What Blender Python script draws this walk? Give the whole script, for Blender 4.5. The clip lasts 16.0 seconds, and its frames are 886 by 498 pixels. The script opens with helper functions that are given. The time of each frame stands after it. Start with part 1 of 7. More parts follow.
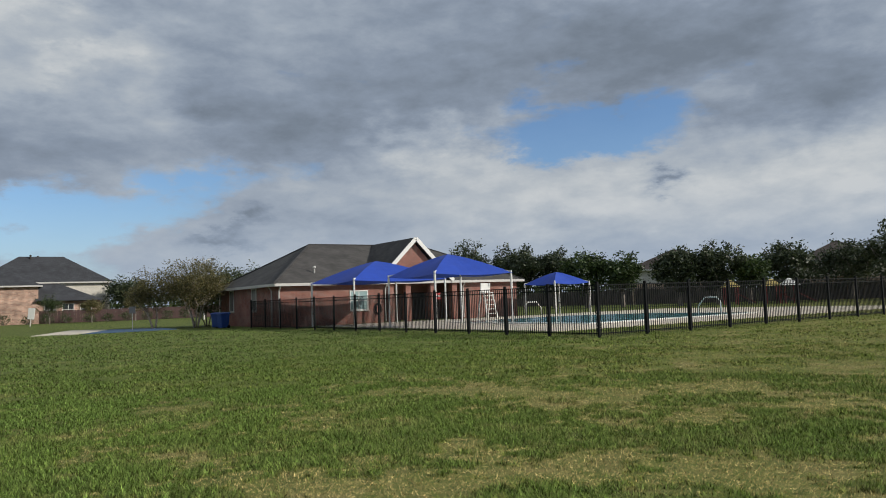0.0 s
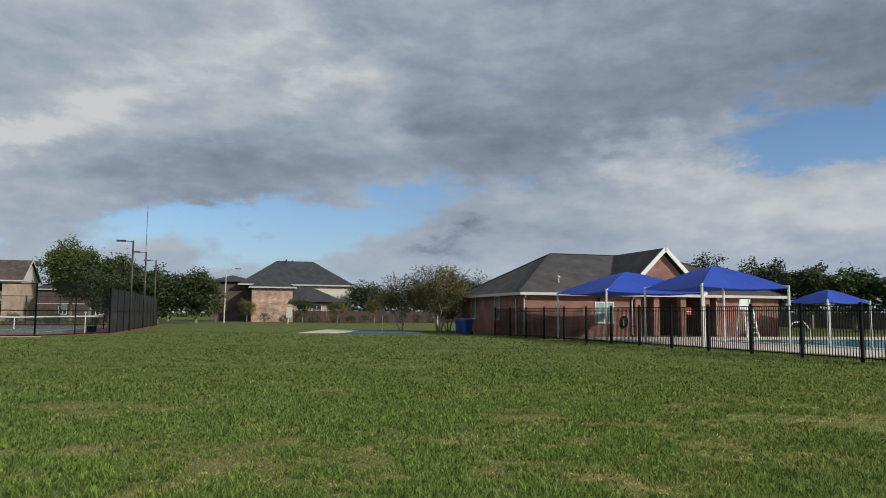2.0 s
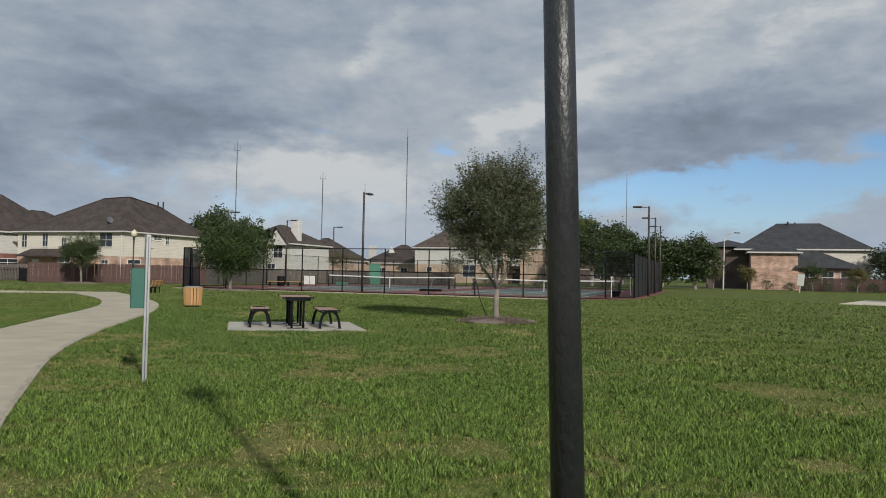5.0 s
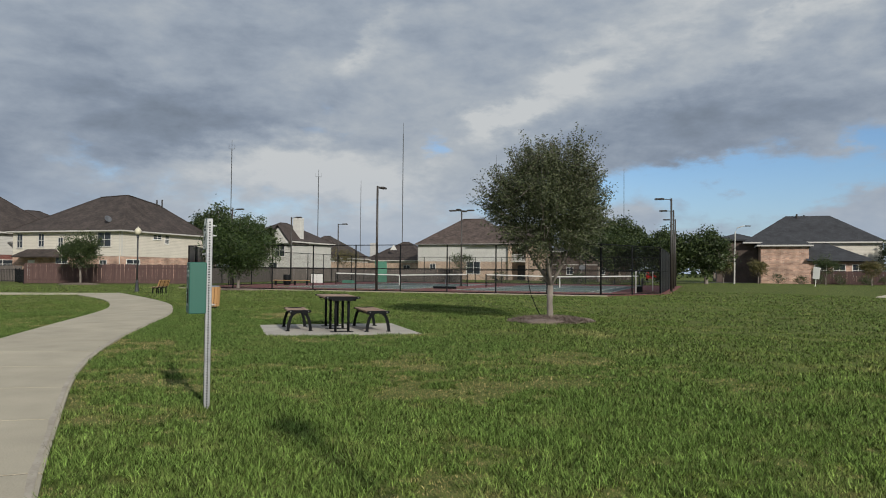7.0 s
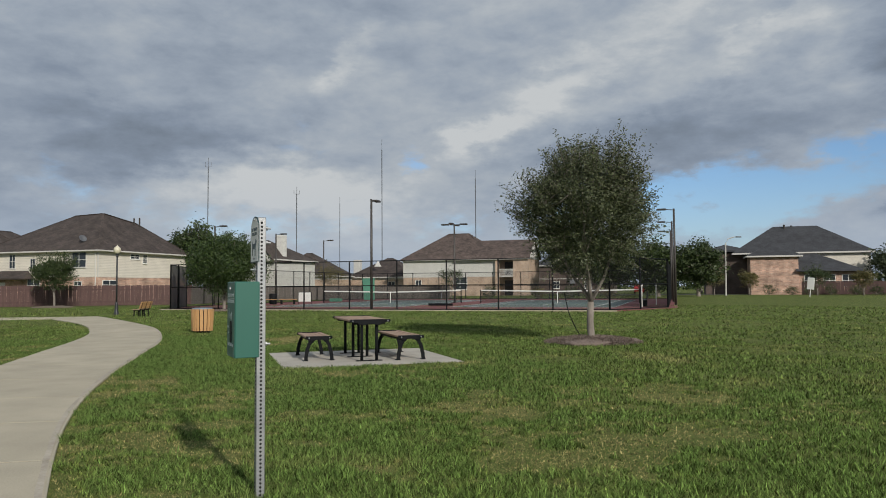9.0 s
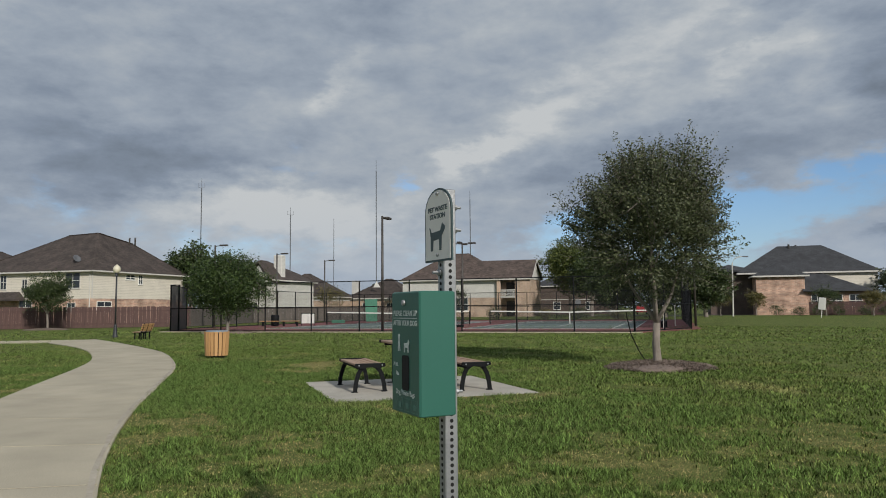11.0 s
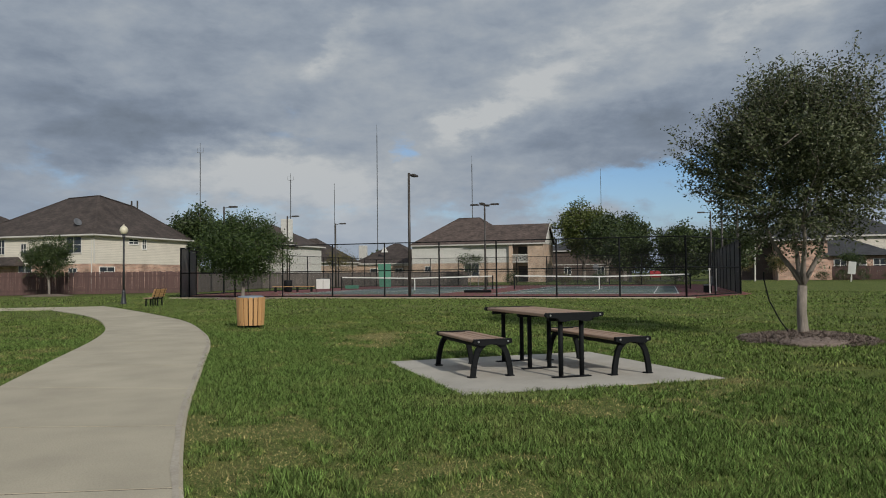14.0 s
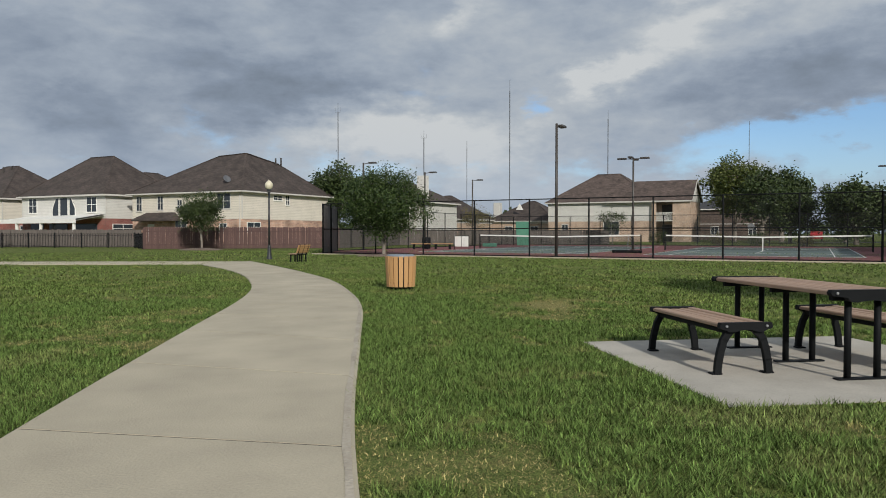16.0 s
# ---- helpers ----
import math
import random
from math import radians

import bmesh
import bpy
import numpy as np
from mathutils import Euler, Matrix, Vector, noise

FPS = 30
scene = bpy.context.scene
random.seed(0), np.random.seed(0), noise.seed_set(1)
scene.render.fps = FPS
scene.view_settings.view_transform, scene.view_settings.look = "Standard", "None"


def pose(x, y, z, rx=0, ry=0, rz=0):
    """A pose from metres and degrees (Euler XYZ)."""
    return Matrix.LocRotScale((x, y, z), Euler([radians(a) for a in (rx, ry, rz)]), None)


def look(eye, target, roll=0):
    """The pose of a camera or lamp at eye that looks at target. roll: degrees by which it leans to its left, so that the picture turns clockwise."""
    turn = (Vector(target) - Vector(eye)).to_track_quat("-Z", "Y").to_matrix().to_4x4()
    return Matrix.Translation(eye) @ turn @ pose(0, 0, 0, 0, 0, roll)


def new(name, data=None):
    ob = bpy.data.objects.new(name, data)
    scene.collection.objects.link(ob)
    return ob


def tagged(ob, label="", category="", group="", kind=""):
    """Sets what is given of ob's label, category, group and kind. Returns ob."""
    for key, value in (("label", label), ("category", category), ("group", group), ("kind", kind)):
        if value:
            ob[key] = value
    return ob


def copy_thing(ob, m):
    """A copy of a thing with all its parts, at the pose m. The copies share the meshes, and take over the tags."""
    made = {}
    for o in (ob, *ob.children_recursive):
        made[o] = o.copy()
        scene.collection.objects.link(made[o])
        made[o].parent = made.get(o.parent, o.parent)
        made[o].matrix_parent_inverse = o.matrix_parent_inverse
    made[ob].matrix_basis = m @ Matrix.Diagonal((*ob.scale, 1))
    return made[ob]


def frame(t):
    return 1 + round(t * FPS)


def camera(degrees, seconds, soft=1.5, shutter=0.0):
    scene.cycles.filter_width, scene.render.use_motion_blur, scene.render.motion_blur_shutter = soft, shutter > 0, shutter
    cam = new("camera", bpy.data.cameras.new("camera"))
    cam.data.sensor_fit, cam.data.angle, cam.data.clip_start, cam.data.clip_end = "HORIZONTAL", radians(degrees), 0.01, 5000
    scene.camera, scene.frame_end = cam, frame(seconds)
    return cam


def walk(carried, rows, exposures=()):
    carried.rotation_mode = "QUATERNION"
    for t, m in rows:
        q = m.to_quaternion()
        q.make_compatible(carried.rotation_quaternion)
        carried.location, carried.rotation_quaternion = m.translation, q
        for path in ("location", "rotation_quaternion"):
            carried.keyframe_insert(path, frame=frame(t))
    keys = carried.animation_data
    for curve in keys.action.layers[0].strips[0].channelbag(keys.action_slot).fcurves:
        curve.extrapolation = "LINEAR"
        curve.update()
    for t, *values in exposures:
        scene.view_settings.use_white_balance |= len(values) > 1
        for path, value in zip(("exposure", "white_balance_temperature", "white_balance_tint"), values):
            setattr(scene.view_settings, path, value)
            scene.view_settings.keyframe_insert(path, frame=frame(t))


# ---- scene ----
cam = camera(62.7, 16.0, soft=1.0)
PATH = [
    (0, (-1.022, -0.439, 1.49), (-2.006, 1.297, 1.628), -2.0),
    (0.5, (-1.481, -0.547, 1.466), (-2.393, 1.229, 1.581), -1.6),
    (1, (-2.034, -0.703, 1.445), (-2.983, 1.053, 1.566), -1.1),
    (1.5, (-2.678, -0.823, 1.445), (-3.772, 0.844, 1.603), -0.1),
    (2, (-3.355, -0.86, 1.436), (-4.795, 0.516, 1.614), 0.4),
    (2.5, (-4.01, -0.888, 1.401), (-5.691, 0.181, 1.584), 0.7),
    (3, (-4.377, -1.307, 1.405), (-6.198, -0.498, 1.572), 1.1),
    (3.5, (-4.905, -1.555, 1.475), (-6.808, -0.956, 1.609), 1.4),
    (4, (-5.537, -1.958, 1.445), (-7.486, -1.519, 1.552), 1.4),
    (4.5, (-6.203, -2.257, 1.421), (-8.175, -1.931, 1.505), 1.3),
    (5, (-6.745, -2.625, 1.415), (-8.726, -2.359, 1.483), 1.1),
    (7.5, (-9.534, -4.02, 1.336), (-11.511, -3.729, 1.4), 0.2),
    (8, (-10.135, -4.209, 1.348), (-12.109, -3.898, 1.426), -0.0),
    (8.5, (-10.751, -4.428, 1.332), (-12.721, -4.096, 1.426), -0.2),
    (9, (-11.293, -4.699, 1.363), (-13.261, -4.359, 1.468), -0.4),
    (9.5, (-11.792, -4.985, 1.363), (-13.761, -4.652, 1.477), -0.4),
    (12, (-14.338, -6.05, 1.324), (-16.291, -5.669, 1.519), -0.5),
    (12.5, (-14.887, -6.298, 1.323), (-16.84, -5.92, 1.528), -0.4),
    (13, (-15.468, -6.532, 1.276), (-17.427, -6.177, 1.468), -0.3),
    (13.5, (-16.122, -6.689, 1.285), (-18.086, -6.338, 1.428), -0.4),
    (14, (-16.629, -6.837, 1.246), (-18.594, -6.473, 1.316), -0.6),
    (14.5, (-17.225, -6.959, 1.24), (-19.191, -6.593, 1.25), -0.7),
    (15, (-17.72, -7.09, 1.261), (-19.691, -6.75, 1.246), -0.6),
    (15.5, (-18.29, -7.162, 1.272), (-20.276, -6.926, 1.248), -0.4),
    (16, (-18.785, -7.348, 1.252), (-20.784, -7.34, 1.208), -0.0),
]
walk(cam, [(t, look(eye, target, roll)) for t, eye, target, roll in PATH],
     exposures=[(0, 0.0), (2.5, -0.05), (4.0, -0.13), (5.0, -0.05), (8.0, -0.08), (9.5, -0.08), (11.6, -0.12), (13.2, -0.12), (14.0, -0.25), (15.0, 0.0), (16, 0.0)])

# ---- daylight ----
SUN_EL, SUN_AZ = 27.0, math.atan2(0.305, 0.95)      # height in degrees, direction towards the sun in the plan
sun = new("sun", bpy.data.lights.new("sun", "SUN"))
sun.data.energy, sun.data.angle, sun.data.color = 3.7, radians(1.6), (1.0, 0.95, 0.87)
sun_dir = Vector((math.cos(SUN_AZ) * math.cos(radians(SUN_EL)), math.sin(SUN_AZ) * math.cos(radians(SUN_EL)), math.sin(radians(SUN_EL))))
sun.matrix_world = look(sun_dir * 50, (0, 0, 0))

world = bpy.data.worlds.new("sky")
scene.world = world
world.use_nodes = True
wt = world.node_tree
wt.nodes.clear()


def wnode(kind, **props):
    n = wt.nodes.new(kind)
    for k, val in props.items():
        if k in n.inputs:
            n.inputs[k].default_value = val
    return n


def wmath(op, a, b=None, clamp=False):
    n = wt.nodes.new("ShaderNodeMath")
    n.operation, n.use_clamp = op, clamp
    for i, val in enumerate((a, b)):
        if val is None:
            continue
        if isinstance(val, (int, float)):
            n.inputs[i].default_value = val
        else:
            wt.links.new(val, n.inputs[i])
    return n.outputs[0]


def wmix(fac, a, b):
    n = wt.nodes.new("ShaderNodeMix")
    n.data_type = "RGBA"
    for sock, val in ((n.inputs[0], fac), (n.inputs[6], a), (n.inputs[7], b)):
        if isinstance(val, (int, float, tuple)):
            sock.default_value = val
        else:
            wt.links.new(val, sock)
    return n.outputs[2]


def wramp(val, lo, hi):
    n = wt.nodes.new("ShaderNodeMapRange")
    n.interpolation_type = "SMOOTHSTEP"
    wt.links.new(val, n.inputs[0])
    n.inputs[1].default_value, n.inputs[2].default_value = lo, hi
    return n.outputs[0]


coord = wt.nodes.new("ShaderNodeTexCoord")
sep = wt.nodes.new("ShaderNodeSeparateXYZ")
wt.links.new(coord.outputs["Generated"], sep.inputs[0])
up = wmath("MAXIMUM", sep.outputs[2], 0.0)
flat = wt.nodes.new("ShaderNodeCombineXYZ")           # clouds are wider than they are high
wt.links.new(sep.outputs[0], flat.inputs[0])
wt.links.new(sep.outputs[1], flat.inputs[1])
wt.links.new(wmath("MULTIPLY", sep.outputs[2], 2.3), flat.inputs[2])


def wnoise(scale, detail, rough, offset, distort=0.0, colour=False):
    shift = wt.nodes.new("ShaderNodeVectorMath")
    shift.operation = "ADD"
    wt.links.new(flat.outputs[0], shift.inputs[0])
    shift.inputs[1].default_value = offset
    n = wnode("ShaderNodeTexNoise", Scale=scale, Detail=detail, Roughness=rough, Distortion=distort)
    wt.links.new(shift.outputs[0], n.inputs["Vector"])
    return n.outputs["Color" if colour else "Fac"]


# the bearing (degrees from +y towards -x) and the height over the horizon, torn a little so that banks have ragged edges
bearing = wmath("MULTIPLY", wmath("ARCTAN2", wmath("MULTIPLY", sep.outputs[0], -1.0), sep.outputs[1]), 180 / math.pi)
height_deg = wmath("MULTIPLY", wmath("ARCSINE", sep.outputs[2]), 180 / math.pi)
torn = wt.nodes.new("ShaderNodeSeparateColor")
wt.links.new(wnoise(5.0, 9.0, 0.62, (2.0, 4.0, 1.0), colour=True), torn.inputs[0])
vault = wt.nodes.new("ShaderNodeCombineXYZ")
wt.links.new(wmath("ADD", bearing, wmath("MULTIPLY", wmath("SUBTRACT", torn.outputs[0], 0.5), 22.0)), vault.inputs[0])
wt.links.new(wmath("ADD", height_deg, wmath("MULTIPLY", wmath("SUBTRACT", torn.outputs[1], 0.5), 12.0)), vault.inputs[1])


def banks(rows):
    """Cloud banks or gaps: bearing, height, half width, half height, tilt in degrees, and strength."""
    total = None
    for a, e, ra, re_, tilt, amount in rows:
        mp = wt.nodes.new("ShaderNodeMapping")
        mp.vector_type = "TEXTURE"
        mp.inputs["Location"].default_value, mp.inputs["Rotation"].default_value, mp.inputs["Scale"].default_value = (a, e, 0), (0, 0, radians(tilt)), (ra, re_, 1)
        wt.links.new(vault.outputs[0], mp.inputs["Vector"])
        dot = wt.nodes.new("ShaderNodeVectorMath")
        dot.operation = "DOT_PRODUCT"
        wt.links.new(mp.outputs[0], dot.inputs[0])
        wt.links.new(mp.outputs[0], dot.inputs[1])
        g = wmath("MULTIPLY", wmath("POWER", 0.3679, dot.outputs["Value"]), amount)
        total = g if total is None else wmath("ADD", total, g)
    return total


heavy = banks([(39.5, 12.8, 9, 4.2, 0, 0.42), (11, 18, 16, 4, 0, 0.42), (30, 20, 16, 5, 0, 0.25), (45, 15.5, 7, 5, 0, 0.16), (2, 13, 5, 3, 0, 0.32), (63, 10, 9, 2.4, -8, 0.25),
               (101, 11, 11, 2.3, 0, 0.36), (96, 18, 13, 4.5, -20, 0.13), (112, 16, 8, 5, 0, 0.04), (44.3, 5.2, 2.8, 0.7, 0, 0.5), (13.2, 8.8, 1.8, 0.6, 0, 0.6), (116, 8, 6, 2, 0, 0.20), (110, 5.5, 9, 3, 0, 0.16), (54, 23, 9, 3, 0, 0.25), (60, 14, 7, 6, 0, 0.16), (62, 6, 6, 2, 0, 0.15)])
sunlit = banks([(28.8, 11.3, 5.5, 2.2, 0, 0.46), (20, 7, 10, 2.6, 0, 0.34), (1, 7, 11, 3.2, 0, 0.32), (54, 16.5, 6, 2.2, 0, 0.20), (60, 21.5, 4, 2, -35, 0.22), (71, 15.5, 9, 2.2, -33, 0.30),
                (77, 11.8, 3.4, 1.8, -20, 0.40), (93.5, 8, 7, 2.5, 0, 0.46), (86, 6.0, 5, 2.0, 0, 0.34), (87, 17, 3, 1.1, -30, 0.24), (57, 17.5, 6, 1.1, -30, 0.24), (65, 18, 9, 3.5, -30, 0.14)])
gaps = banks([(18.5, 13.3, 10.5, 3.1, 0, 1.15), (50, 8.6, 10, 2.0, 0, 0.66), (70, 6.6, 9, 2.1, 0, 0.58), (59, 6.8, 6, 1.5, 0, 0.62), (84, 9.7, 2.6, 1.5, 0, 0.42), (60, 4, 10, 1.8, 0, 0.42)])

sky = wt.nodes.new("ShaderNodeTexSky")
sky.sky_type, sky.sun_disc = "NISHITA", False
sky.sun_elevation, sky.sun_rotation = radians(SUN_EL), math.pi / 2 - SUN_AZ
sky.air_density, sky.dust_density, sky.ozone_density = 1.0, 0.3, 3.0
blue_mul = wt.nodes.new("ShaderNodeVectorMath")
blue_mul.operation = "MULTIPLY"
blue_mul.inputs[1].default_value = (0.090, 0.104, 0.120)
wt.links.new(sky.outputs[0], blue_mul.inputs[0])
broad = wnoise(3.2, 5.0, 0.5, (3.1, 7.4, 0.0))
fine = wnoise(7.5, 10.0, 0.56, (1.7, -2.3, 2.0), 0.15)
lumps = wnoise(19.0, 9.0, 0.6, (5.2, 0.6, 5.0), 0.25)
fine_lit = wnoise(7.5, 7.0, 0.56, (1.7 + 0.026, -2.3 + 0.009, 2.0 + 0.05), 0.15)     # the same lumps a step towards the sun
lumps_lit = wnoise(19.0, 6.0, 0.6, (5.2 + 0.011, 0.6 + 0.004, 5.0 + 0.022), 0.25)
relief = wmath("ADD", wmath("SUBTRACT", fine_lit, fine), wmath("MULTIPLY", wmath("SUBTRACT", lumps_lit, lumps), 0.55))
texture = wmath("ADD", wmath("MULTIPLY", wmath("SUBTRACT", broad, 0.5), 0.55), wmath("ADD", wmath("MULTIPLY", wmath("SUBTRACT", fine, 0.5), 0.62), wmath("MULTIPLY", wmath("SUBTRACT", lumps, 0.5), 0.26)))
grey = wmath("ADD", wmath("ADD", wmath("SUBTRACT", heavy, sunlit), texture), wmath("ADD", wmath("MULTIPLY", relief, 0.75), 0.405))
tones = wt.nodes.new("ShaderNodeValToRGB")
wt.links.new(grey, tones.inputs[0])
ends = tones.color_ramp.elements
ends[0].position, ends[0].color = 0.02, (0.575, 0.60, 0.615, 1)
ends[1].position, ends[1].color = 0.98, (0.175, 0.212, 0.265, 1)
for at_, tone in ((0.24, (0.445, 0.487, 0.53, 1)), (0.48, (0.335, 0.388, 0.46, 1)), (0.70, (0.245, 0.295, 0.372, 1))):
    ends.new(at_).color = tone
open_sky = wmath("ADD", gaps, wmath("SUBTRACT", wmath("MULTIPLY", texture, -1.9), wmath("MULTIPLY", sunlit, 0.42)))
cover = wmath("SUBTRACT", 1.0, wmath("MULTIPLY", wramp(open_sky, 0.22, 0.72), 0.92))
heavens = wmix(cover, blue_mul.outputs[0], tones.outputs[0])
haze = wmath("MULTIPLY", wmath("SUBTRACT", 1.0, wramp(up, 0.0, 0.16)), 0.48)
heavens = wmix(haze, heavens, (0.37, 0.455, 0.585, 1))
bg = wt.nodes.new("ShaderNodeBackground")
wt.links.new(heavens, bg.inputs[0])
bg.inputs[1].default_value = 1.0
wout = wt.nodes.new("ShaderNodeOutputWorld")
wt.links.new(bg.outputs[0], wout.inputs[0])


# ---- materials ----
def material(name, color, second=None, rough=0.8, metal=0.0, scale=2.0, grain=40.0, bump=0.15, spread=0.5, vary=0.0, spec=0.5, stretch=None, space="Object"):
    """Two colours mixed by noise at two sizes, with fine relief. vary: how far single pieces differ in brightness."""
    m = bpy.data.materials.new(name)
    m.use_nodes = True
    nt = m.node_tree
    bsdf = nt.nodes["Principled BSDF"]
    bsdf.inputs["Roughness"].default_value, bsdf.inputs["Metallic"].default_value = rough, metal
    bsdf.inputs["Specular IOR Level"].default_value = spec
    if space == "World":
        src = nt.nodes.new("ShaderNodeNewGeometry").outputs["Position"]
    else:
        src = nt.nodes.new("ShaderNodeTexCoord").outputs["Object"]
    if stretch:
        mp = nt.nodes.new("ShaderNodeMapping")
        mp.inputs["Scale"].default_value = stretch
        nt.links.new(src, mp.inputs["Vector"])
        src = mp.outputs[0]
    second = second or tuple(c * 0.72 for c in color)
    n1, n2 = nt.nodes.new("ShaderNodeTexNoise"), nt.nodes.new("ShaderNodeTexNoise")
    for n, s, d in ((n1, scale, 5.0), (n2, grain, 3.0)):
        n.inputs["Scale"].default_value, n.inputs["Detail"].default_value = s, d
        nt.links.new(src, n.inputs["Vector"])
    blend = nt.nodes.new("ShaderNodeMath")
    blend.operation = "MULTIPLY_ADD"
    nt.links.new(n2.outputs["Fac"], blend.inputs[0])
    blend.inputs[1].default_value = 0.45
    nt.links.new(n1.outputs["Fac"], blend.inputs[2])
    rng = nt.nodes.new("ShaderNodeMapRange")
    nt.links.new(blend.outputs[0], rng.inputs[0])
    rng.inputs[1].default_value, rng.inputs[2].default_value = 0.72 - spread * 0.5, 0.72 + spread * 0.5
    mix = nt.nodes.new("ShaderNodeMix")
    mix.data_type = "RGBA"
    nt.links.new(rng.outputs[0], mix.inputs[0])
    mix.inputs[6].default_value, mix.inputs[7].default_value = (*color, 1), (*second, 1)
    out = mix.outputs[2]
    if vary:
        info = nt.nodes.new("ShaderNodeObjectInfo")
        geo = nt.nodes.new("ShaderNodeNewGeometry")
        add = nt.nodes.new("ShaderNodeMath")
        add.operation = "ADD"
        nt.links.new(info.outputs["Random"], add.inputs[0])
        nt.links.new(geo.outputs["Random Per Island"], add.inputs[1])
        r2 = nt.nodes.new("ShaderNodeMapRange")
        nt.links.new(add.outputs[0], r2.inputs[0])
        r2.inputs[2].default_value = 2.0
        r2.inputs[3].default_value, r2.inputs[4].default_value = 1 - vary, 1 + vary
        hsv = nt.nodes.new("ShaderNodeHueSaturation")
        nt.links.new(r2.outputs[0], hsv.inputs["Value"])
        nt.links.new(out, hsv.inputs["Color"])
        out = hsv.outputs[0]
    nt.links.new(out, bsdf.inputs["Base Color"])
    if bump:
        bp = nt.nodes.new("ShaderNodeBump")
        bp.inputs["Strength"].default_value, bp.inputs["Distance"].default_value = bump, 0.02
        nt.links.new(n2.outputs["Fac"], bp.inputs["Height"])
        nt.links.new(bp.outputs[0], bsdf.inputs["Normal"])
    return m


def courses(name, a, b, joint, bw, bh, gap=0.01, rough=0.9, bump=0.4, vertical="z", offset=0.5, dirt=0.25):
    """Brick, siding or shingle courses; walls run along local x or y, so x + y serves as the length."""
    m = bpy.data.materials.new(name)
    m.use_nodes = True
    nt = m.node_tree
    bsdf = nt.nodes["Principled BSDF"]
    bsdf.inputs["Roughness"].default_value = rough
    tc = nt.nodes.new("ShaderNodeTexCoord")
    sp = nt.nodes.new("ShaderNodeSeparateXYZ")
    nt.links.new(tc.outputs["Object"], sp.inputs[0])
    ad = nt.nodes.new("ShaderNodeMath")
    nt.links.new(sp.outputs[0], ad.inputs[0])
    nt.links.new(sp.outputs[1], ad.inputs[1])
    cb = nt.nodes.new("ShaderNodeCombineXYZ")
    nt.links.new(ad.outputs[0], cb.inputs[0])
    nt.links.new(sp.outputs[2], cb.inputs[1])
    br = nt.nodes.new("ShaderNodeTexBrick")
    br.offset = offset
    nt.links.new(cb.outputs[0], br.inputs["Vector"])
    for k, val in (("Color1", (*a, 1)), ("Color2", (*b, 1)), ("Mortar", (*joint, 1)), ("Scale", 1.0), ("Mortar Size", gap), ("Brick Width", bw), ("Row Height", bh)):
        br.inputs[k].default_value = val
    nz = nt.nodes.new("ShaderNodeTexNoise")
    nz.inputs["Scale"].default_value, nz.inputs["Detail"].default_value = 0.9, 6.0
    nt.links.new(tc.outputs["Object"], nz.inputs["Vector"])
    rg = nt.nodes.new("ShaderNodeMapRange")
    nt.links.new(nz.outputs["Fac"], rg.inputs[0])
    rg.inputs[1].default_value, rg.inputs[2].default_value = 0.3, 0.7
    rg.inputs[3].default_value, rg.inputs[4].default_value = 1 - dirt, 1 + dirt
    hs = nt.nodes.new("ShaderNodeHueSaturation")
    nt.links.new(rg.outputs[0], hs.inputs["Value"])
    nt.links.new(br.outputs["Color"], hs.inputs["Color"])
    nt.links.new(hs.outputs[0], bsdf.inputs["Base Color"])
    bp = nt.nodes.new("ShaderNodeBump")
    bp.invert = True
    bp.inputs["Strength"].default_value, bp.inputs["Distance"].default_value = bump, 0.01
    nt.links.new(br.outputs["Fac"], bp.inputs["Height"])
    nt.links.new(bp.outputs[0], bsdf.inputs["Normal"])
    return m


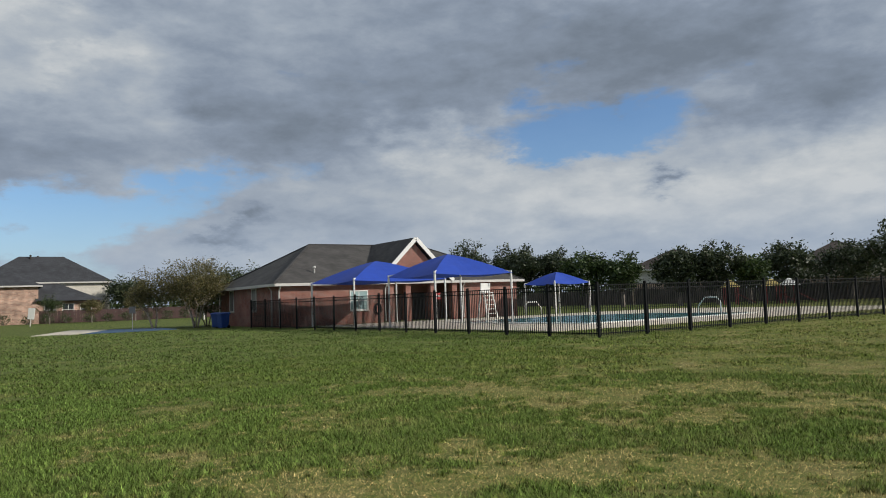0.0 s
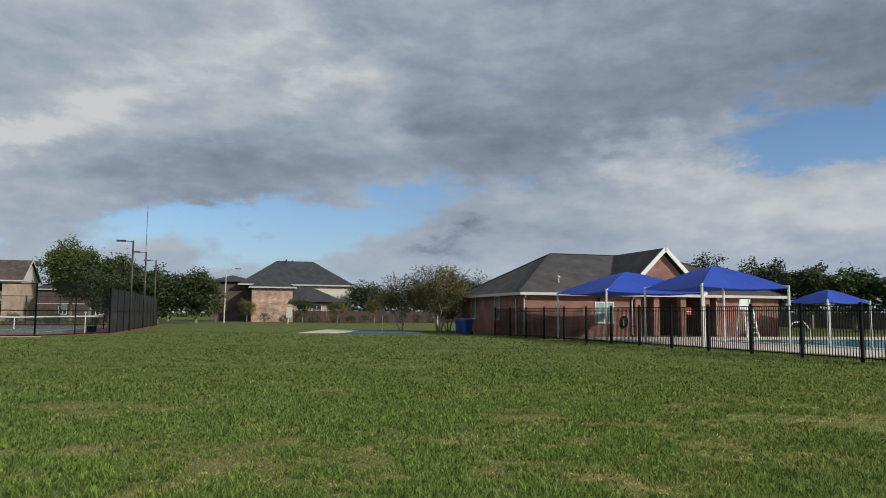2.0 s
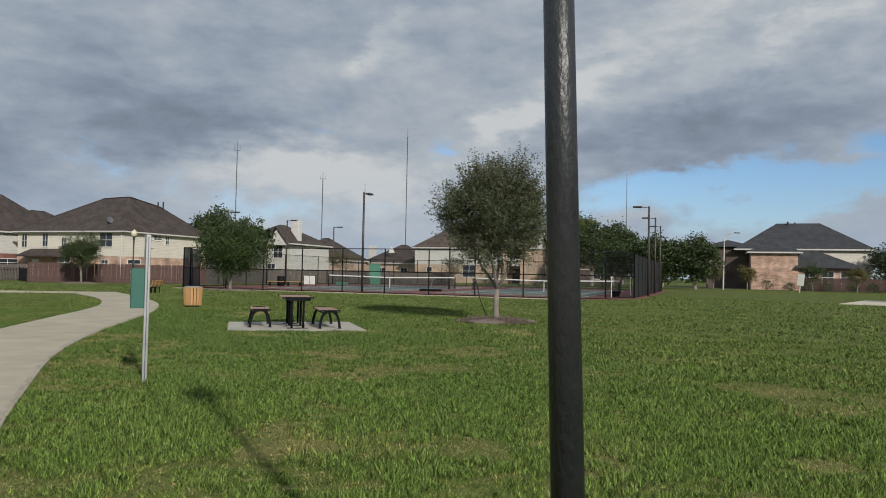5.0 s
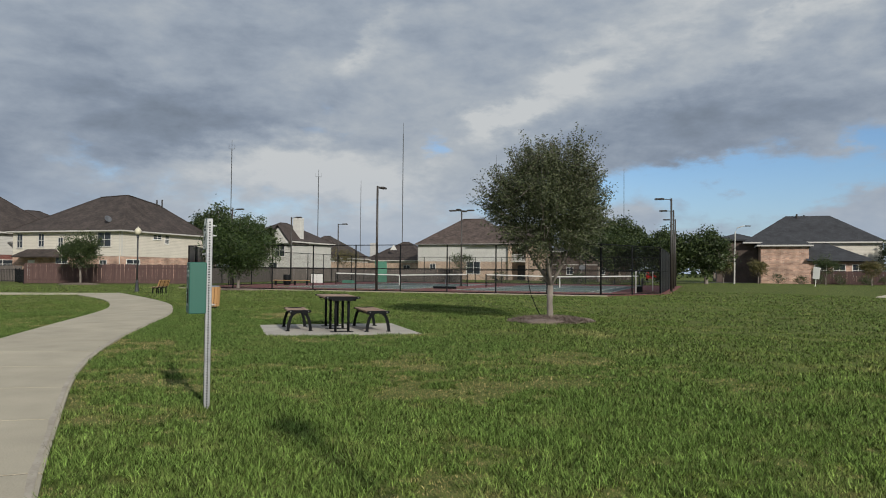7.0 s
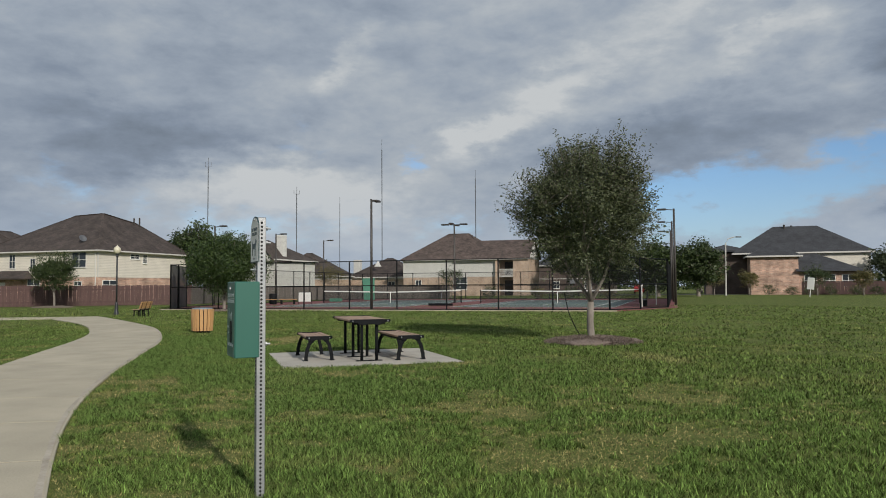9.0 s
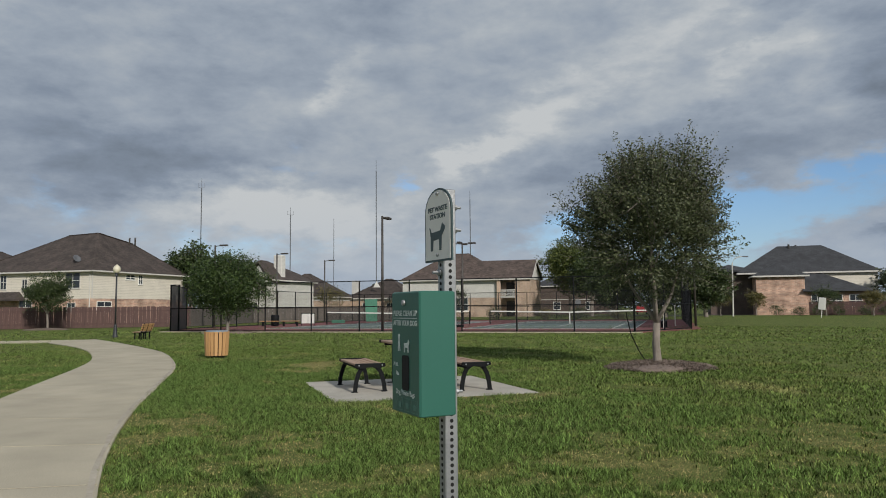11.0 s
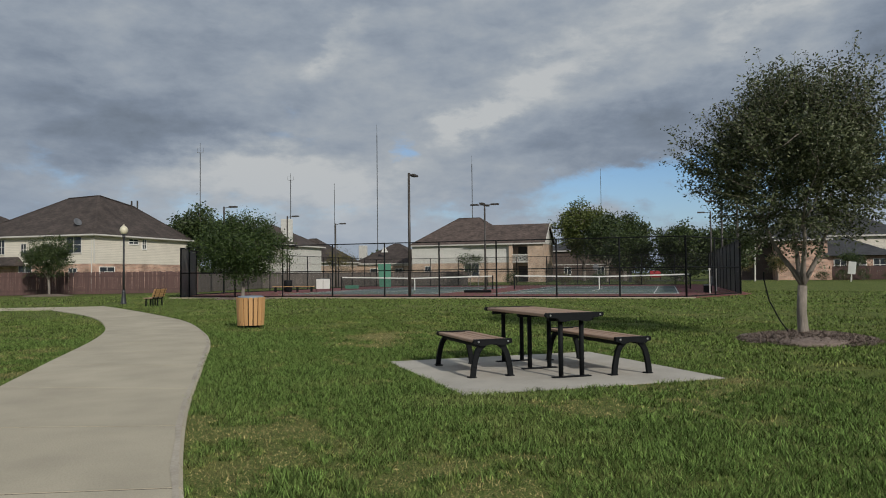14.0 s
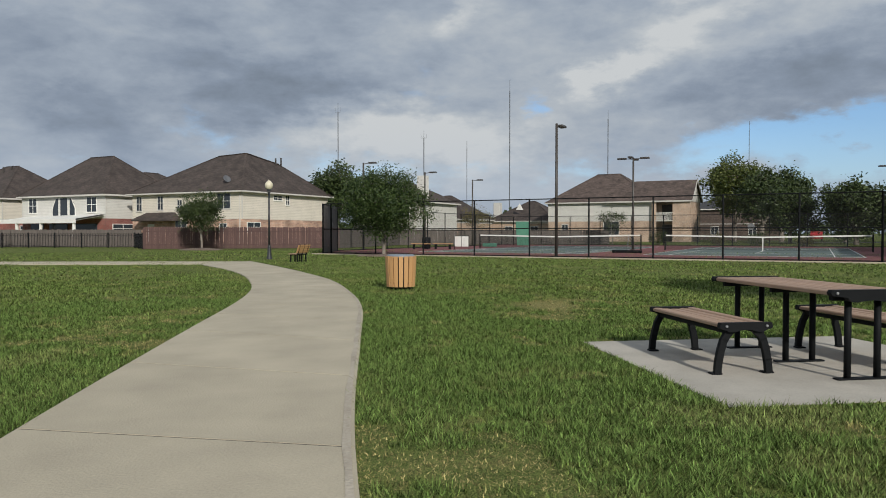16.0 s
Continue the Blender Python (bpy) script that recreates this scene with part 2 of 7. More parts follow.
def turf(name, blade):
    """Lawn green with straw-coloured dry patches that follow the ground, and painted dark gaps between the blades."""
    m = bpy.data.materials.new(name)
    m.use_nodes = True
    nt = m.node_tree
    bsdf = nt.nodes["Principled BSDF"]
    bsdf.inputs["Roughness"].default_value, bsdf.inputs["Specular IOR Level"].default_value = 0.85, 0.04
    geo = nt.nodes.new("ShaderNodeNewGeometry")

    def tex(scale, detail, rough=0.55):
        n = nt.nodes.new("ShaderNodeTexNoise")
        n.inputs["Scale"].default_value, n.inputs["Detail"].default_value, n.inputs["Roughness"].default_value = scale, detail, rough
        mp = nt.nodes.new("ShaderNodeMapping")
        mp.inputs["Scale"].default_value = (1, 1, 0)
        nt.links.new(geo.outputs["Position"], mp.inputs[0])
        nt.links.new(mp.outputs[0], n.inputs["Vector"])
        return n.outputs["Fac"]

    def ramp(src, lo, hi, out=1.0):
        n = nt.nodes.new("ShaderNodeMapRange")
        n.interpolation_type = "SMOOTHSTEP"
        nt.links.new(src, n.inputs[0])
        n.inputs[1].default_value, n.inputs[2].default_value, n.inputs[4].default_value = lo, hi, out
        return n.outputs[0]

    def mixed(f, a, b):
        n = nt.nodes.new("ShaderNodeMix")
        n.data_type = "RGBA"
        nt.links.new(f, n.inputs[0])
        for sock, val in ((n.inputs[6], a), (n.inputs[7], b)):
            if isinstance(val, tuple):
                sock.default_value = (*val, 1)
            else:
                nt.links.new(val, sock)
        return n.outputs[2]

    col = mixed(ramp(tex(0.35, 5), 0.35, 0.65), (0.104, 0.156, 0.028), (0.165, 0.205, 0.044))
    sx = nt.nodes.new("ShaderNodeSeparateXYZ")
    nt.links.new(geo.outputs["Position"], sx.inputs[0])
    sunny = ramp(sx.outputs[0], -14.0, -2.0, 0.75)         # drier near the corner where the walk begins, and paler to paint in sunshine
    col = mixed(sunny, col, (0.240, 0.255, 0.058))
    lush = nt.nodes.new("ShaderNodeMath")
    lush.operation = "SUBTRACT"
    lush.inputs[0].default_value = 0.92
    nt.links.new(ramp(sx.outputs[0], -26.0, -9.0, 0.75), lush.inputs[1])
    col = mixed(lush.outputs[0], col, (0.122, 0.160, 0.045))
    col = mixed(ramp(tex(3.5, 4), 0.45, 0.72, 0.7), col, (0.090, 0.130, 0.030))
    # dark mottling paints the shaded gaps between clumps of grass
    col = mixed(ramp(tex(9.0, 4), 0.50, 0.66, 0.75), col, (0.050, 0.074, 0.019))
    straw = nt.nodes.new("ShaderNodeMath")
    straw.operation = "MULTIPLY"
    nt.links.new(ramp(tex(0.9, 7, 0.65), 0.50, 0.66, 0.9), straw.inputs[0])
    weight = nt.nodes.new("ShaderNodeMapRange")
    nt.links.new(sx.outputs[0], weight.inputs[0])
    weight.inputs[1].default_value, weight.inputs[2].default_value = -14.0, -5.0
    weight.inputs[3].default_value, weight.inputs[4].default_value = 0.45, 1.1
    nt.links.new(weight.outputs[0], straw.inputs[1])
    col = mixed(straw.outputs[0], col, (0.36, 0.29, 0.125))
    thin = nt.nodes.new("ShaderNodeMath")                  # thin turf with dry stalks where the walk begins
    thin.operation = "MULTIPLY"
    nt.links.new(ramp(tex(1.7, 8, 0.72), 0.47, 0.60, 0.60), thin.inputs[0])
    nt.links.new(ramp(sx.outputs[0], -9.0, -2.5), thin.inputs[1])
    col = mixed(thin.outputs[0], col, (0.37, 0.295, 0.120))
    for px, py, rx, ry in ((-24.1, -2.2, 0.75, 0.8), (-23.75, -5.1, 0.5, 1.1), (-26.0, -11.35, 1.1, 0.42), (-28.4, -11.75, 1.5, 0.36), (-22.4, -10.7, 1.0, 0.3), (-31.5, -5.4, 1.6, 0.7), (-24.4, 1.6, 1.5, 0.7)):
        rel = nt.nodes.new("ShaderNodeVectorMath")         # worn patches round the slab and beside the path
        rel.operation = "SUBTRACT"
        nt.links.new(geo.outputs["Position"], rel.inputs[0])
        rel.inputs[1].default_value = (px, py, 0)
        fit_ = nt.nodes.new("ShaderNodeVectorMath")
        fit_.operation = "MULTIPLY"
        nt.links.new(rel.outputs[0], fit_.inputs[0])
        fit_.inputs[1].default_value = (1 / rx, 1 / ry, 0)
        far_ = nt.nodes.new("ShaderNodeVectorMath")
        far_.operation = "LENGTH"
        nt.links.new(fit_.outputs[0], far_.inputs[0])
        worn = nt.nodes.new("ShaderNodeMath")
        worn.operation = "MULTIPLY_ADD"
        nt.links.new(tex(4.5, 6, 0.7), worn.inputs[0])
        worn.inputs[1].default_value = -2.6
        nt.links.new(far_.outputs["Value"], worn.inputs[2])
        near_ = nt.nodes.new("ShaderNodeMath")
        near_.operation = "MULTIPLY"
        nt.links.new(worn.outputs[0], near_.inputs[0])
        near_.inputs[1].default_value = -1.0
        col = mixed(ramp(near_.outputs[0], 0.25, 1.1, 0.75), col, (0.30, 0.25, 0.115))
    if blade:
        rnd = ramp(geo.outputs["Random Per Island"], 0.0, 1.0)
        hsv = nt.nodes.new("ShaderNodeHueSaturation")
        val = nt.nodes.new("ShaderNodeMapRange")
        nt.links.new(rnd, val.inputs[0])
        val.inputs[3].default_value, val.inputs[4].default_value = 0.22, 1.95
        lushness = nt.nodes.new("ShaderNodeAttribute")     # how well watered the blade's place is; evened out far off to look sunlit
        lushness.attribute_name = "lush"
        straw_tone = mixed(ramp(sx.outputs[0], -11.0, -4.0), (0.255, 0.215, 0.094), (0.50, 0.39, 0.165))
        col = mixed(ramp(lushness.outputs["Fac"], 0.0, 0.4), straw_tone, col)
        # the green lightens towards the start as well, for a sunlit look
        green_tone = mixed(ramp(sx.outputs[0], -22.0, -8.0), (0.092, 0.150, 0.040), (0.128, 0.200, 0.045))
        col = mixed(ramp(lushness.outputs["Fac"], 0.45, 1.0, 0.75), col, green_tone)
        # the low end darkens blades as if they stood in shaded gaps
        clump = nt.nodes.new("ShaderNodeMapRange")
        nt.links.new(tex(16, 3), clump.inputs[0])
        clump.inputs[1].default_value, clump.inputs[2].default_value = 0.32, 0.68
        clump.inputs[3].default_value, clump.inputs[4].default_value = 0.38, 1.65
        both = nt.nodes.new("ShaderNodeMath")
        both.operation = "MULTIPLY"
        nt.links.new(val.outputs[0], both.inputs[0])
        nt.links.new(clump.outputs[0], both.inputs[1])
        nt.links.new(both.outputs[0], hsv.inputs["Value"])
        nt.links.new(col, hsv.inputs["Color"])
        col = mixed(ramp(geo.outputs["Random Per Island"], 0.965, 0.98, 0.6), hsv.outputs[0], (0.20, 0.185, 0.085))
        bsdf.inputs["Transmission Weight"].default_value = 0.0
    else:
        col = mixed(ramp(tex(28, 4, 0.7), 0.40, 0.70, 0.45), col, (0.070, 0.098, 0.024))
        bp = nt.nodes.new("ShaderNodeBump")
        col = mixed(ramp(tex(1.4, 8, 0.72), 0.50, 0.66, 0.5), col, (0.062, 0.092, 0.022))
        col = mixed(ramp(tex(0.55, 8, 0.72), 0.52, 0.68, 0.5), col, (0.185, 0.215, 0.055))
        # near-black specks put the shade between blades into the ground colour
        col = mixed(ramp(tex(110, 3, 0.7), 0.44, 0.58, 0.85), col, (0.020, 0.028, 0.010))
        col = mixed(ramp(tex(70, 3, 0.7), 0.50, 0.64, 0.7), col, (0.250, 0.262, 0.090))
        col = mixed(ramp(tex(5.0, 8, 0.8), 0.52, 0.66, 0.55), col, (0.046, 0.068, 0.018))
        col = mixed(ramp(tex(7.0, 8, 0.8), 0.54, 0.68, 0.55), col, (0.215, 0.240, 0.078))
        lift = nt.nodes.new("ShaderNodeHueSaturation")
        lift.inputs["Value"].default_value, lift.inputs["Saturation"].default_value = 1.10, 1.0
        nt.links.new(col, lift.inputs["Color"])
        col = lift.outputs[0]
        bp.inputs["Strength"].default_value, bp.inputs["Distance"].default_value = 0.45, 0.04
        nt.links.new(tex(22, 5, 0.7), bp.inputs["Height"])
        nt.links.new(bp.outputs[0], bsdf.inputs["Normal"])
    nt.links.new(col, bsdf.inputs["Base Color"])
    return m


def leafage(name, dark, light):
    m = bpy.data.materials.new(name)
    m.use_nodes = True
    nt = m.node_tree
    bsdf = nt.nodes["Principled BSDF"]
    bsdf.inputs["Roughness"].default_value, bsdf.inputs["Specular IOR Level"].default_value = 0.5, 0.35
    geo = nt.nodes.new("ShaderNodeNewGeometry")
    mix = nt.nodes.new("ShaderNodeMix")
    mix.data_type = "RGBA"
    nt.links.new(geo.outputs["Random Per Island"], mix.inputs[0])
    mix.inputs[6].default_value, mix.inputs[7].default_value = (*dark, 1), (*light, 1)
    nt.links.new(mix.outputs[2], bsdf.inputs["Base Color"])
    tr = nt.nodes.new("ShaderNodeBsdfTranslucent")
    nt.links.new(mix.outputs[2], tr.inputs[0])
    ms = nt.nodes.new("ShaderNodeMixShader")
    ms.inputs[0].default_value = 0.2
    nt.links.new(bsdf.outputs[0], ms.inputs[1])
    nt.links.new(tr.outputs[0], ms.inputs[2])
    nt.links.new(ms.outputs[0], nt.nodes["Material Output"].inputs[0])
    return m


def glass_dark(name, color=(0.03, 0.035, 0.04)):
    m = bpy.data.materials.new(name)
    m.use_nodes = True
    bsdf = m.node_tree.nodes["Principled BSDF"]
    bsdf.inputs["Base Color"].default_value = (*color, 1)
    bsdf.inputs["Roughness"].default_value, bsdf.inputs["IOR"].default_value = 0.06, 1.35
    return m


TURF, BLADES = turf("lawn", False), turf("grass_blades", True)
CONCRETE = material("concrete", (0.46, 0.408, 0.305), (0.36, 0.318, 0.238), 0.9, scale=1.3, grain=60, bump=0.3, vary=0.08, spread=0.42)
PAD = material("pad_concrete", (0.475, 0.442, 0.382), (0.34, 0.316, 0.272), 0.9, scale=1.7, grain=60, bump=0.25, spread=0.45)
EDGE = material("trowelled_edge", (0.47, 0.42, 0.34), (0.30, 0.262, 0.205), 0.95, scale=2.5, grain=40, bump=0.4, spread=0.5)
DECK = material("pool_deck", (0.62, 0.55, 0.45), (0.52, 0.46, 0.38), 0.9, scale=0.5, grain=20, bump=0.1)
BLACK = material("black_paint", (0.006, 0.007, 0.008), (0.010, 0.011, 0.012), 0.6, scale=6, grain=90, bump=0.06, spec=0.10)
LAMPBLACK = material("worn_black_paint", (0.016, 0.018, 0.021), (0.032, 0.034, 0.038), 0.42, scale=5, grain=60, bump=0.25, stretch=(1, 1, 0.5))
BRONZE = material("dark_bronze_pole", (0.035, 0.030, 0.026), (0.055, 0.048, 0.042), 0.5, scale=3, bump=0.05)
GALV = material("galvanised_steel", (0.40, 0.405, 0.41), (0.29, 0.30, 0.31), 0.5, 0.8, scale=14, grain=120, bump=0.1)
STEEL = material("grey_steel_mast", (0.13, 0.135, 0.145), (0.10, 0.105, 0.115), 0.6, 0.3, scale=2, bump=0.0)
WHITE = material("white_paint", (0.78, 0.77, 0.73), (0.68, 0.67, 0.63), 0.6, scale=1.5, grain=30, bump=0.05)
OFFWHITE = material("off_white_gutter", (0.58, 0.56, 0.52), (0.48, 0.46, 0.43), 0.6, scale=1.0, grain=30, bump=0.05)
REDBRICK = courses("red_brick", (0.29, 0.105, 0.074), (0.20, 0.070, 0.052), (0.29, 0.23, 0.20), 0.21, 0.075)
PINKBRICK = courses("pink_brick", (0.50, 0.32, 0.235), (0.31, 0.19, 0.145), (0.46, 0.39, 0.32), 0.42, 0.15, dirt=0.4)
DARKBRICK = courses("dark_red_brick", (0.26, 0.07, 0.055), (0.19, 0.055, 0.045), (0.25, 0.18, 0.16), 0.21, 0.075)
TANBRICK = courses("tan_brick", (0.50, 0.36, 0.26), (0.40, 0.28, 0.20), (0.45, 0.38, 0.32), 0.21, 0.075)
CREAM = courses("cream_siding", (0.65, 0.605, 0.52), (0.62, 0.575, 0.495), (0.42, 0.385, 0.33), 3.6, 0.17, 0.012, 0.7, 0.6, dirt=0.06)
PALE = courses("white_siding", (0.60, 0.59, 0.55), (0.57, 0.56, 0.525), (0.40, 0.39, 0.37), 3.6, 0.17, 0.012, 0.7, 0.6, dirt=0.06)
SHINGLE = courses("grey_brown_shingles", (0.088, 0.074, 0.062), (0.062, 0.052, 0.045), (0.035, 0.03, 0.027), 0.3, 0.075, 0.006, 0.95, 0.3, dirt=0.3)
BROWNSHINGLE = courses("brown_shingles", (0.070, 0.054, 0.047), (0.046, 0.035, 0.031), (0.034, 0.028, 0.025), 0.3, 0.08, 0.006, 0.95, 0.3, dirt=0.35)
REDSHINGLE = courses("red_brown_shingles", (0.108, 0.080, 0.068), (0.064, 0.047, 0.041), (0.045, 0.033, 0.028), 0.35, 0.12, 0.006, 0.95, 0.3, dirt=0.35)
CHARSHINGLE = courses("charcoal_shingles", (0.050, 0.052, 0.058), (0.036, 0.038, 0.043), (0.022, 0.023, 0.026), 0.3, 0.08, 0.006, 0.95, 0.3, dirt=0.25)
POOLSHINGLE = courses("weathered_grey_shingles", (0.072, 0.067, 0.062), (0.053, 0.049, 0.046), (0.045, 0.041, 0.038), 0.3, 0.07, 0.006, 0.95, 0.3, dirt=0.3)
GLASS = glass_dark("window_glass", (0.035, 0.042, 0.05))
DARKIN = material("dark_recess", (0.05, 0.045, 0.04), rough=0.9, bump=0)
BLUEFAB = material("blue_shade_fabric", (0.010, 0.056, 0.40), (0.008, 0.046, 0.33), 0.7, scale=1.5, grain=90, bump=0.1)
CEDAR = material("reddish_fence_wood", (0.098, 0.056, 0.050), (0.066, 0.039, 0.036), 0.9, scale=2.0, grain=14, bump=0.3, vary=0.22, stretch=(4, 4, 0.5))
GREYWOOD = material("grey_fence_wood", (0.125, 0.108, 0.095), (0.085, 0.073, 0.066), 0.9, scale=2.0, grain=14, bump=0.3, vary=0.2, stretch=(4, 4, 0.5))
SLATWOOD = material("recycled_plank", (0.41, 0.275, 0.190), (0.29, 0.190, 0.132), 0.7, scale=3.0, grain=25, bump=0.25, vary=0.12, stretch=(0.4, 5, 5))
CANWOOD = material("honey_wood_slat", (0.52, 0.30, 0.125), (0.38, 0.205, 0.085), 0.65, scale=2.5, grain=22, bump=0.25, vary=0.14, stretch=(5, 5, 0.5))
BARK = material("grey_bark", (0.27, 0.235, 0.20), (0.14, 0.12, 0.10), 0.95, scale=5, grain=30, bump=0.9, stretch=(1, 1, 0.35))
PALEBARK = material("pale_smooth_bark", (0.42, 0.37, 0.31), (0.26, 0.22, 0.18), 0.9, scale=4, grain=30, bump=0.4, stretch=(1, 1, 0.35))
LEAF_OAK = leafage("live_oak_leaves", (0.018, 0.029, 0.012), (0.140, 0.160, 0.076))
LEAF_DARK = leafage("dark_oak_leaves", (0.016, 0.030, 0.010), (0.076, 0.105, 0.034))
# dark oak leaves again, with the haze of distance mixed into their colour
FARLEAF = leafage("hazy_oak_leaves", (0.020, 0.032, 0.016), (0.085, 0.105, 0.050))
BROWNBRICK = courses("brown_brick", (0.10, 0.068, 0.054), (0.072, 0.05, 0.041), (0.10, 0.085, 0.075), 0.21, 0.075)
LEAF_GREEN = leafage("bright_green_leaves", (0.018, 0.038, 0.010), (0.075, 0.112, 0.032))
LEAF_AUTUMN = leafage("rusty_green_leaves", (0.052, 0.056, 0.020), (0.205, 0.170, 0.065))
LEAF_YELLOW = leafage("yellow_green_leaves", (0.036, 0.058, 0.013), (0.125, 0.145, 0.036))
MULCH = material("wood_mulch", (0.27, 0.21, 0.175), (0.13, 0.098, 0.082), 0.95, scale=14, grain=70, bump=1.0, vary=0.4)
TEAL = material("teal_powder_coat", (0.026, 0.122, 0.092), (0.022, 0.105, 0.079), 0.42, scale=2, grain=200, bump=0.03)
COURTRED = material("red_court_paint", (0.20, 0.055, 0.055), (0.15, 0.045, 0.045), 0.85, scale=0.6, grain=30, bump=0.1)
COURTGREEN = material("grey_green_court_paint", (0.105, 0.145, 0.135), (0.085, 0.12, 0.112), 0.85, scale=0.6, grain=30, bump=0.1)
LINE = material("white_line_paint", (0.72, 0.72, 0.70), rough=0.8, scale=3, bump=0.05)
BINBLUE = material("blue_plastic", (0.012, 0.05, 0.22), (0.010, 0.04, 0.18), 0.45, scale=2, bump=0.03)
BINGREEN = material("green_plastic", (0.012, 0.14, 0.10), rough=0.45, scale=2, bump=0.03)


# ---- building tools ----
class Shape:
    """Vertices and faces of one mesh."""

    def __init__(self):
        self.v, self.f = [], []

    def face(self, pts):
        n = len(self.v)
        self.v += [tuple(p) for p in pts]
        self.f.append(tuple(range(n, n + len(pts))))
        return self

    def box(self, x0, y0, z0, x1, y1, z1, m=None):
        n = len(self.v)
        pts = [Vector((x, y, z)) for z in (z0, z1) for x, y in ((x0, y0), (x1, y0), (x1, y1), (x0, y1))]
        self.v += [tuple(m @ p if m else p) for p in pts]
        self.f += [tuple(n + i for i in q) for q in ((3, 2, 1, 0), (4, 5, 6, 7), (0, 1, 5, 4), (1, 2, 6, 5), (2, 3, 7, 6), (3, 0, 4, 7))]
        return self

    def soft_box(self, x0, y0, z0, x1, y1, z1, c=0.01, m=None):
        """A box with chamfered upright and top edges."""
        ring = lambda k: ((x0 + k + c, y0 + k), (x1 - k - c, y0 + k), (x1 - k, y0 + k + c), (x1 - k, y1 - k - c), (x1 - k - c, y1 - k), (x0 + k + c, y1 - k), (x0 + k, y1 - k - c), (x0 + k, y0 + k + c))
        return self.stack([[(x, y, z) for x, y in ring(k)] for k, z in ((c * 0.6, z0), (0, z0 + c * 0.6), (0, z1 - c * 0.8), (c * 0.8, z1))], m)

    def stack(self, rings, m=None, caps=True):
        n, k = len(self.v), len(rings[0])
        for r in rings:
            self.v += [tuple(m @ Vector(p)) if m else tuple(p) for p in r]
        for i in range(len(rings) - 1):
            for j in range(k):
                a, b = n + i * k + j, n + i * k + (j + 1) % k
                self.f.append((a, b, b + k, a + k))
        if caps:
            self.f.append(tuple(n + j for j in reversed(range(k))))
            self.f.append(tuple(n + (len(rings) - 1) * k + j for j in range(k)))
        return self

    def tube(self, pts, radii, seg=8, caps=True):
        """A round bar along points, each with its radius."""
        pts = [Vector(p) for p in pts]
        if isinstance(radii, (int, float)):
            radii = [radii] * len(pts)
        rings = []
        for i, p in enumerate(pts):
            d = (pts[min(i + 1, len(pts) - 1)] - pts[max(i - 1, 0)]).normalized()
            side = d.cross(Vector((0, 0, 1)) if abs(d.z) < 0.9 else Vector((0, 1, 0))).normalized()
            other = d.cross(side)
            rings.append([p + (side * math.cos(t) + other * math.sin(t)) * radii[i] for t in (2 * math.pi * j / seg for j in range(seg))])
        for r in rings:
            r.reverse()
        return self.stack(rings, None, caps)

    def lathe(self, prof, seg=16, m=None):
        """A turned shape from (radius, height) pairs."""
        return self.stack([[(r * math.cos(2 * math.pi * j / seg), r * math.sin(2 * math.pi * j / seg), z) for j in range(seg)] for r, z in prof], m)

    def bar(self, a, b, w, h):
        """A flat bar from a to b, w wide and h high."""
        a, b = Vector(a), Vector(b)
        d = (b - a).normalized()
        side = d.cross(Vector((0, 0, 1)) if abs(d.z) < 0.9 else Vector((0, 1, 0))).normalized() * (w / 2)
        top = side.cross(d).normalized() * (h / 2)
        return self.stack([[p - side - top, p + side - top, p + side + top, p - side + top] for p in (b, a)])

    def mesh(self, name, mat, smooth=False):
        me = bpy.data.meshes.new(name)
        me.from_pydata(self.v, [], self.f)
        me.materials.append(mat)
        if smooth:
            me.polygons.foreach_set("use_smooth", [True] * len(me.polygons))
        me.update()
        return me


def part(name, shape, mat, parent=None, label="", m=None, smooth=False):
    ob = new(name, shape.mesh(name, mat, smooth) if isinstance(shape, Shape) else shape)
    if parent:
        ob.parent = parent
    if m:
        ob.matrix_basis = m
    if label:
        ob["label"] = label
    return ob


def thing(name, m, label, category, group="", kind=""):
    ob = new(name)
    ob.empty_display_size = 0.2
    ob.matrix_basis = m
    return tagged(ob, label, category, group, kind)


def big(name, verts, faces, mat, parent=None, smooth=False):
    """A mesh from numpy arrays of triangles or quads."""
    me = bpy.data.meshes.new(name)
    k = faces.shape[1]
    me.vertices.add(len(verts)), me.loops.add(faces.size), me.polygons.add(len(faces))
    me.vertices.foreach_set("co", verts.astype(np.float32).ravel())
    me.loops.foreach_set("vertex_index", faces.astype(np.int32).ravel())
    me.polygons.foreach_set("loop_start", np.arange(0, faces.size, k, dtype=np.int32))
    me.materials.append(mat)
    me.update(calc_edges=True)
    ob = new(name, me)
    if parent:
        ob.parent = parent
    return ob


UV = 62.4                                              # the streets' turn in the plan
U, V = Vector((-0.886, 0.463, 0)), Vector((0.463, 0.886, 0))
rng = np.random.default_rng(7)

# ---- ground ----
gs = Shape()
edges = [-1500, -600, -300, -160, -120, -90, -70, -55, -45, -36, -30, -25, -20, -15, -10, -5, 0, 5, 10, 20, 35, 60, 90, 140, 300, 600, 1500]
for i in range(len(edges) - 1):
    for j in range(len(edges) - 1):
        gs.face([(edges[a], edges[b], 0) for a, b in ((i, j), (i + 1, j), (i + 1, j + 1), (i, j + 1))])
me = gs.mesh("ground", TURF)
bm = bmesh.new()
bm.from_mesh(me)
bmesh.ops.remove_doubles(bm, verts=bm.verts, dist=0.001)
bm.to_mesh(me)
bm.free()
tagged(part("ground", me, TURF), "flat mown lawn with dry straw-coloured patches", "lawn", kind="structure")


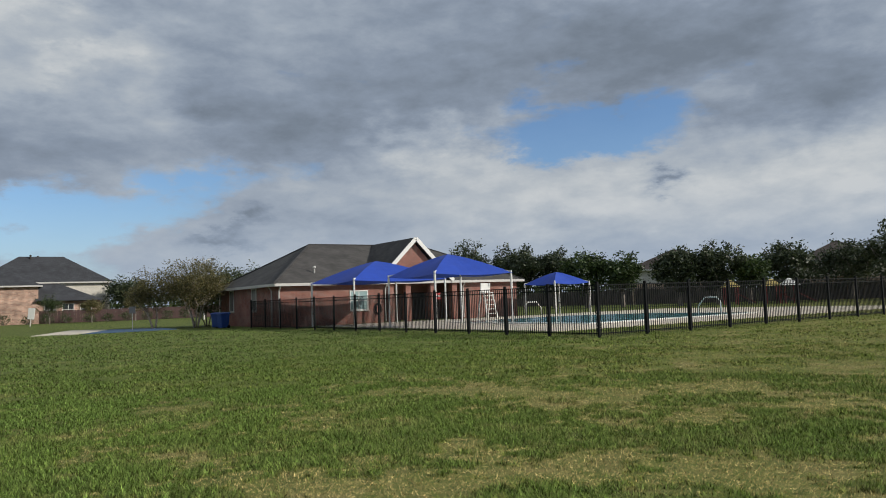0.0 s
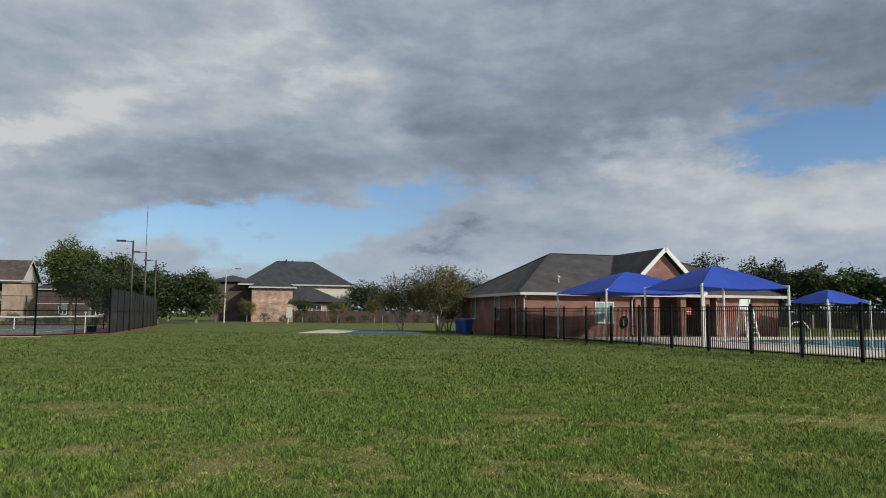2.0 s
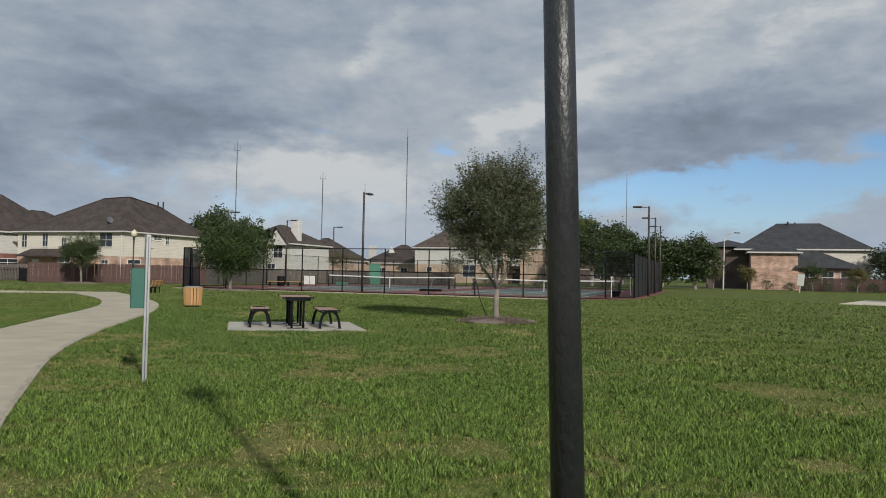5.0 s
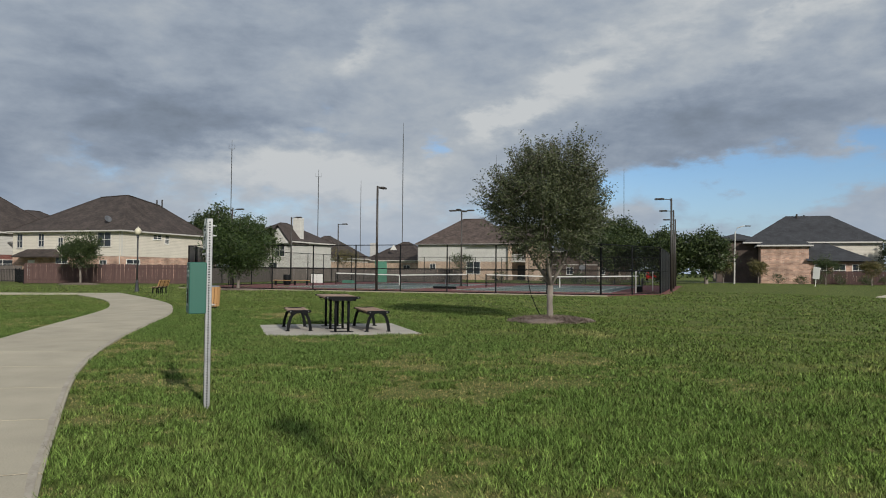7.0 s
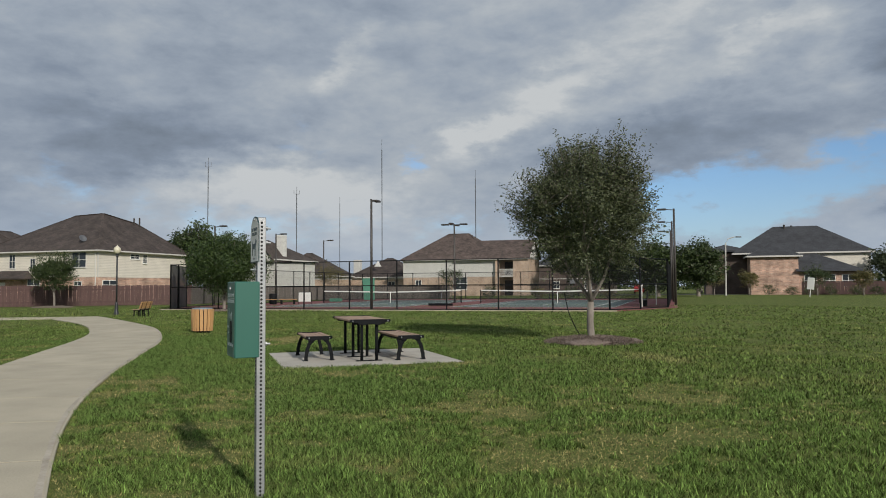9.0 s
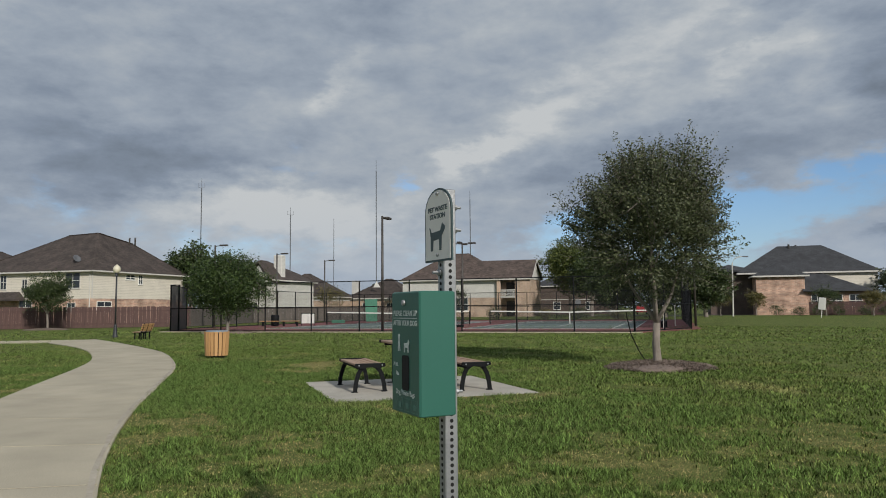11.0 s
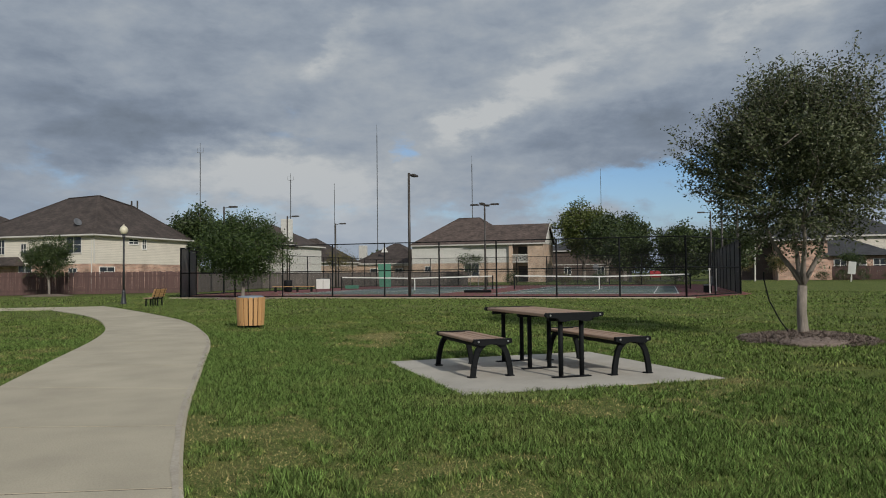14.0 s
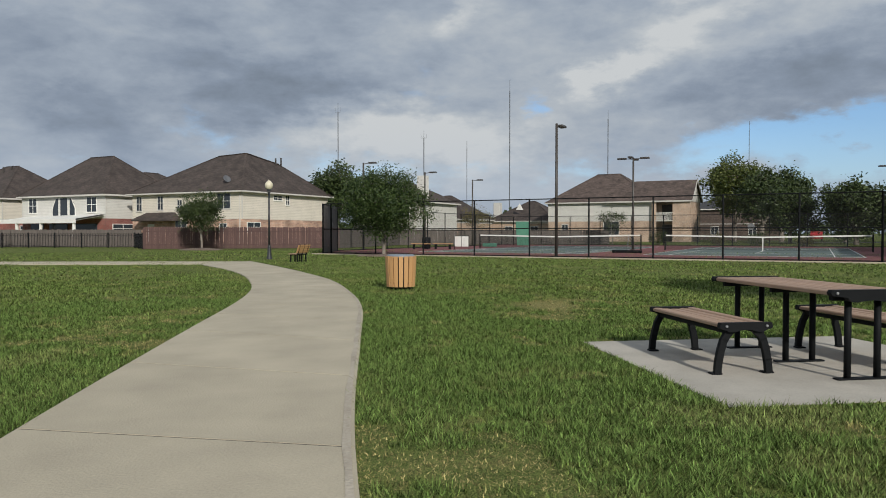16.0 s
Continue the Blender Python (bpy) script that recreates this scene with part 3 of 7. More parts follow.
# ---- concrete path ----
def bezier(pts, steps):
    """A smooth line through the points."""
    out = []
    for i in range(len(pts) - 1):
        p0, p1, p2, p3 = (Vector(pts[max(0, min(len(pts) - 1, k))]) for k in (i - 1, i, i + 1, i + 2))
        for s in range(steps):
            t = s / steps
            out.append(0.5 * ((2 * p1) + (p2 - p0) * t + (2 * p0 - 5 * p1 + 4 * p2 - p3) * t * t + (3 * p1 - p0 - 3 * p2 + p3) * t ** 3))
    return out + [Vector(pts[-1])]


LEFT = [(-4.2, -3.2), (-7.5, -5.3), (-11.4, -7.15), (-15.5, -8.45), (-19.3, -9.4), (-23.3, -10.0), (-27.9, -10.55), (-31.5, -10.95), (-34.3, -11.4), (-36.8, -12.05), (-40.0, -13.1), (-43.4, -14.6), (-47.6, -16.9)]
RIGHT = [(-5.2, -1.1), (-8.6, -3.25), (-12.2, -5.05), (-15.7, -6.2), (-19.3, -7.2), (-22.9, -7.83), (-27.0, -8.25), (-30.5, -8.6), (-33.4, -9.1), (-37.6, -10.15), (-41.9, -11.8), (-46.4, -13.75), (-50.4, -15.6)]
left_line, right_line = bezier(LEFT, 8), bezier(RIGHT, 8)
path_thing = thing("concrete_path", pose(0, 0, 0), "winding pale concrete footpath with straight joints", "footpath", kind="structure")
n_strip = len(left_line)
cuts = list(range(0, n_strip, 4))
for c in range(len(cuts) - 1):
    a, b = cuts[c], cuts[c + 1]
    L, R = [left_line[k].copy() for k in range(a, b + 1)], [right_line[k].copy() for k in range(a, b + 1)]
    for line in (L, R):                               # a 12 mm joint between the slabs
        line[0] += (line[1] - line[0]).normalized() * 0.012
        line[-1] += (line[-2] - line[-1]).normalized() * 0.012
    s = Shape()
    rings = []
    for p, q in zip(L, R):
        e = (q - p).normalized() * 0.02
        rings.append([(p.x, p.y, -0.05), (p.x, p.y, 0.025), (p.x + e.x, p.y + e.y, 0.035), (q.x - e.x, q.y - e.y, 0.035), (q.x, q.y, 0.025), (q.x, q.y, -0.05)])
    s.stack(rings)
    part("slab", s, CONCRETE, path_thing)
filler = Shape()
for k in range(n_strip - 1):
    a, b, c, d = right_line[k], right_line[k + 1], left_line[k + 1], left_line[k]
    filler.face([(p.x, p.y, 0.031) for p in (a.lerp(d, 0.015), b.lerp(c, 0.015), c.lerp(b, 0.015), d.lerp(a, 0.015))])
part("joint_filler", filler, DARKIN, path_thing, "dark joint filler")
# the tooled border along one edge, broken in places
border, erng = Shape(), random.Random(8)
for k in range(n_strip - 1):
    a, b, c, d = right_line[k], right_line[k + 1], left_line[k + 1], left_line[k]
    if k == 0:
        inner = 0.033
    after = 0.033 + erng.uniform(-0.005, 0.005)
    border.face([(r.x, r.y, 0.0395) for r in (a.lerp(d, 0.012), b.lerp(c, 0.012), b.lerp(c, after), a.lerp(d, inner))])
    inner = after
part("tooled_border", border, EDGE, path_thing, "rough pale tooled border")["kind"] = "stuff"
# the branch along the houses
branch = thing("concrete_path", pose(0, 0, 0), "straight pale concrete footpath branching off the winding one", "footpath", kind="structure")
for k in range(28):
    d = Vector((0.03, -1, 0)) * 1.5
    a, b = Vector((-47.4, -15.6, 0)) + d * k, Vector((-50.2, -15.6, 0)) + d * k
    s = Shape()
    s.stack([[(p.x, p.y + o, z) for p, z in ((a, -0.05), (a, 0.03), (b, 0.03), (b, -0.05))] for o in (-0.006, -1.494)])
    part("slab", s, CONCRETE, branch)

# ---- picnic pad ----
PADM = pose(-25.75, -3.88, 0, 0, 0, 8.0)
s = Shape()
s.soft_box(-1.58, -1.63, -0.05, 1.58, 1.63, 0.006, 0.004)
tagged(part("concrete_pad", s, PAD, m=PADM), "square pale concrete slab under picnic furniture", "concrete pad", kind="structure")


# ---- tennis court ----
COURT = pose(-62.0, -14.3, 0, 0, 0, UV)


def screen_material(name, color, opacity, cell):
    m = bpy.data.materials.new(name)
    m.use_nodes = True
    nt = m.node_tree
    bsdf = nt.nodes["Principled BSDF"]
    bsdf.inputs["Base Color"].default_value, bsdf.inputs["Roughness"].default_value = (*color, 1), 0.7
    tc, nz = nt.nodes.new("ShaderNodeTexCoord"), nt.nodes.new("ShaderNodeTexNoise")
    nz.inputs["Scale"].default_value = cell
    nt.links.new(tc.outputs["Object"], nz.inputs["Vector"])
    mr = nt.nodes.new("ShaderNodeMapRange")
    nt.links.new(nz.outputs["Fac"], mr.inputs[0])
    mr.inputs[3].default_value, mr.inputs[4].default_value = opacity * 0.7, opacity * 1.3
    nt.links.new(mr.outputs[0], bsdf.inputs["Alpha"])
    return m


CHAIN = screen_material("chain_link", (0.008, 0.008, 0.009), 0.11, 3.0)
WINDSCREEN = screen_material("black_windscreen", (0.008, 0.009, 0.010), 0.93, 1.0)
NETMESH = screen_material("net_mesh", (0.02, 0.022, 0.022), 0.35, 5.0)

s = Shape()
slab = [(-0.4, -0.25), (28.8, -0.25), (32.0, 5.9), (32.0, 37.5), (-3.2, 37.5), (-3.2, 5.1)]       # the corners are cut off
s.stack([[(x, y, z) for x, y in slab] for z in (-0.05, 0.03)])
tagged(part("court_slab", s, COURTRED, m=COURT), "dark red painted tennis court surround", "tennis court", kind="structure")
for c in (8.3, 22.8):
    s = Shape()
    s.box(c - 5.49, 18.3 - 11.9, 0.02, c + 5.49, 18.3 + 11.9, 0.034)
    tagged(part("court_surface", s, COURTGREEN, m=COURT), "grey-green painted tennis playing surface", "tennis court", kind="structure")
    s = Shape()
    for x in (-5.44, -4.11, 4.06, 5.39):
        s.box(c + x, 6.4, 0.03, c + x + 0.06, 30.2, 0.038)
    for y in (6.4, 11.9, 24.7, 30.14):
        s.box(c - 5.44, y, 0.03, c + 5.44, y + 0.06, 0.038)
    s.box(c - 0.03, 11.9, 0.03, c + 0.03, 24.7, 0.038)
    tagged(part("court_lines", s, LINE, m=COURT), "white painted tennis court lines", "court lines", kind="structure")
s = Shape()
s.box(-0.4, -0.55, -0.05, 28.9, -0.26, 0.05)
tagged(part("court_kerb", s, CONCRETE, m=COURT), "narrow concrete kerb along the court fence", "kerb", kind="structure")


def chain_fence(name, a, b, bays, height, cloth, label):
    """A chain-link fence of bays from a to b, in the court's axes."""
    a, b = Vector((*a, 0)), Vector((*b, 0))
    root = thing(name, COURT, label, "chain-link fence", "tennis court fences", "structure")
    posts = [a.lerp(b, i / bays) for i in range(bays + 1)]
    for i, p in enumerate(posts):
        r = 0.05 if i in (0, bays) else 0.042
        part("post", Shape().tube([p, p + Vector((0, 0, height + 0.03))], r, 8), BLACK, root)
    for i in range(bays):
        for z in (0.08, height * 0.5, height):
            part("rail", Shape().tube([posts[i] + Vector((0, 0, z)), posts[i + 1] + Vector((0, 0, z))], 0.030, 6), BLACK, root)
        p, q = posts[i], posts[i + 1]
        part("mesh_panel", Shape().face([p + Vector((0, 0, 0.05)), q + Vector((0, 0, 0.05)), q + Vector((0, 0, height)), p + Vector((0, 0, height))]), cloth, root)
    return root


chain_fence("court_fence", (0.6, 0), (28.5, 0), 9, 2.97, CHAIN, "tall black chain-link fence with a middle rail")
chain_fence("court_fence", (28.5, 0), (31.45, 6.0), 2, 2.97, CHAIN, "angled end bays of the black chain-link fence")
chain_fence("court_fence", (0.0, 0), (0.6, 0), 1, 2.97, CHAIN, "narrow corner bay of the black chain-link fence")
chain_fence("court_fence", (31.45, 6.0), (31.45, 37), 10, 2.97, WINDSCREEN, "tall black chain-link fence hung with dark windscreen")
chain_fence("court_fence", (0, 0), (-2.7, 5.2), 2, 2.97, WINDSCREEN, "short angled fence panel with dark windscreen")
chain_fence("court_fence", (-2.7, 5.2), (-2.7, 37), 10, 2.97, CHAIN, "tall black chain-link fence with a low rail")
chain_fence("court_fence", (-2.7, 37), (31.45, 37), 11, 2.97, CHAIN, "tall black chain-link fence with a low rail")

for c, label in ((8.3, "tennis net with white headband and centre strap"), (22.8, "tennis net with white headband on black posts")):
    net = thing("tennis_net", COURT @ pose(c, 18.3, 0.034), label, "tennis net", "tennis nets")
    for x in (-6.4, 6.4):
        part("post", Shape().tube([(x, 0, 0), (x, 0, 1.1)], 0.05, 8), BLACK, net)
    part("mesh", Shape().face([(-6.35, 0, 0.04), (6.35, 0, 0.04), (6.35, 0, 1.04), (0, 0, 0.91), (-6.35, 0, 1.04)]), NETMESH, net)
    part("headband", Shape().bar((-6.35, 0, 1.05), (0, 0, 0.93), 0.02, 0.09).bar((0, 0, 0.93), (6.35, 0, 1.05), 0.02, 0.09), WHITE, net, "white canvas headband")
    part("centre_strap", Shape().box(-0.03, -0.015, 0, 0.03, 0.015, 0.9), WHITE, net, "white strap")


# ---- court lights ----
def court_light(m, height, heads, label):
    root = thing("court_light", m, label, "light pole", "court light poles")
    part("pole", Shape().tube([(0, 0, 0), (0, 0, height)], [0.085, 0.065], 10), BRONZE, root, smooth=True)
    part("base_plate", Shape().soft_box(-0.16, -0.16, 0, 0.16, 0.16, 0.05, 0.01), BRONZE, root)
    for k in heads:
        q = pose(0, 0, height - 0.1, 0, 0, k)
        part("arm", Shape().tube([q @ Vector((0.05, 0, 0)), q @ Vector((0.55, 0, 0.06))], 0.03, 6), BRONZE, root)
        part("lamp_head", Shape().soft_box(0.5, -0.16, 0.0, 1.15, 0.16, 0.12, 0.03, q), BRONZE, root, "flat box floodlight head")
    return root


for sx, d, heads, label in ((-5.3, 12.3, (0,), ""), (-5.3, 22.2, (0,), ""), (-5.5, 32.7, (0,), ""), (31.9, 12.2, (180,), ""), (31.7, 22.6, (180,), ""), (31.5, 33.5, (180,), "")):
    court_light(COURT @ pose(sx, d, 0), 6.7, heads, "dark bronze court light pole with one flat head")
court_light(COURT @ pose(14.35, 0.25, 0.02), 6.75, (90,), "dark bronze court light pole standing in the fence line")
court_light(COURT @ pose(14.05, 18.6, 0.034), 6.7, (0, 90, 180, 270), "dark bronze court light pole with four flat heads")


# ---- houses ----
def wall_box(w, d, z0, z1, t=0.25):
    """Four walls w by d with thickness, no floor."""
    s = Shape()
    s.box(0, 0, z0, w, t, z1).box(0, d - t, z0, w, d, z1).box(0, t, z0, t, d - t, z1).box(w - t, t, z0, w, d - t, z1)
    return s


def hip_roof(x0, y0, x1, y1, z, pitch, over=0.45, thick=0.18, run=None):
    """A hip roof over a rectangle, with its eaves' edge."""
    x0, y0, x1, y1 = x0 - over, y0 - over, x1 + over, y1 + over
    w, d = x1 - x0, y1 - y0
    h = min(w, d) / 2
    top = z + h * pitch
    run = run or h
    if w >= d:
        r = [(x0 + run, y0 + h, top), (x1 - run, y0 + h, top)]
    else:
        r = [(x0 + h, y0 + h, top), (x0 + h, y1 - h, top)]
    c = [(x0, y0, z), (x1, y0, z), (x1, y1, z), (x0, y1, z)]
    s = Shape()
    if w >= d:
        s.face([c[0], c[1], r[1], r[0]]).face([c[1], c[2], r[1]]).face([c[2], c[3], r[0], r[1]]).face([c[3], c[0], r[0]])
    else:
        s.face([c[0], c[1], r[0]]).face([c[1], c[2], r[1], r[0]]).face([c[2], c[3], r[1]]).face([c[3], c[0], r[0], r[1]])
    s.face([(p[0], p[1], z - 0.02) for p in reversed(c)])
    f = Shape()
    for i in range(4):
        f.bar((*c[i][:2], z - thick / 2), (*c[(i + 1) % 4][:2], z - thick / 2), 0.05, thick)
    cap = Shape()
    cap.bar(r[0], r[1], 0.25, 0.05)
    ends = ((0, 0), (1, 1 if w >= d else 0), (2, 1), (3, 0 if w >= d else 1))
    for i, k in ends:
        cap.bar(Vector(c[i]) + Vector((0, 0, 0.01)), Vector(r[k]) + Vector((0, 0, 0.01)), 0.22, 0.04)
    return s, f, cap


def add_roof(house, rect, z, pitch, mat, over=0.45, trim=None):
    s, f, cap = hip_roof(*rect, z, pitch, over)
    roof = part("roof", s, mat, house)
    part("fascia", f, trim or OFFWHITE, roof, "pale painted eaves board")
    part("ridge_cap", cap, mat, roof)
    return roof


def add_window(house, side, pos, z, w, h, frame=None, bars=True, pane=None):
    """A window on the front (-y), on the +x side or on the -x side: frame, sill and panes."""
    base = {"front": lambda o: pose(pos, -o, z), "right": lambda o: pose(house["w"] + o, pos, z, 0, 0, 90), "left": lambda o: pose(-o, pos, z, 0, 0, -90)}[side](0.0)
    win = part("window", Shape().box(-w / 2 - 0.07, -0.05, -0.07, w / 2 + 0.07, 0.02, 0).box(-w / 2 - 0.07, -0.05, h, w / 2 + 0.07, 0.02, h + 0.07).box(-w / 2 - 0.07, -0.05, 0, -w / 2, 0.02, h).box(w / 2, -0.05, 0, w / 2 + 0.07, 0.02, h), frame or WHITE, house, "", base)
    if bars:
        part("glazing_bar", Shape().box(-0.025, -0.045, 0, 0.025, 0.01, h).box(-w / 2, -0.045, h * 0.5 - 0.025, w / 2, 0.01, h * 0.5 + 0.025), frame or WHITE, win)
    part("pane", Shape().box(-w / 2, -0.02, 0, w / 2, 0.01, h), pane or GLASS, win, "dark glass")
    part("sill", Shape().box(-w / 2 - 0.1, -0.1, -0.12, w / 2 + 0.1, 0.02, -0.07), frame or WHITE, win)
    return win


def two_storey(name, m, w, d, eave, split, low, high, roofmat, pitch, label, over=0.45):
    house = thing(name, m, label, "house", "houses round the park")
    house["w"] = w
    part("wall", wall_box(w, d, -0.1, split), low, house, "brick ground floor wall")
    part("wall", wall_box(w, d, split, eave), high, house, "lap-sided upper wall")
    part("band_board", Shape().box(-0.03, -0.03, split - 0.06, w + 0.03, 0.0, split + 0.06).box(w, -0.03, split - 0.06, w + 0.03, d, split + 0.06).box(-0.03, 0, split - 0.06, 0, d, split + 0.06), OFFWHITE, house)
    for x in (0, w):
        part("corner_board", Shape().box(x - 0.06, -0.02, split, x + 0.06, 0.06, eave), OFFWHITE, house)
    add_roof(house, (0, 0, w, d), eave, pitch, roofmat, over)
    return house


def at_uv(x, y, a=0.0, b=0.0):
    """A pose turned to the streets, moved a along V and b along U from (x, y)."""
    p = Vector((x, y, 0)) + V * a + U * b
    return pose(p.x, p.y, 0, 0, 0, UV)


# the cream house with a brick base behind the reddish fence
ha = thing("house", at_uv(-91.0, -27.0, -16.2, 0.45), "two-storey cream sided house with pink brick base and brown hip roof", "house", "houses round the park")
ha["w"] = 15.8
for z0, z1, mat_, label in ((-0.1, 2.7, PINKBRICK, "brick ground floor wall"), (2.7, 5.5, CREAM, "lap-sided upper wall")):
    part("wall", wall_box(15.8, 10.4, z0, z1), mat_, ha, label)
    rear = wall_box(8.0, 3.9, z0, z1)
    rear.v = [(x + 7.8, y + 10.4, z) for x, y, z in rear.v]
    part("wall", rear, mat_, ha, label)
part("band_board", Shape().box(-0.03, -0.03, 2.65, 15.83, 0.0, 2.75).box(15.8, -0.03, 2.65, 15.83, 14.3, 2.75), CREAM, ha)
part("corner_board", Shape().box(15.74, -0.02, 2.7, 15.86, 0.06, 5.5), OFFWHITE, ha)
e0, e1, e2, e3, e4 = (-0.5, -0.45, 5.5), (16.25, -0.45, 5.5), (16.25, 14.75, 5.5), (7.4, 14.75, 5.5), (-0.5, 10.85, 5.5)
r1, r2, r3 = (7.7, 5.2, 9.78), (11.6, 5.2, 9.92), (11.7, 10.4, 9.15)
s = Shape()
for f in ((e0, e1, r2, r1), (e1, e2, r3, r2), (e2, e3, r3), (e3, r2, r3), (e3, r1, r2), (e3, e4, r1), (e4, e0, r1), (e4, e3, e2, e1, e0)):
    s.face(f)
roof = part("roof", s, BROWNSHINGLE, ha, "brown shingle hip roof with a stepped ridge")
part("ridge_cap", Shape().bar(r1, r2, 0.3, 0.06).bar(r2, r3, 0.3, 0.06).bar(r3, e2, 0.25, 0.05).bar(e1, r2, 0.22, 0.04).bar(e0, r1, 0.22, 0.04), BROWNSHINGLE, roof)
part("gutter", Shape().bar((-0.5, -0.5, 5.42), (16.3, -0.5, 5.42), 0.11, 0.14).bar((16.3, -0.5, 5.42), (16.3, 14.75, 5.42), 0.11, 0.14), OFFWHITE, roof, "off-white gutter")
part("soffit", Shape().box(-0.45, -0.42, 5.30, 16.2, 0.0, 5.36).box(15.8, 0.0, 5.30, 16.2, 14.7, 5.36), CREAM, roof)
for x, z, w, h in ((1.1, 3.65, 0.75, 1.5), (4.35, 3.75, 0.75, 1.4), (7.2, 3.6, 0.6, 1.1), (13.4, 3.75, 1.75, 1.5), (7.4, 1.2, 1.6, 1.3), (13.3, 1.4, 0.9, 0.8)):
    add_window(ha, "front", x, z, w, h, frame=OFFWHITE)
for y, z, w, h, bars in ((5.4, 4.75, 1.3, 0.45, True), (7.0, 4.3, 0.55, 0.95, True), (1.7, 1.4, 1.9, 0.9, True)):
    add_window(ha, "right", y, z, w, h, bars=bars)
part("door", Shape().box(2.4, -0.05, 0.1, 3.4, 0.05, 2.2), WHITE, ha, "white back door")
s = Shape()
s.face([(1.3, -1.3, 2.65), (7.4, -1.3, 2.65), (6.5, 0, 3.45), (2.2, 0, 3.45)]).face([(1.3, -1.3, 2.65), (2.2, 0, 3.45), (1.3, 0, 2.65)]).face([(7.4, -1.3, 2.65), (7.4, 0, 2.65), (6.5, 0, 3.45)])
s.box(1.3, -1.3, 2.5, 7.4, 0, 2.65)
part("porch_roof", s, BROWNSHINGLE, ha, "small brown shingled porch roof")
for x, y, h in ((12.0, 9.6, 9.75), (12.1, 10.4, 9.85)):
    part("roof_vent", Shape().tube([(x, y, 8.6), (x, y, h)], 0.09, 8), DARKIN, ha)
dish = part("satellite_dish", Shape().lathe([(0.02, 0.0), (0.3, 0.05), (0.42, 0.12), (0.40, 0.13), (0.28, 0.07), (0.02, 0.02)], 14, pose(13.1, 0.7, 6.75, 60, 0, 75)), STEEL, ha, "grey satellite dish", smooth=True)
part("dish_arm", Shape().tube([(13.1, 0.9, 6.3), (13.1, 0.85, 6.7)], 0.03, 6), STEEL, dish)
part("gutter_pipe", Shape().tube([(15.6, -0.08, 0), (15.6, -0.08, 5.3)], 0.05, 6), OFFWHITE, ha)

# the white house beside it, with arched windows and a covered patio
hw = two_storey("house", at_uv(-97.8, -43.7, -15.0, 0.45), 14.6, 10.6, 5.5, 2.9, DARKBRICK, PALE, BROWNSHINGLE, 0.85, "two-storey white sided house with arched windows and red brick base")
add_roof(hw, (4.0, 5.0, 14.0, 17.0), 5.55, 0.60, BROWNSHINGLE)
for x, w in ((2.0, 1.4), (12.3, 1.6)):
    add_window(hw, "front", x, 3.6, w, 1.6)
add_window(hw, "front", 7.6, 3.1, 1.3, 2.1, bars=False)
for x, k in ((6.1, 1), (9.1, -1)):
    win = part("window", Shape().stack([[(x - 0.45 * k, y, 3.1), (x + 0.45 * k, y, 3.1), (x + 0.45 * k, y, 5.2), (x + 0.1 * k, y, 5.05), (x - 0.25 * k, y, 4.6), (x - 0.45 * k, y, 4.0)][::k] for y in (0.02, -0.05)]), GLASS, hw, "dark arched window")
    part("frame", Shape().bar((x - 0.5 * k, -0.06, 3.05), (x - 0.5 * k, -0.06, 4.05), 0.06, 0.08).bar((x - 0.5 * k, -0.06, 4.0), (x + 0.1 * k, -0.06, 5.12), 0.06, 0.08).bar((x - 0.5 * k, -0.06, 3.05), (x + 0.5 * k, -0.06, 3.05), 0.06, 0.08), WHITE, win)
add_window(hw, "right", 2.2, 1.3, 2.6, 0.9)
s = Shape()
s.face([(0.6, -3.6, 2.55), (14.4, -3.6, 2.75), (14.4, 0, 3.35), (0.6, 0, 3.15)])
s.face([(0.6, -3.6, 2.35), (0.6, 0, 2.95), (14.4, 0, 3.15), (14.4, -3.6, 2.55)])
s.box(0.5, -3.7, 2.3, 14.5, -3.55, 2.75)
part("patio_roof", s, WHITE, hw, "white lean-to patio roof")
for x in (0.9, 4.4, 8.6, 14.1):
    part("patio_post", Shape().soft_box(x - 0.12, -3.6, 0, x + 0.12, -3.36, 2.35, 0.02), WHITE, hw)
for x0, x1 in ((1.6, 4.0), (5.0, 8.2), (9.2, 13.2)):
    part("patio_door", Shape().box(x0, -0.06, 0.1, x1, 0.0, 2.3), GLASS, hw, "dark glazed patio opening")
# the house at the far end of the row
h0 = two_storey("house", at_uv(-106.6, -60.0, -14.8, 0.45), 14.0, 11.5, 5.5, 2.9, DARKBRICK, CREAM, BROWNSHINGLE, 0.74, "two-storey cream house with brown hip roof in a row")
add_window(h0, "right", 3.0, 1.2, 1.6, 0.9)
add_window(h0, "front", 12.0, 3.6, 1.4, 1.5)
for x, y in ((7.0, 4.5), (8.0, 5.0)):
    part("roof_vent", Shape().tube([(x, y, 8.0), (x, y, 9.9)], 0.09, 8), DARKIN, h0)

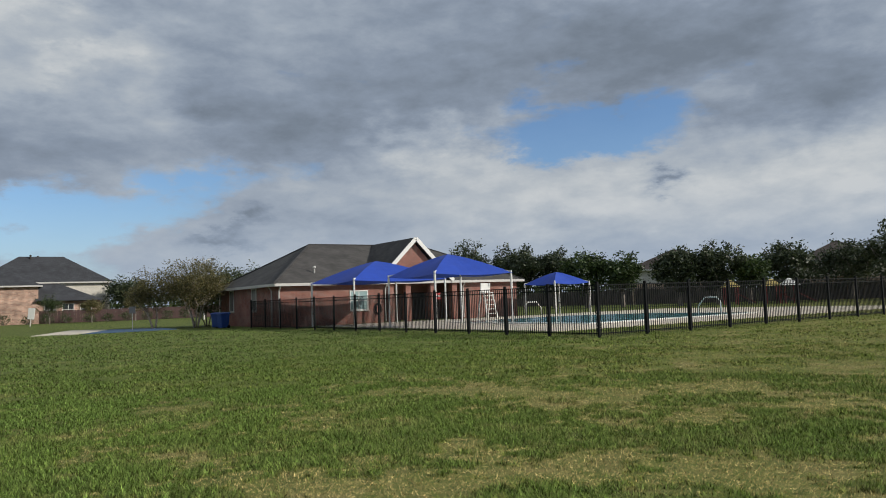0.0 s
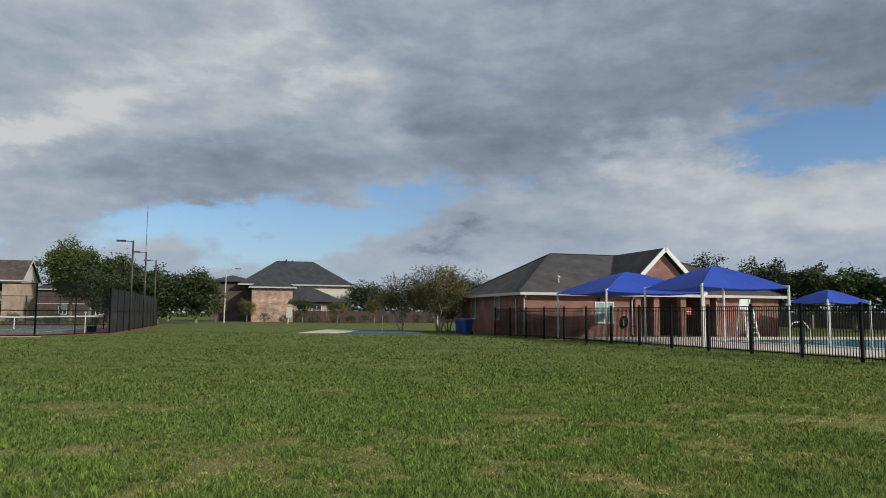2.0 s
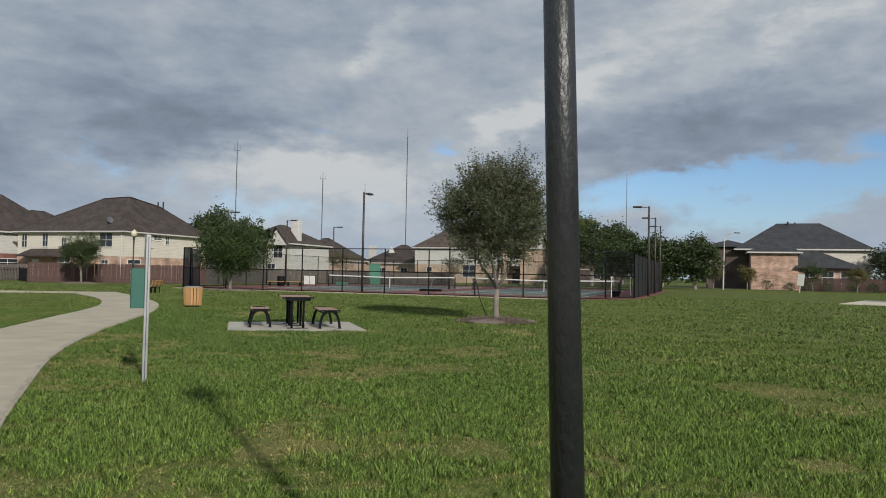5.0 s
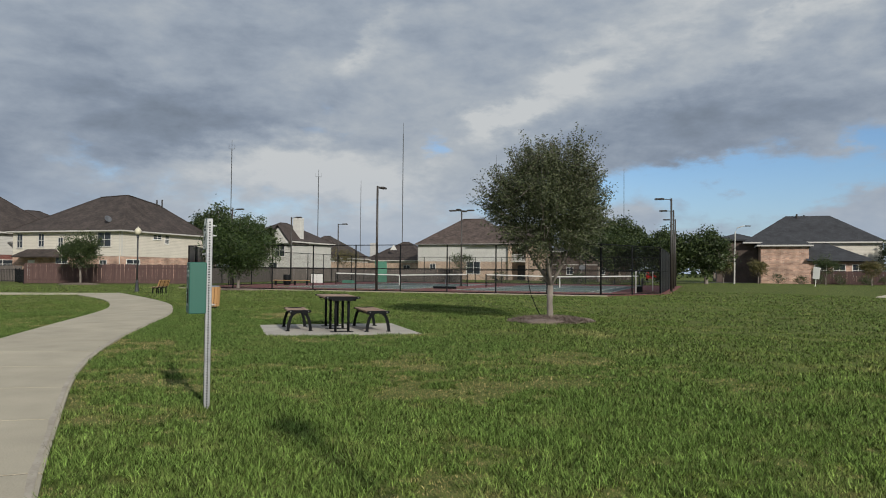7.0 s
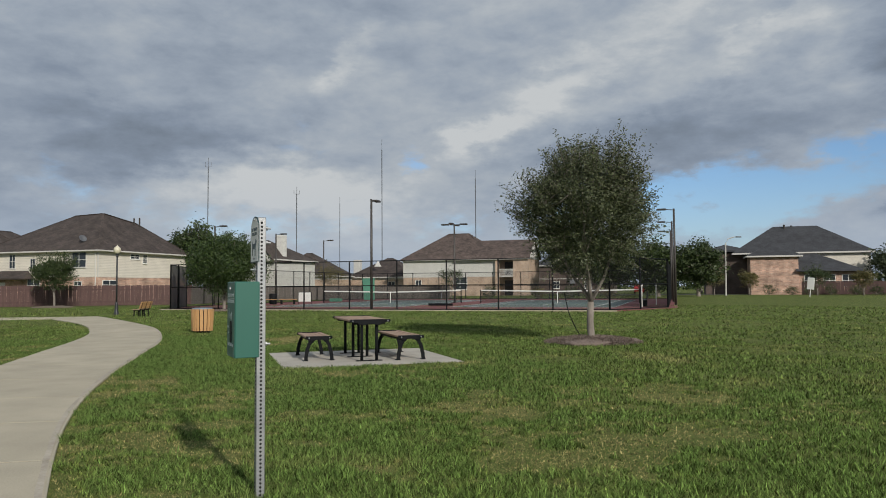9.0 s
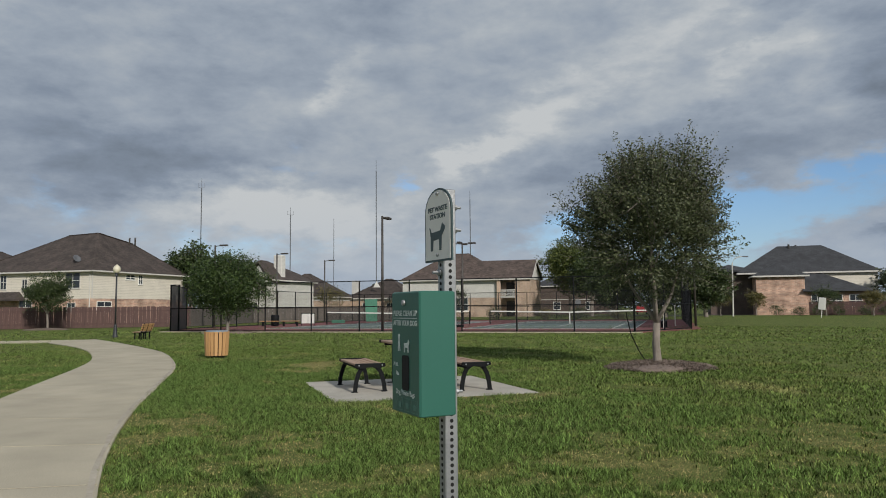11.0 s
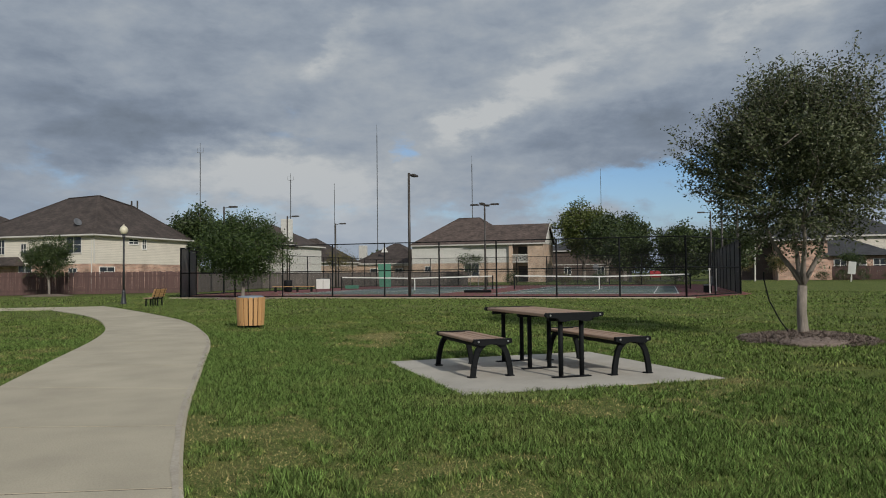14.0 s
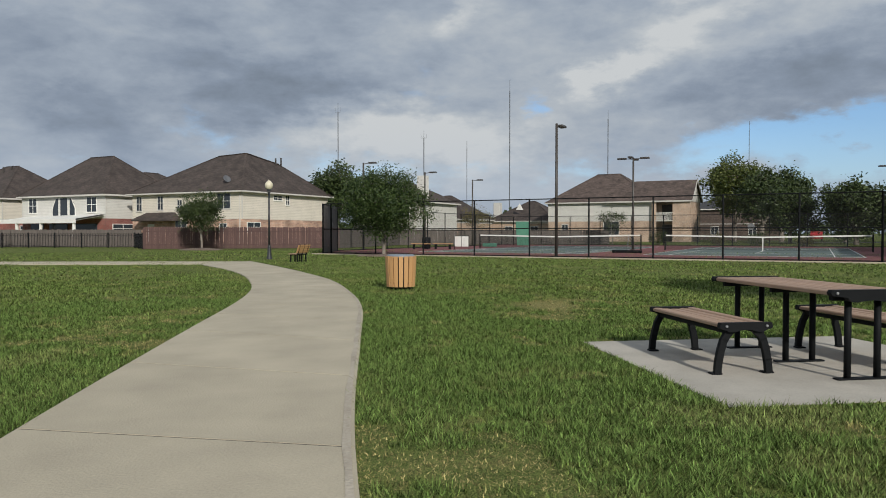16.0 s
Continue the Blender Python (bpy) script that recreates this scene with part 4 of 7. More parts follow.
# the apartment-like house beyond the court
hb = two_storey("house", at_uv(-129.0, 8.5, 0.45, 0.45), 15.4, 12.0, 5.8, 3.0, TANBRICK, PALE, REDSHINGLE, 0.70, "two-storey white and tan brick house with red-brown hip roof")
wing = wall_box(5.2, 7.0, -0.1, 5.75)
for i in range(len(wing.v)):
    wing.v[i] = (wing.v[i][0] + 15.4, wing.v[i][1] + 2.2, wing.v[i][2])
part("wall", wing, TANBRICK, hb, "tan brick wing")
s = Shape()
s.face([(9.0, -0.75, 5.78), (21.0, -0.75, 5.78), (21.0, 3.8, 8.9), (9.0, 3.8, 8.9)]).face([(9.0, 9.4, 5.78), (9.0, 3.8, 8.9), (21.0, 3.8, 8.9), (21.0, 9.4, 5.78)])
part("roof", s, REDSHINGLE, hb, "red-brown gable roof over the wing")
part("gable", Shape().face([(20.7, -0.5, 5.7), (20.7, 9.1, 5.7), (20.7, 3.8, 8.7)]), PALE, hb)
part("fascia", Shape().bar((21.02, -0.75, 5.73), (21.02, 3.8, 8.85), 0.06, 0.25).bar((21.02, 9.4, 5.73), (21.02, 3.8, 8.85), 0.06, 0.25).bar((9.0, -0.78, 5.7), (21.0, -0.78, 5.7), 0.05, 0.2), OFFWHITE, hb)
part("porch_column", Shape().soft_box(15.45, -0.5, 0, 16.0, 0.1, 5.7, 0.03), TANBRICK, hb)
part("wall", Shape().box(18.3, -0.45, 0, 20.6, 2.3, 5.72), TANBRICK, hb, "tan brick end bay")
part("balcony", Shape().box(16.0, -0.5, 2.9, 18.3, 2.2, 3.1), OFFWHITE, hb)
s = Shape()
for k in range(16):
    x = 16.1 + k * 0.14
    s.box(x - 0.02, -0.45, 3.1, x + 0.02, -0.41, 4.05)
s.box(16.0, -0.48, 4.05, 18.3, -0.38, 4.13)
part("balcony_rail", s, WHITE, hb)
part("door", Shape().box(16.4, 2.1, 0.1, 18.0, 2.25, 2.4), DARKIN, hb, "dark recessed doorway")
part("door", Shape().box(16.4, 2.1, 3.1, 18.0, 2.25, 5.3), DARKIN, hb, "dark recessed balcony door")
add_window(hb, "front", 9.6, 1.0, 2.2, 1.9)
add_window(hb, "front", 2.6, 0.9, 0.9, 1.6)


# lower houses beyond the court
def plain_house(x, y, w, d, eave, pitch, low, high, roofmat, label, split=2.8):
    h = two_storey("house", at_uv(x, y), w, d, eave, min(split, eave - 0.3), low, high, roofmat, pitch, label)
    add_window(h, "front", w * 0.3, 1.0, 1.2, 1.3)
    add_window(h, "front", w * 0.7, 1.0, 1.2, 1.3)
    return h


hc = plain_house(-112.5, -18.6, 9.5, 11, 5.2, 0.55, PALE, PALE, BROWNSHINGLE, "two-storey white house with chimney behind the court")
part("gable", Shape().stack([[(6.0, y, 4.9), (9.4, y, 4.9), (7.7, y, 7.0)] for y in (-0.3, -0.6)]), PALE, hc)
part("gable_roof", Shape().stack([[(5.6, -0.8, 4.8), (7.7, -0.8, 7.35), (7.7, 4, 7.35), (5.6, 4, 4.8)], [(5.6, -0.8, 4.9), (7.7, -0.8, 7.45), (7.7, 4, 7.45), (5.6, 4, 4.9)]]).stack([[(9.8, -0.8, 4.8), (7.7, -0.8, 7.35), (7.7, 4, 7.35), (9.8, 4, 4.8)], [(9.8, -0.8, 4.9), (7.7, -0.8, 7.45), (7.7, 4, 7.45), (9.8, 4, 4.9)]]), BROWNSHINGLE, hc)
add_window(hc, "front", 7.7, 3.2, 1.4, 1.6)
part("chimney", Shape().soft_box(8.0, 2.6, 4.5, 9.2, 3.6, 8.5, 0.04), PALE, hc, "tall cream chimney")
hd = plain_house(-134.4, -13.2, 11, 10, 3.4, 0.71, TANBRICK, PALE, BROWNSHINGLE, "low house with brown hip roof behind the court")
he = plain_house(-138.7, 0.9, 11, 10, 3.2, 0.62, TANBRICK, PALE, BROWNSHINGLE, "low house with brown roof and pale chimney")
part("chimney", Shape().soft_box(-0.3, 2.0, 2.5, 0.9, 3.0, 6.3, 0.04), PALE, he, "pale square chimney")
part("gable", Shape().stack([[(4.4, y, 5.0), (5.6, y, 5.0), (5.0, y, 6.0)] for y in (0.6, 0.4)]), WHITE, he)

hf = plain_house(-146.0, 36.0, 15, 10, 5.4, 0.45, BROWNBRICK, BROWNBRICK, CHARSHINGLE, "dark brick house half hidden behind the street trees")
# the charcoal-roofed brick house across the lawn
BH = at_uv(-105.8, 56.0) @ Matrix.Diagonal((1.17, 1.17, 1.17, 1))
hr = thing("house", BH, "two-storey pink brick house with a wide charcoal hip roof", "house", "houses round the park")
hr["w"] = 5.3
part("wall", wall_box(5.3, 9.0, -0.1, 4.7), PINKBRICK, hr, "pink brick wing")
s, f, cap = hip_roof(0, 0, 5.3, 9.0, 4.7, 0.55)
roof = part("roof", s, CHARSHINGLE, hr)
part("fascia", f, OFFWHITE, roof)
main = wall_box(13.4, 10.0, -0.1, 5.2)
for i in range(len(main.v)):
    main.v[i] = (main.v[i][0] + 0.4, main.v[i][1] + 3.5, main.v[i][2])
part("wall", main, CREAM, hr, "cream rendered upper wall")
roof = part("roof", hip_roof(-1.4, 3.5, 13.8, 13.5, 5.2, 0.66)[0], CHARSHINGLE, hr, "charcoal hip roof")
part("fascia", hip_roof(-1.4, 3.5, 13.8, 13.5, 5.2, 0.66)[1], OFFWHITE, roof)
part("roof", Shape().face([(5.0, -0.5, 2.75), (12.6, -0.5, 2.75), (6.4, 4.2, 5.6), (5.0, 4.2, 5.6)]).face([(12.6, -0.5, 2.75), (12.6, 10, 2.75), (6.4, 4.2, 5.6)]).face([(5.0, -0.5, 2.73), (5.0, 4.0, 2.73), (12.6, 10, 2.73), (12.6, -0.5, 2.73)]), CHARSHINGLE, hr, "lower charcoal roof")
part("wall", Shape().box(5.3, 0.2, -0.1, 12.2, 0.45, 2.7).box(11.95, 0.45, -0.1, 12.2, 9, 2.7), PINKBRICK, hr, "low brick wall under the lower roof")
for x in (6.6, 8.6, 10.6):
    add_window(hr, "front", x, 1.0, 1.2, 1.3).location.y = 0.2
# the brown brick puts the shade of the recess into the wall's colour
part("wall", Shape().box(-5.0, 4.2, -0.1, 0.2, 12.0, 5.3), BROWNBRICK, hr, "recessed wall, coloured dark brown in place of shade")
roof = part("roof", hip_roof(-5.0, 4.2, 0.0, 12.0, 5.6, 0.30)[0], CHARSHINGLE, hr)
part("fascia", hip_roof(-5.0, 4.2, 0.0, 12.0, 5.6, 0.30)[1], CHARSHINGLE, roof)
for x, y, z in ((4.9, 8.0, 9.0), (5.8, 8.5, 8.9)):
    part("roof_vent", Shape().tube([(x, y, 7.5), (x, y, z)], 0.12, 8), DARKIN, hr)


# ---- wooden fences ----
def plank_fence(pts, height, mat, label, step=0.15):
    root = thing("wooden_fence", pose(0, 0, 0), label, "wooden fence", "garden fences", "structure")
    s = Shape()
    r = random.Random(int(abs(pts[0][0] * 10)))
    for (x0, y0), (x1, y1) in zip(pts, pts[1:]):
        a, b = Vector((x0, y0, 0)), Vector((x1, y1, 0))
        n = max(1, int((b - a).length / step))
        d, ang = (b - a) / n, math.degrees(math.atan2(y1 - y0, x1 - x0))
        for k in range(n):
            p = a + d * (k + 0.5)
            h = height + r.uniform(-0.03, 0.03)
            w = d.length / 2 - 0.002
            m = pose(p.x, p.y, 0, 0, r.uniform(-0.6, 0.6), ang)
            s.stack([[(x, y, z) for x, z in ((-w, 0.03), (w, 0.03), (w, h - 0.05), (w - 0.03, h), (-w + 0.03, h), (-w, h - 0.05))] for y in (0.01, -0.01)], m)
        for k in range(int((b - a).length / 2.4) + 1):
            p = a + (b - a).normalized() * min(2.4 * k, (b - a).length)
            part("post", Shape().soft_box(-0.05, 0.02, 0, 0.05, 0.12, height - 0.05, 0.01, pose(p.x, p.y, 0, 0, 0, ang)), mat, root)
        for z in (0.35, height - 0.35):
            part("rail", Shape().bar(a + Vector((0, 0, z)), b + Vector((0, 0, z)), 0.04, 0.09), mat, root)
    ob = part("planks", s, mat, root)
    ob["kind"] = "stuff"
    return root


plank_fence([(-74.6, -30.0), (-76.2, -23.0), (-77.8, -15.5)], 1.72, CEDAR, "reddish-brown board fence behind the lawn")
plank_fence([(-74.6, -30.0), (-82.0, -33.0)], 1.72, CEDAR, "reddish-brown board fence running back to the houses")
plank_fence([(-77.8, -15.5), (-93.0, -11.5), (-98.5, 2.0), (-97.5, 11.0)], 1.6, GREYWOOD, "weathered grey board fence behind the tennis court")
plank_fence([(-82.5, -33.5), (-82.5, -42.5), (-82.2, -60.0)], 1.55, GREYWOOD, "weathered grey board fence behind iron railings")
plank_fence([(-100.2, 60.0), (-94.0, 72.0), (-84.5, 89.8)], 1.8, CEDAR, "reddish-brown board fence behind dark shrubs")
plank_fence([(-45.0, 98.0), (-20.0, 88.0), (15.0, 86.0)], 1.9, GREYWOOD, "weathered brown board fence behind the playground")


# ---- iron railings ----
def railing(name, pts, height, bay, label, gap=0.11, group="pool railings"):
    root = thing(name, pose(0, 0, 0), label, "iron fence", group, "structure")
    for (x0, y0), (x1, y1) in zip(pts, pts[1:]):
        a, b = Vector((x0, y0, 0)), Vector((x1, y1, 0))
        n = max(1, round((b - a).length / bay))
        ang = math.degrees(math.atan2(y1 - y0, x1 - x0))
        L = (b - a).length / n
        for k in range(n + 1):
            p = a.lerp(b, k / n)
            part("post", Shape().soft_box(-0.045, -0.045, 0, 0.045, 0.045, height + 0.06, 0.006, pose(p.x, p.y, 0, 0, 0, ang)).soft_box(-0.045, -0.045, height + 0.05, 0.045, 0.045, height + 0.09, 0.012, pose(p.x, p.y, 0, 0, 0, ang)), BLACK, root)
        bars, rails = Shape(), Shape()
        m = int(L / gap)
        for i in range(1, m):
            x = L * i / m
            bars.box(x - 0.011, -0.011, 0.07, x + 0.011, 0.011, height - 0.01)
        for z in (0.14, height - 0.18, height - 0.02):
            rails.box(0.03, -0.016, z - 0.016, L - 0.03, 0.016, z + 0.016)
        bars_me, rails_me = bars.mesh("pickets", BLACK), rails.mesh("rails", BLACK)
        for k in range(n):
            p = a.lerp(b, k / n)
            m4 = pose(p.x, p.y, 0, 0, 0, ang)
            panel = part("panel", rails_me, BLACK, root, m=m4)
            part("pickets", bars_me, BLACK, panel)
    return root


railing("iron_fence", [(-80.0, -33.0), (-80.6, -44.5), (-80.9, -58.0)], 1.2, 2.4, "low black iron railings before a grey board fence", 0.13, "garden railings")
railing("iron_fence", [(-80.0, -33.0), (-74.7, -30.2)], 1.2, 2.4, "low black iron railings before a garden gate", 0.13, "garden railings")
FC = Vector((-8.75, 23.75, 0))
FU, FV = Vector((-0.915, 0.404, 0)), Vector((0.46, 0.888, 0))
corner_l, corner_r = FC + FU * 30.8, FC + FV * 38.0
railing("iron_fence", [FC.xy, corner_l.xy], 1.82, 2.4, "black iron railings round the swimming pool")
railing("iron_fence", [FC.xy, corner_r.xy], 1.82, 2.4, "black iron railings round the swimming pool")


# ---- pool house ----
PH = at_uv(-33.6, 34.9, 0.45, 0.45)
ph = thing("pool_house", PH, "single-storey red brick pool house with weathered grey hip roof", "building")
ph["w"] = 20.0
W, D, E = 19.7, 13.2, 2.88
for box in ((0, 0, 7.7, 0.25), (0, 0.25, 0.25, D - 0.25), (0, D - 0.25, W, D), (W - 0.25, 0, W, D - 0.25), (14.5, 0, W - 0.25, 0.25)):
    part("wall", Shape().box(box[0], box[1], -0.1, box[2], box[3], E), REDBRICK, ph, "red brick wall")
for box in ((7.45, 0.25, 7.7, 4.0), (7.45, 4.0, 14.75, 4.25), (14.5, 0.25, 14.75, 4.0)):
    part("porch_wall", Shape().box(box[0], box[1], -0.1, box[2], box[3], E), REDBRICK, ph)
part("porch_ceiling", Shape().box(7.7, 0.0, E - 0.06, 14.5, 4.0, E - 0.01), OFFWHITE, ph)
s, f, cap = hip_roof(0, 0, W, D, E, 0.45, run=5.4)
roof = part("roof", s, POOLSHINGLE, ph, "weathered grey shingle hip roof")
part("ridge_cap", cap, POOLSHINGLE, roof)
part("gutter", f, OFFWHITE, roof, "off-white gutter")
gx, gw, gt = 10.2, 3.05, 5.95
part("gable", Shape().stack([[(gx - gw + 0.3, y, E), (gx + gw - 0.3, y, E), (gx, y, gt - 0.25)] for y in (0.1, -0.15)]), REDBRICK, ph, "red brick gable")
gr = Shape()
for k in (-1, 1):
    q = [(gx + k * (gw + 0.1), -0.5, E - 0.02), (gx, -0.5, gt), (gx, 7.0, gt), (gx + k * (gw + 0.1), 7.0, E - 0.02)]
    gr.stack([[(x, y, z) for x, y, z in (q if k > 0 else q[::-1])], [(x, y, z + 0.1) for x, y, z in (q if k > 0 else q[::-1])]])
gable_roof = part("gable_roof", gr, POOLSHINGLE, ph)
part("bargeboard", Shape().bar((gx - gw - 0.1, -0.52, E), (gx, -0.52, gt + 0.02), 0.06, 0.28).bar((gx + gw + 0.1, -0.52, E), (gx, -0.52, gt + 0.02), 0.06, 0.28), WHITE, gable_roof, "white bargeboard")
for x in (8.2, 9.6, 11.7, 13.6):
    part("porch_column", Shape().soft_box(x - 0.22, -0.22, 0, x + 0.22, 0.22, E - 0.02, 0.01), REDBRICK, ph, "square red brick column")
for x, y0 in ((-0.03, 0.4), (7.8, -0.1), (14.45, -0.1)):
    part("downpipe", Shape().tube([(x, -0.38, E - 0.08), (x, -0.3, E - 0.3), (x, -0.08, E - 0.45), (x, -0.08, 0.1)], 0.05, 8), OFFWHITE, ph, "white downpipe")
part("downpipe", Shape().tube([(-0.38, 1.2, E - 0.08), (-0.08, 1.2, E - 0.45), (-0.08, 1.2, 0.1)], 0.05, 8), OFFWHITE, ph)
part("downpipe", Shape().tube([(-0.38, 13.4, E - 0.08), (-0.08, 13.4, E - 0.45), (-0.08, 13.4, 0.1)], 0.05, 8), OFFWHITE, ph)
add_window(ph, "front", 5.75, 1.0, 1.25, 1.25, bars=True, pane=glass_dark("pale_blue_pane", (0.30, 0.42, 0.42)))
for y, w in ((5.0, 0.9), (10.3, 0.9)):
    add_window(ph, "left", y, 1.15, w, 1.5, frame=OFFWHITE, bars=False, pane=glass_dark("shuttered_pane", (0.22, 0.22, 0.22)))
part("door", Shape().box(8.3, 3.9, 0, 9.3, 4.0, 2.1), DARKIN, ph, "dark recessed door")
part("door", Shape().box(12.4, 3.9, 0, 13.4, 4.0, 2.1), DARKIN, ph, "dark recessed door")
part("roof_vent", Shape().tube([(3.0, 1.2, 3.3), (3.0, 1.2, 3.95)], 0.06, 8).lathe([(0.05, 3.9), (0.13, 3.95), (0.13, 4.02), (0.04, 4.1)], 8, pose(3.0, 1.2, 0)), OFFWHITE, ph)
part("wall_lamp", Shape().soft_box(5.25, -0.15, 2.35, 5.4, 0, 2.6, 0.02), BLACK, ph)


# ---- pool and deck ----
def quad_slab(pts, z0, z1):
    return Shape().stack([[(x, y, z0) for x, y in pts], [(x, y, z1) for x, y in pts]])


deck0 = FC + FU * 4.6 + FV * 2.5
deck = [(deck0 + FU * a + FV * b).xy for a, b in ((0, 0), (0, 32.0), (20.0, 32.0), (22.0, 0.2))]
tagged(part("pool_deck", quad_slab(deck[::-1], -0.05, 0.04), DECK), "pale concrete deck round the swimming pool", "pool deck", kind="structure")
WATER = bpy.data.materials.new("pool_water")
WATER.use_nodes = True
wb = WATER.node_tree.nodes["Principled BSDF"]
wb.inputs["Base Color"].default_value, wb.inputs["Roughness"].default_value = (0.08, 0.30, 0.33, 1), 0.12
wn, wbp = WATER.node_tree.nodes.new("ShaderNodeTexNoise"), WATER.node_tree.nodes.new("ShaderNodeBump")
wn.inputs["Scale"].default_value, wbp.inputs["Strength"].default_value = 2.5, 0.2
WATER.node_tree.links.new(wn.outputs["Fac"], wbp.inputs["Height"])
WATER.node_tree.links.new(wbp.outputs[0], wb.inputs["Normal"])
p0 = FC + FU * 8.2 + FV * 8.0
pool = [(p0 + FU * a + FV * b).xy for a, b in ((0, 0), (0, 13.0), (7.0, 13.0), (10.5, 9.0), (10.5, 0.0))]
cen = sum((Vector(p) for p in pool), Vector((0, 0))) / 5
tagged(part("pool_coping", quad_slab([cen + (Vector(p) - cen) * 1.05 for p in pool[::-1]], 0.0, 0.10), WHITE), "white raised pool coping", "pool edge", kind="structure")
tagged(part("pool_water", quad_slab(pool[::-1], 0.0, 0.105), WATER), "clear turquoise swimming pool water", "swimming pool", kind="structure")


# ---- blue shade sails on posts ----
def canopy(m, side, eave, peak, label):
    root = thing("shade_canopy", m, label, "shade canopy", "blue shade canopies")
    s = Shape()
    n = 6
    sag = lambda t: 1 - 0.06 * math.sin(math.pi * t)
    corners = [Vector((0, 0, eave)), Vector((side, 0, eave)), Vector((side, side, eave)), Vector((0, side, eave))]
    top = Vector((side / 2, side / 2, peak))
    c0 = Vector((side / 2, side / 2, eave))
    for i in range(4):
        a, b = corners[i], corners[(i + 1) % 4]
        rows = []
        for r in range(7):
            t = r / 6
            row = []
            for k in range(n + 1):
                e = a.lerp(b, k / n)
                e = c0 + (e - c0) * sag(k / n)
                p = e.lerp(top, t)
                p.z = eave + (peak - eave) * (1 - (1 - t) ** 1.25) - 0.10 * math.sin(math.pi * k / n) * (1 - t)
                row.append(p)
            rows.append(row)
        for r in range(6):
            for k in range(n):
                s.face([rows[r][k], rows[r][k + 1], rows[r + 1][k + 1], rows[r + 1][k]])
    part("fabric", s, BLUEFAB, root, "taut blue fabric", smooth=True)
    for c in corners:
        d = (c - c0)
        foot = c0 + d * 0.97
        part("post", Shape().tube([(foot.x, foot.y, 0.0), (foot.x, foot.y, eave + 0.12)], 0.06, 8), WHITE, root, "white steel post")
        part("arm", Shape().bar(foot + Vector((0, 0, 0.08)), c0 + d * 0.8 + Vector((0, 0, 0.18)), 0.06, 0.06), WHITE, root)
    return root


canopy(at_uv(-19.4, 31.0), 5.0, 2.8, 3.95, "blue four-post fabric shade canopy beside the pool")
canopy(at_uv(-26.0, 33.1), 6.4, 2.75, 4.05, "blue four-post fabric shade canopy before the pool house")
canopy(at_uv(-20.5, 50.5), 3.6, 2.4, 3.3, "smaller blue fabric shade canopy beyond the pool")


# ---- trees ----
def limbs(r, base, height, fork, stems, spread, radius, seg=7):
    """A trunk that forks into limbs and twigs: the wood's shape and the twig ends."""
    wood, tips, bole = Shape(), [], Shape()
    def grow(p, d, length, rad, level):
        pts, rr = [p.copy()], [rad]
        steps = 4
        for k in range(steps):
            d = (d + Vector((r.uniform(-1, 1), r.uniform(-1, 1), r.uniform(-0.3, 0.7))) * 0.16).normalized()
            p = p + d * (length / steps)
            pts.append(p.copy())
            rr.append(rad * (1 - 0.55 * (k + 1) / steps))
        wood.tube(pts, rr, seg if level < 2 else 4)
        if level >= 3:
            tips.append((pts[-1], d))
            tips.append((pts[-2], d))
            return
        for k in range(3 if level < 2 else 3):
            ang = r.uniform(0, 2 * math.pi)
            out = Vector((math.cos(ang), math.sin(ang), 0))
            nd = (d + out * r.uniform(0.5, 0.95) * spread + Vector((0, 0, 0.12))).normalized()
            grow(pts[-1] if k else pts[-1], nd, length * r.uniform(0.62, 0.85), rr[-1] * 0.8, level + 1)
        if level >= 1:
            tips.append((pts[-1], d))
    if fork > 0.05 and stems == 1:
        pts = [Vector((0, 0, -0.05)), Vector((0, 0, 0.08)), Vector((r.uniform(-0.03, 0.03), r.uniform(-0.03, 0.03), fork * 0.5)), Vector((r.uniform(-0.06, 0.06), r.uniform(-0.06, 0.06), fork))]
        bole.tube(pts, [radius * 1.35, radius * 1.08, radius * 0.95, radius * 0.9], 10)
        start = pts[-1]
        for k in range(4):
            ang = k * 1.57 + r.uniform(-0.4, 0.4)
            grow(start, Vector((math.cos(ang) * 0.55 * spread, math.sin(ang) * 0.55 * spread, 1)).normalized(), (height - fork) * 0.34, radius * 0.6, 1)
    else:
        for k in range(stems):
            ang = k * 6.28 / stems + r.uniform(-0.4, 0.4)
            grow(Vector((math.cos(ang) * 0.12, math.sin(ang) * 0.12, -0.05)), Vector((math.cos(ang) * 0.3, math.sin(ang) * 0.3, 1)).normalized(), height * 0.33, radius, 1)
    return wood, tips, bole


def leaf_cloud(gen, centres, per, sigma, size, flatten=0.8, aspect=0.45):
    """Many small pointed leaves scattered round points."""
    n = len(centres) * per
    c = np.repeat(np.asarray(centres), per, axis=0) + gen.normal(size=(n, 3)) * np.array([sigma, sigma, sigma * flatten])
    d = gen.normal(size=(n, 3))
    d[:, 2] = d[:, 2] * 0.7 + 0.25
    d /= np.linalg.norm(d, axis=1)[:, None]
    w = np.cross(d, gen.normal(size=(n, 3)))
    w /= np.linalg.norm(w, axis=1)[:, None]
    L = size * gen.uniform(0.6, 1.3, (n, 1))
    v = np.stack([c - d * L * 0.5, c + w * L * aspect * 0.5, c + d * L * 0.5, c - w * L * aspect * 0.5], axis=1).reshape(-1, 3)
    return v, np.arange(4 * n).reshape(-1, 4)


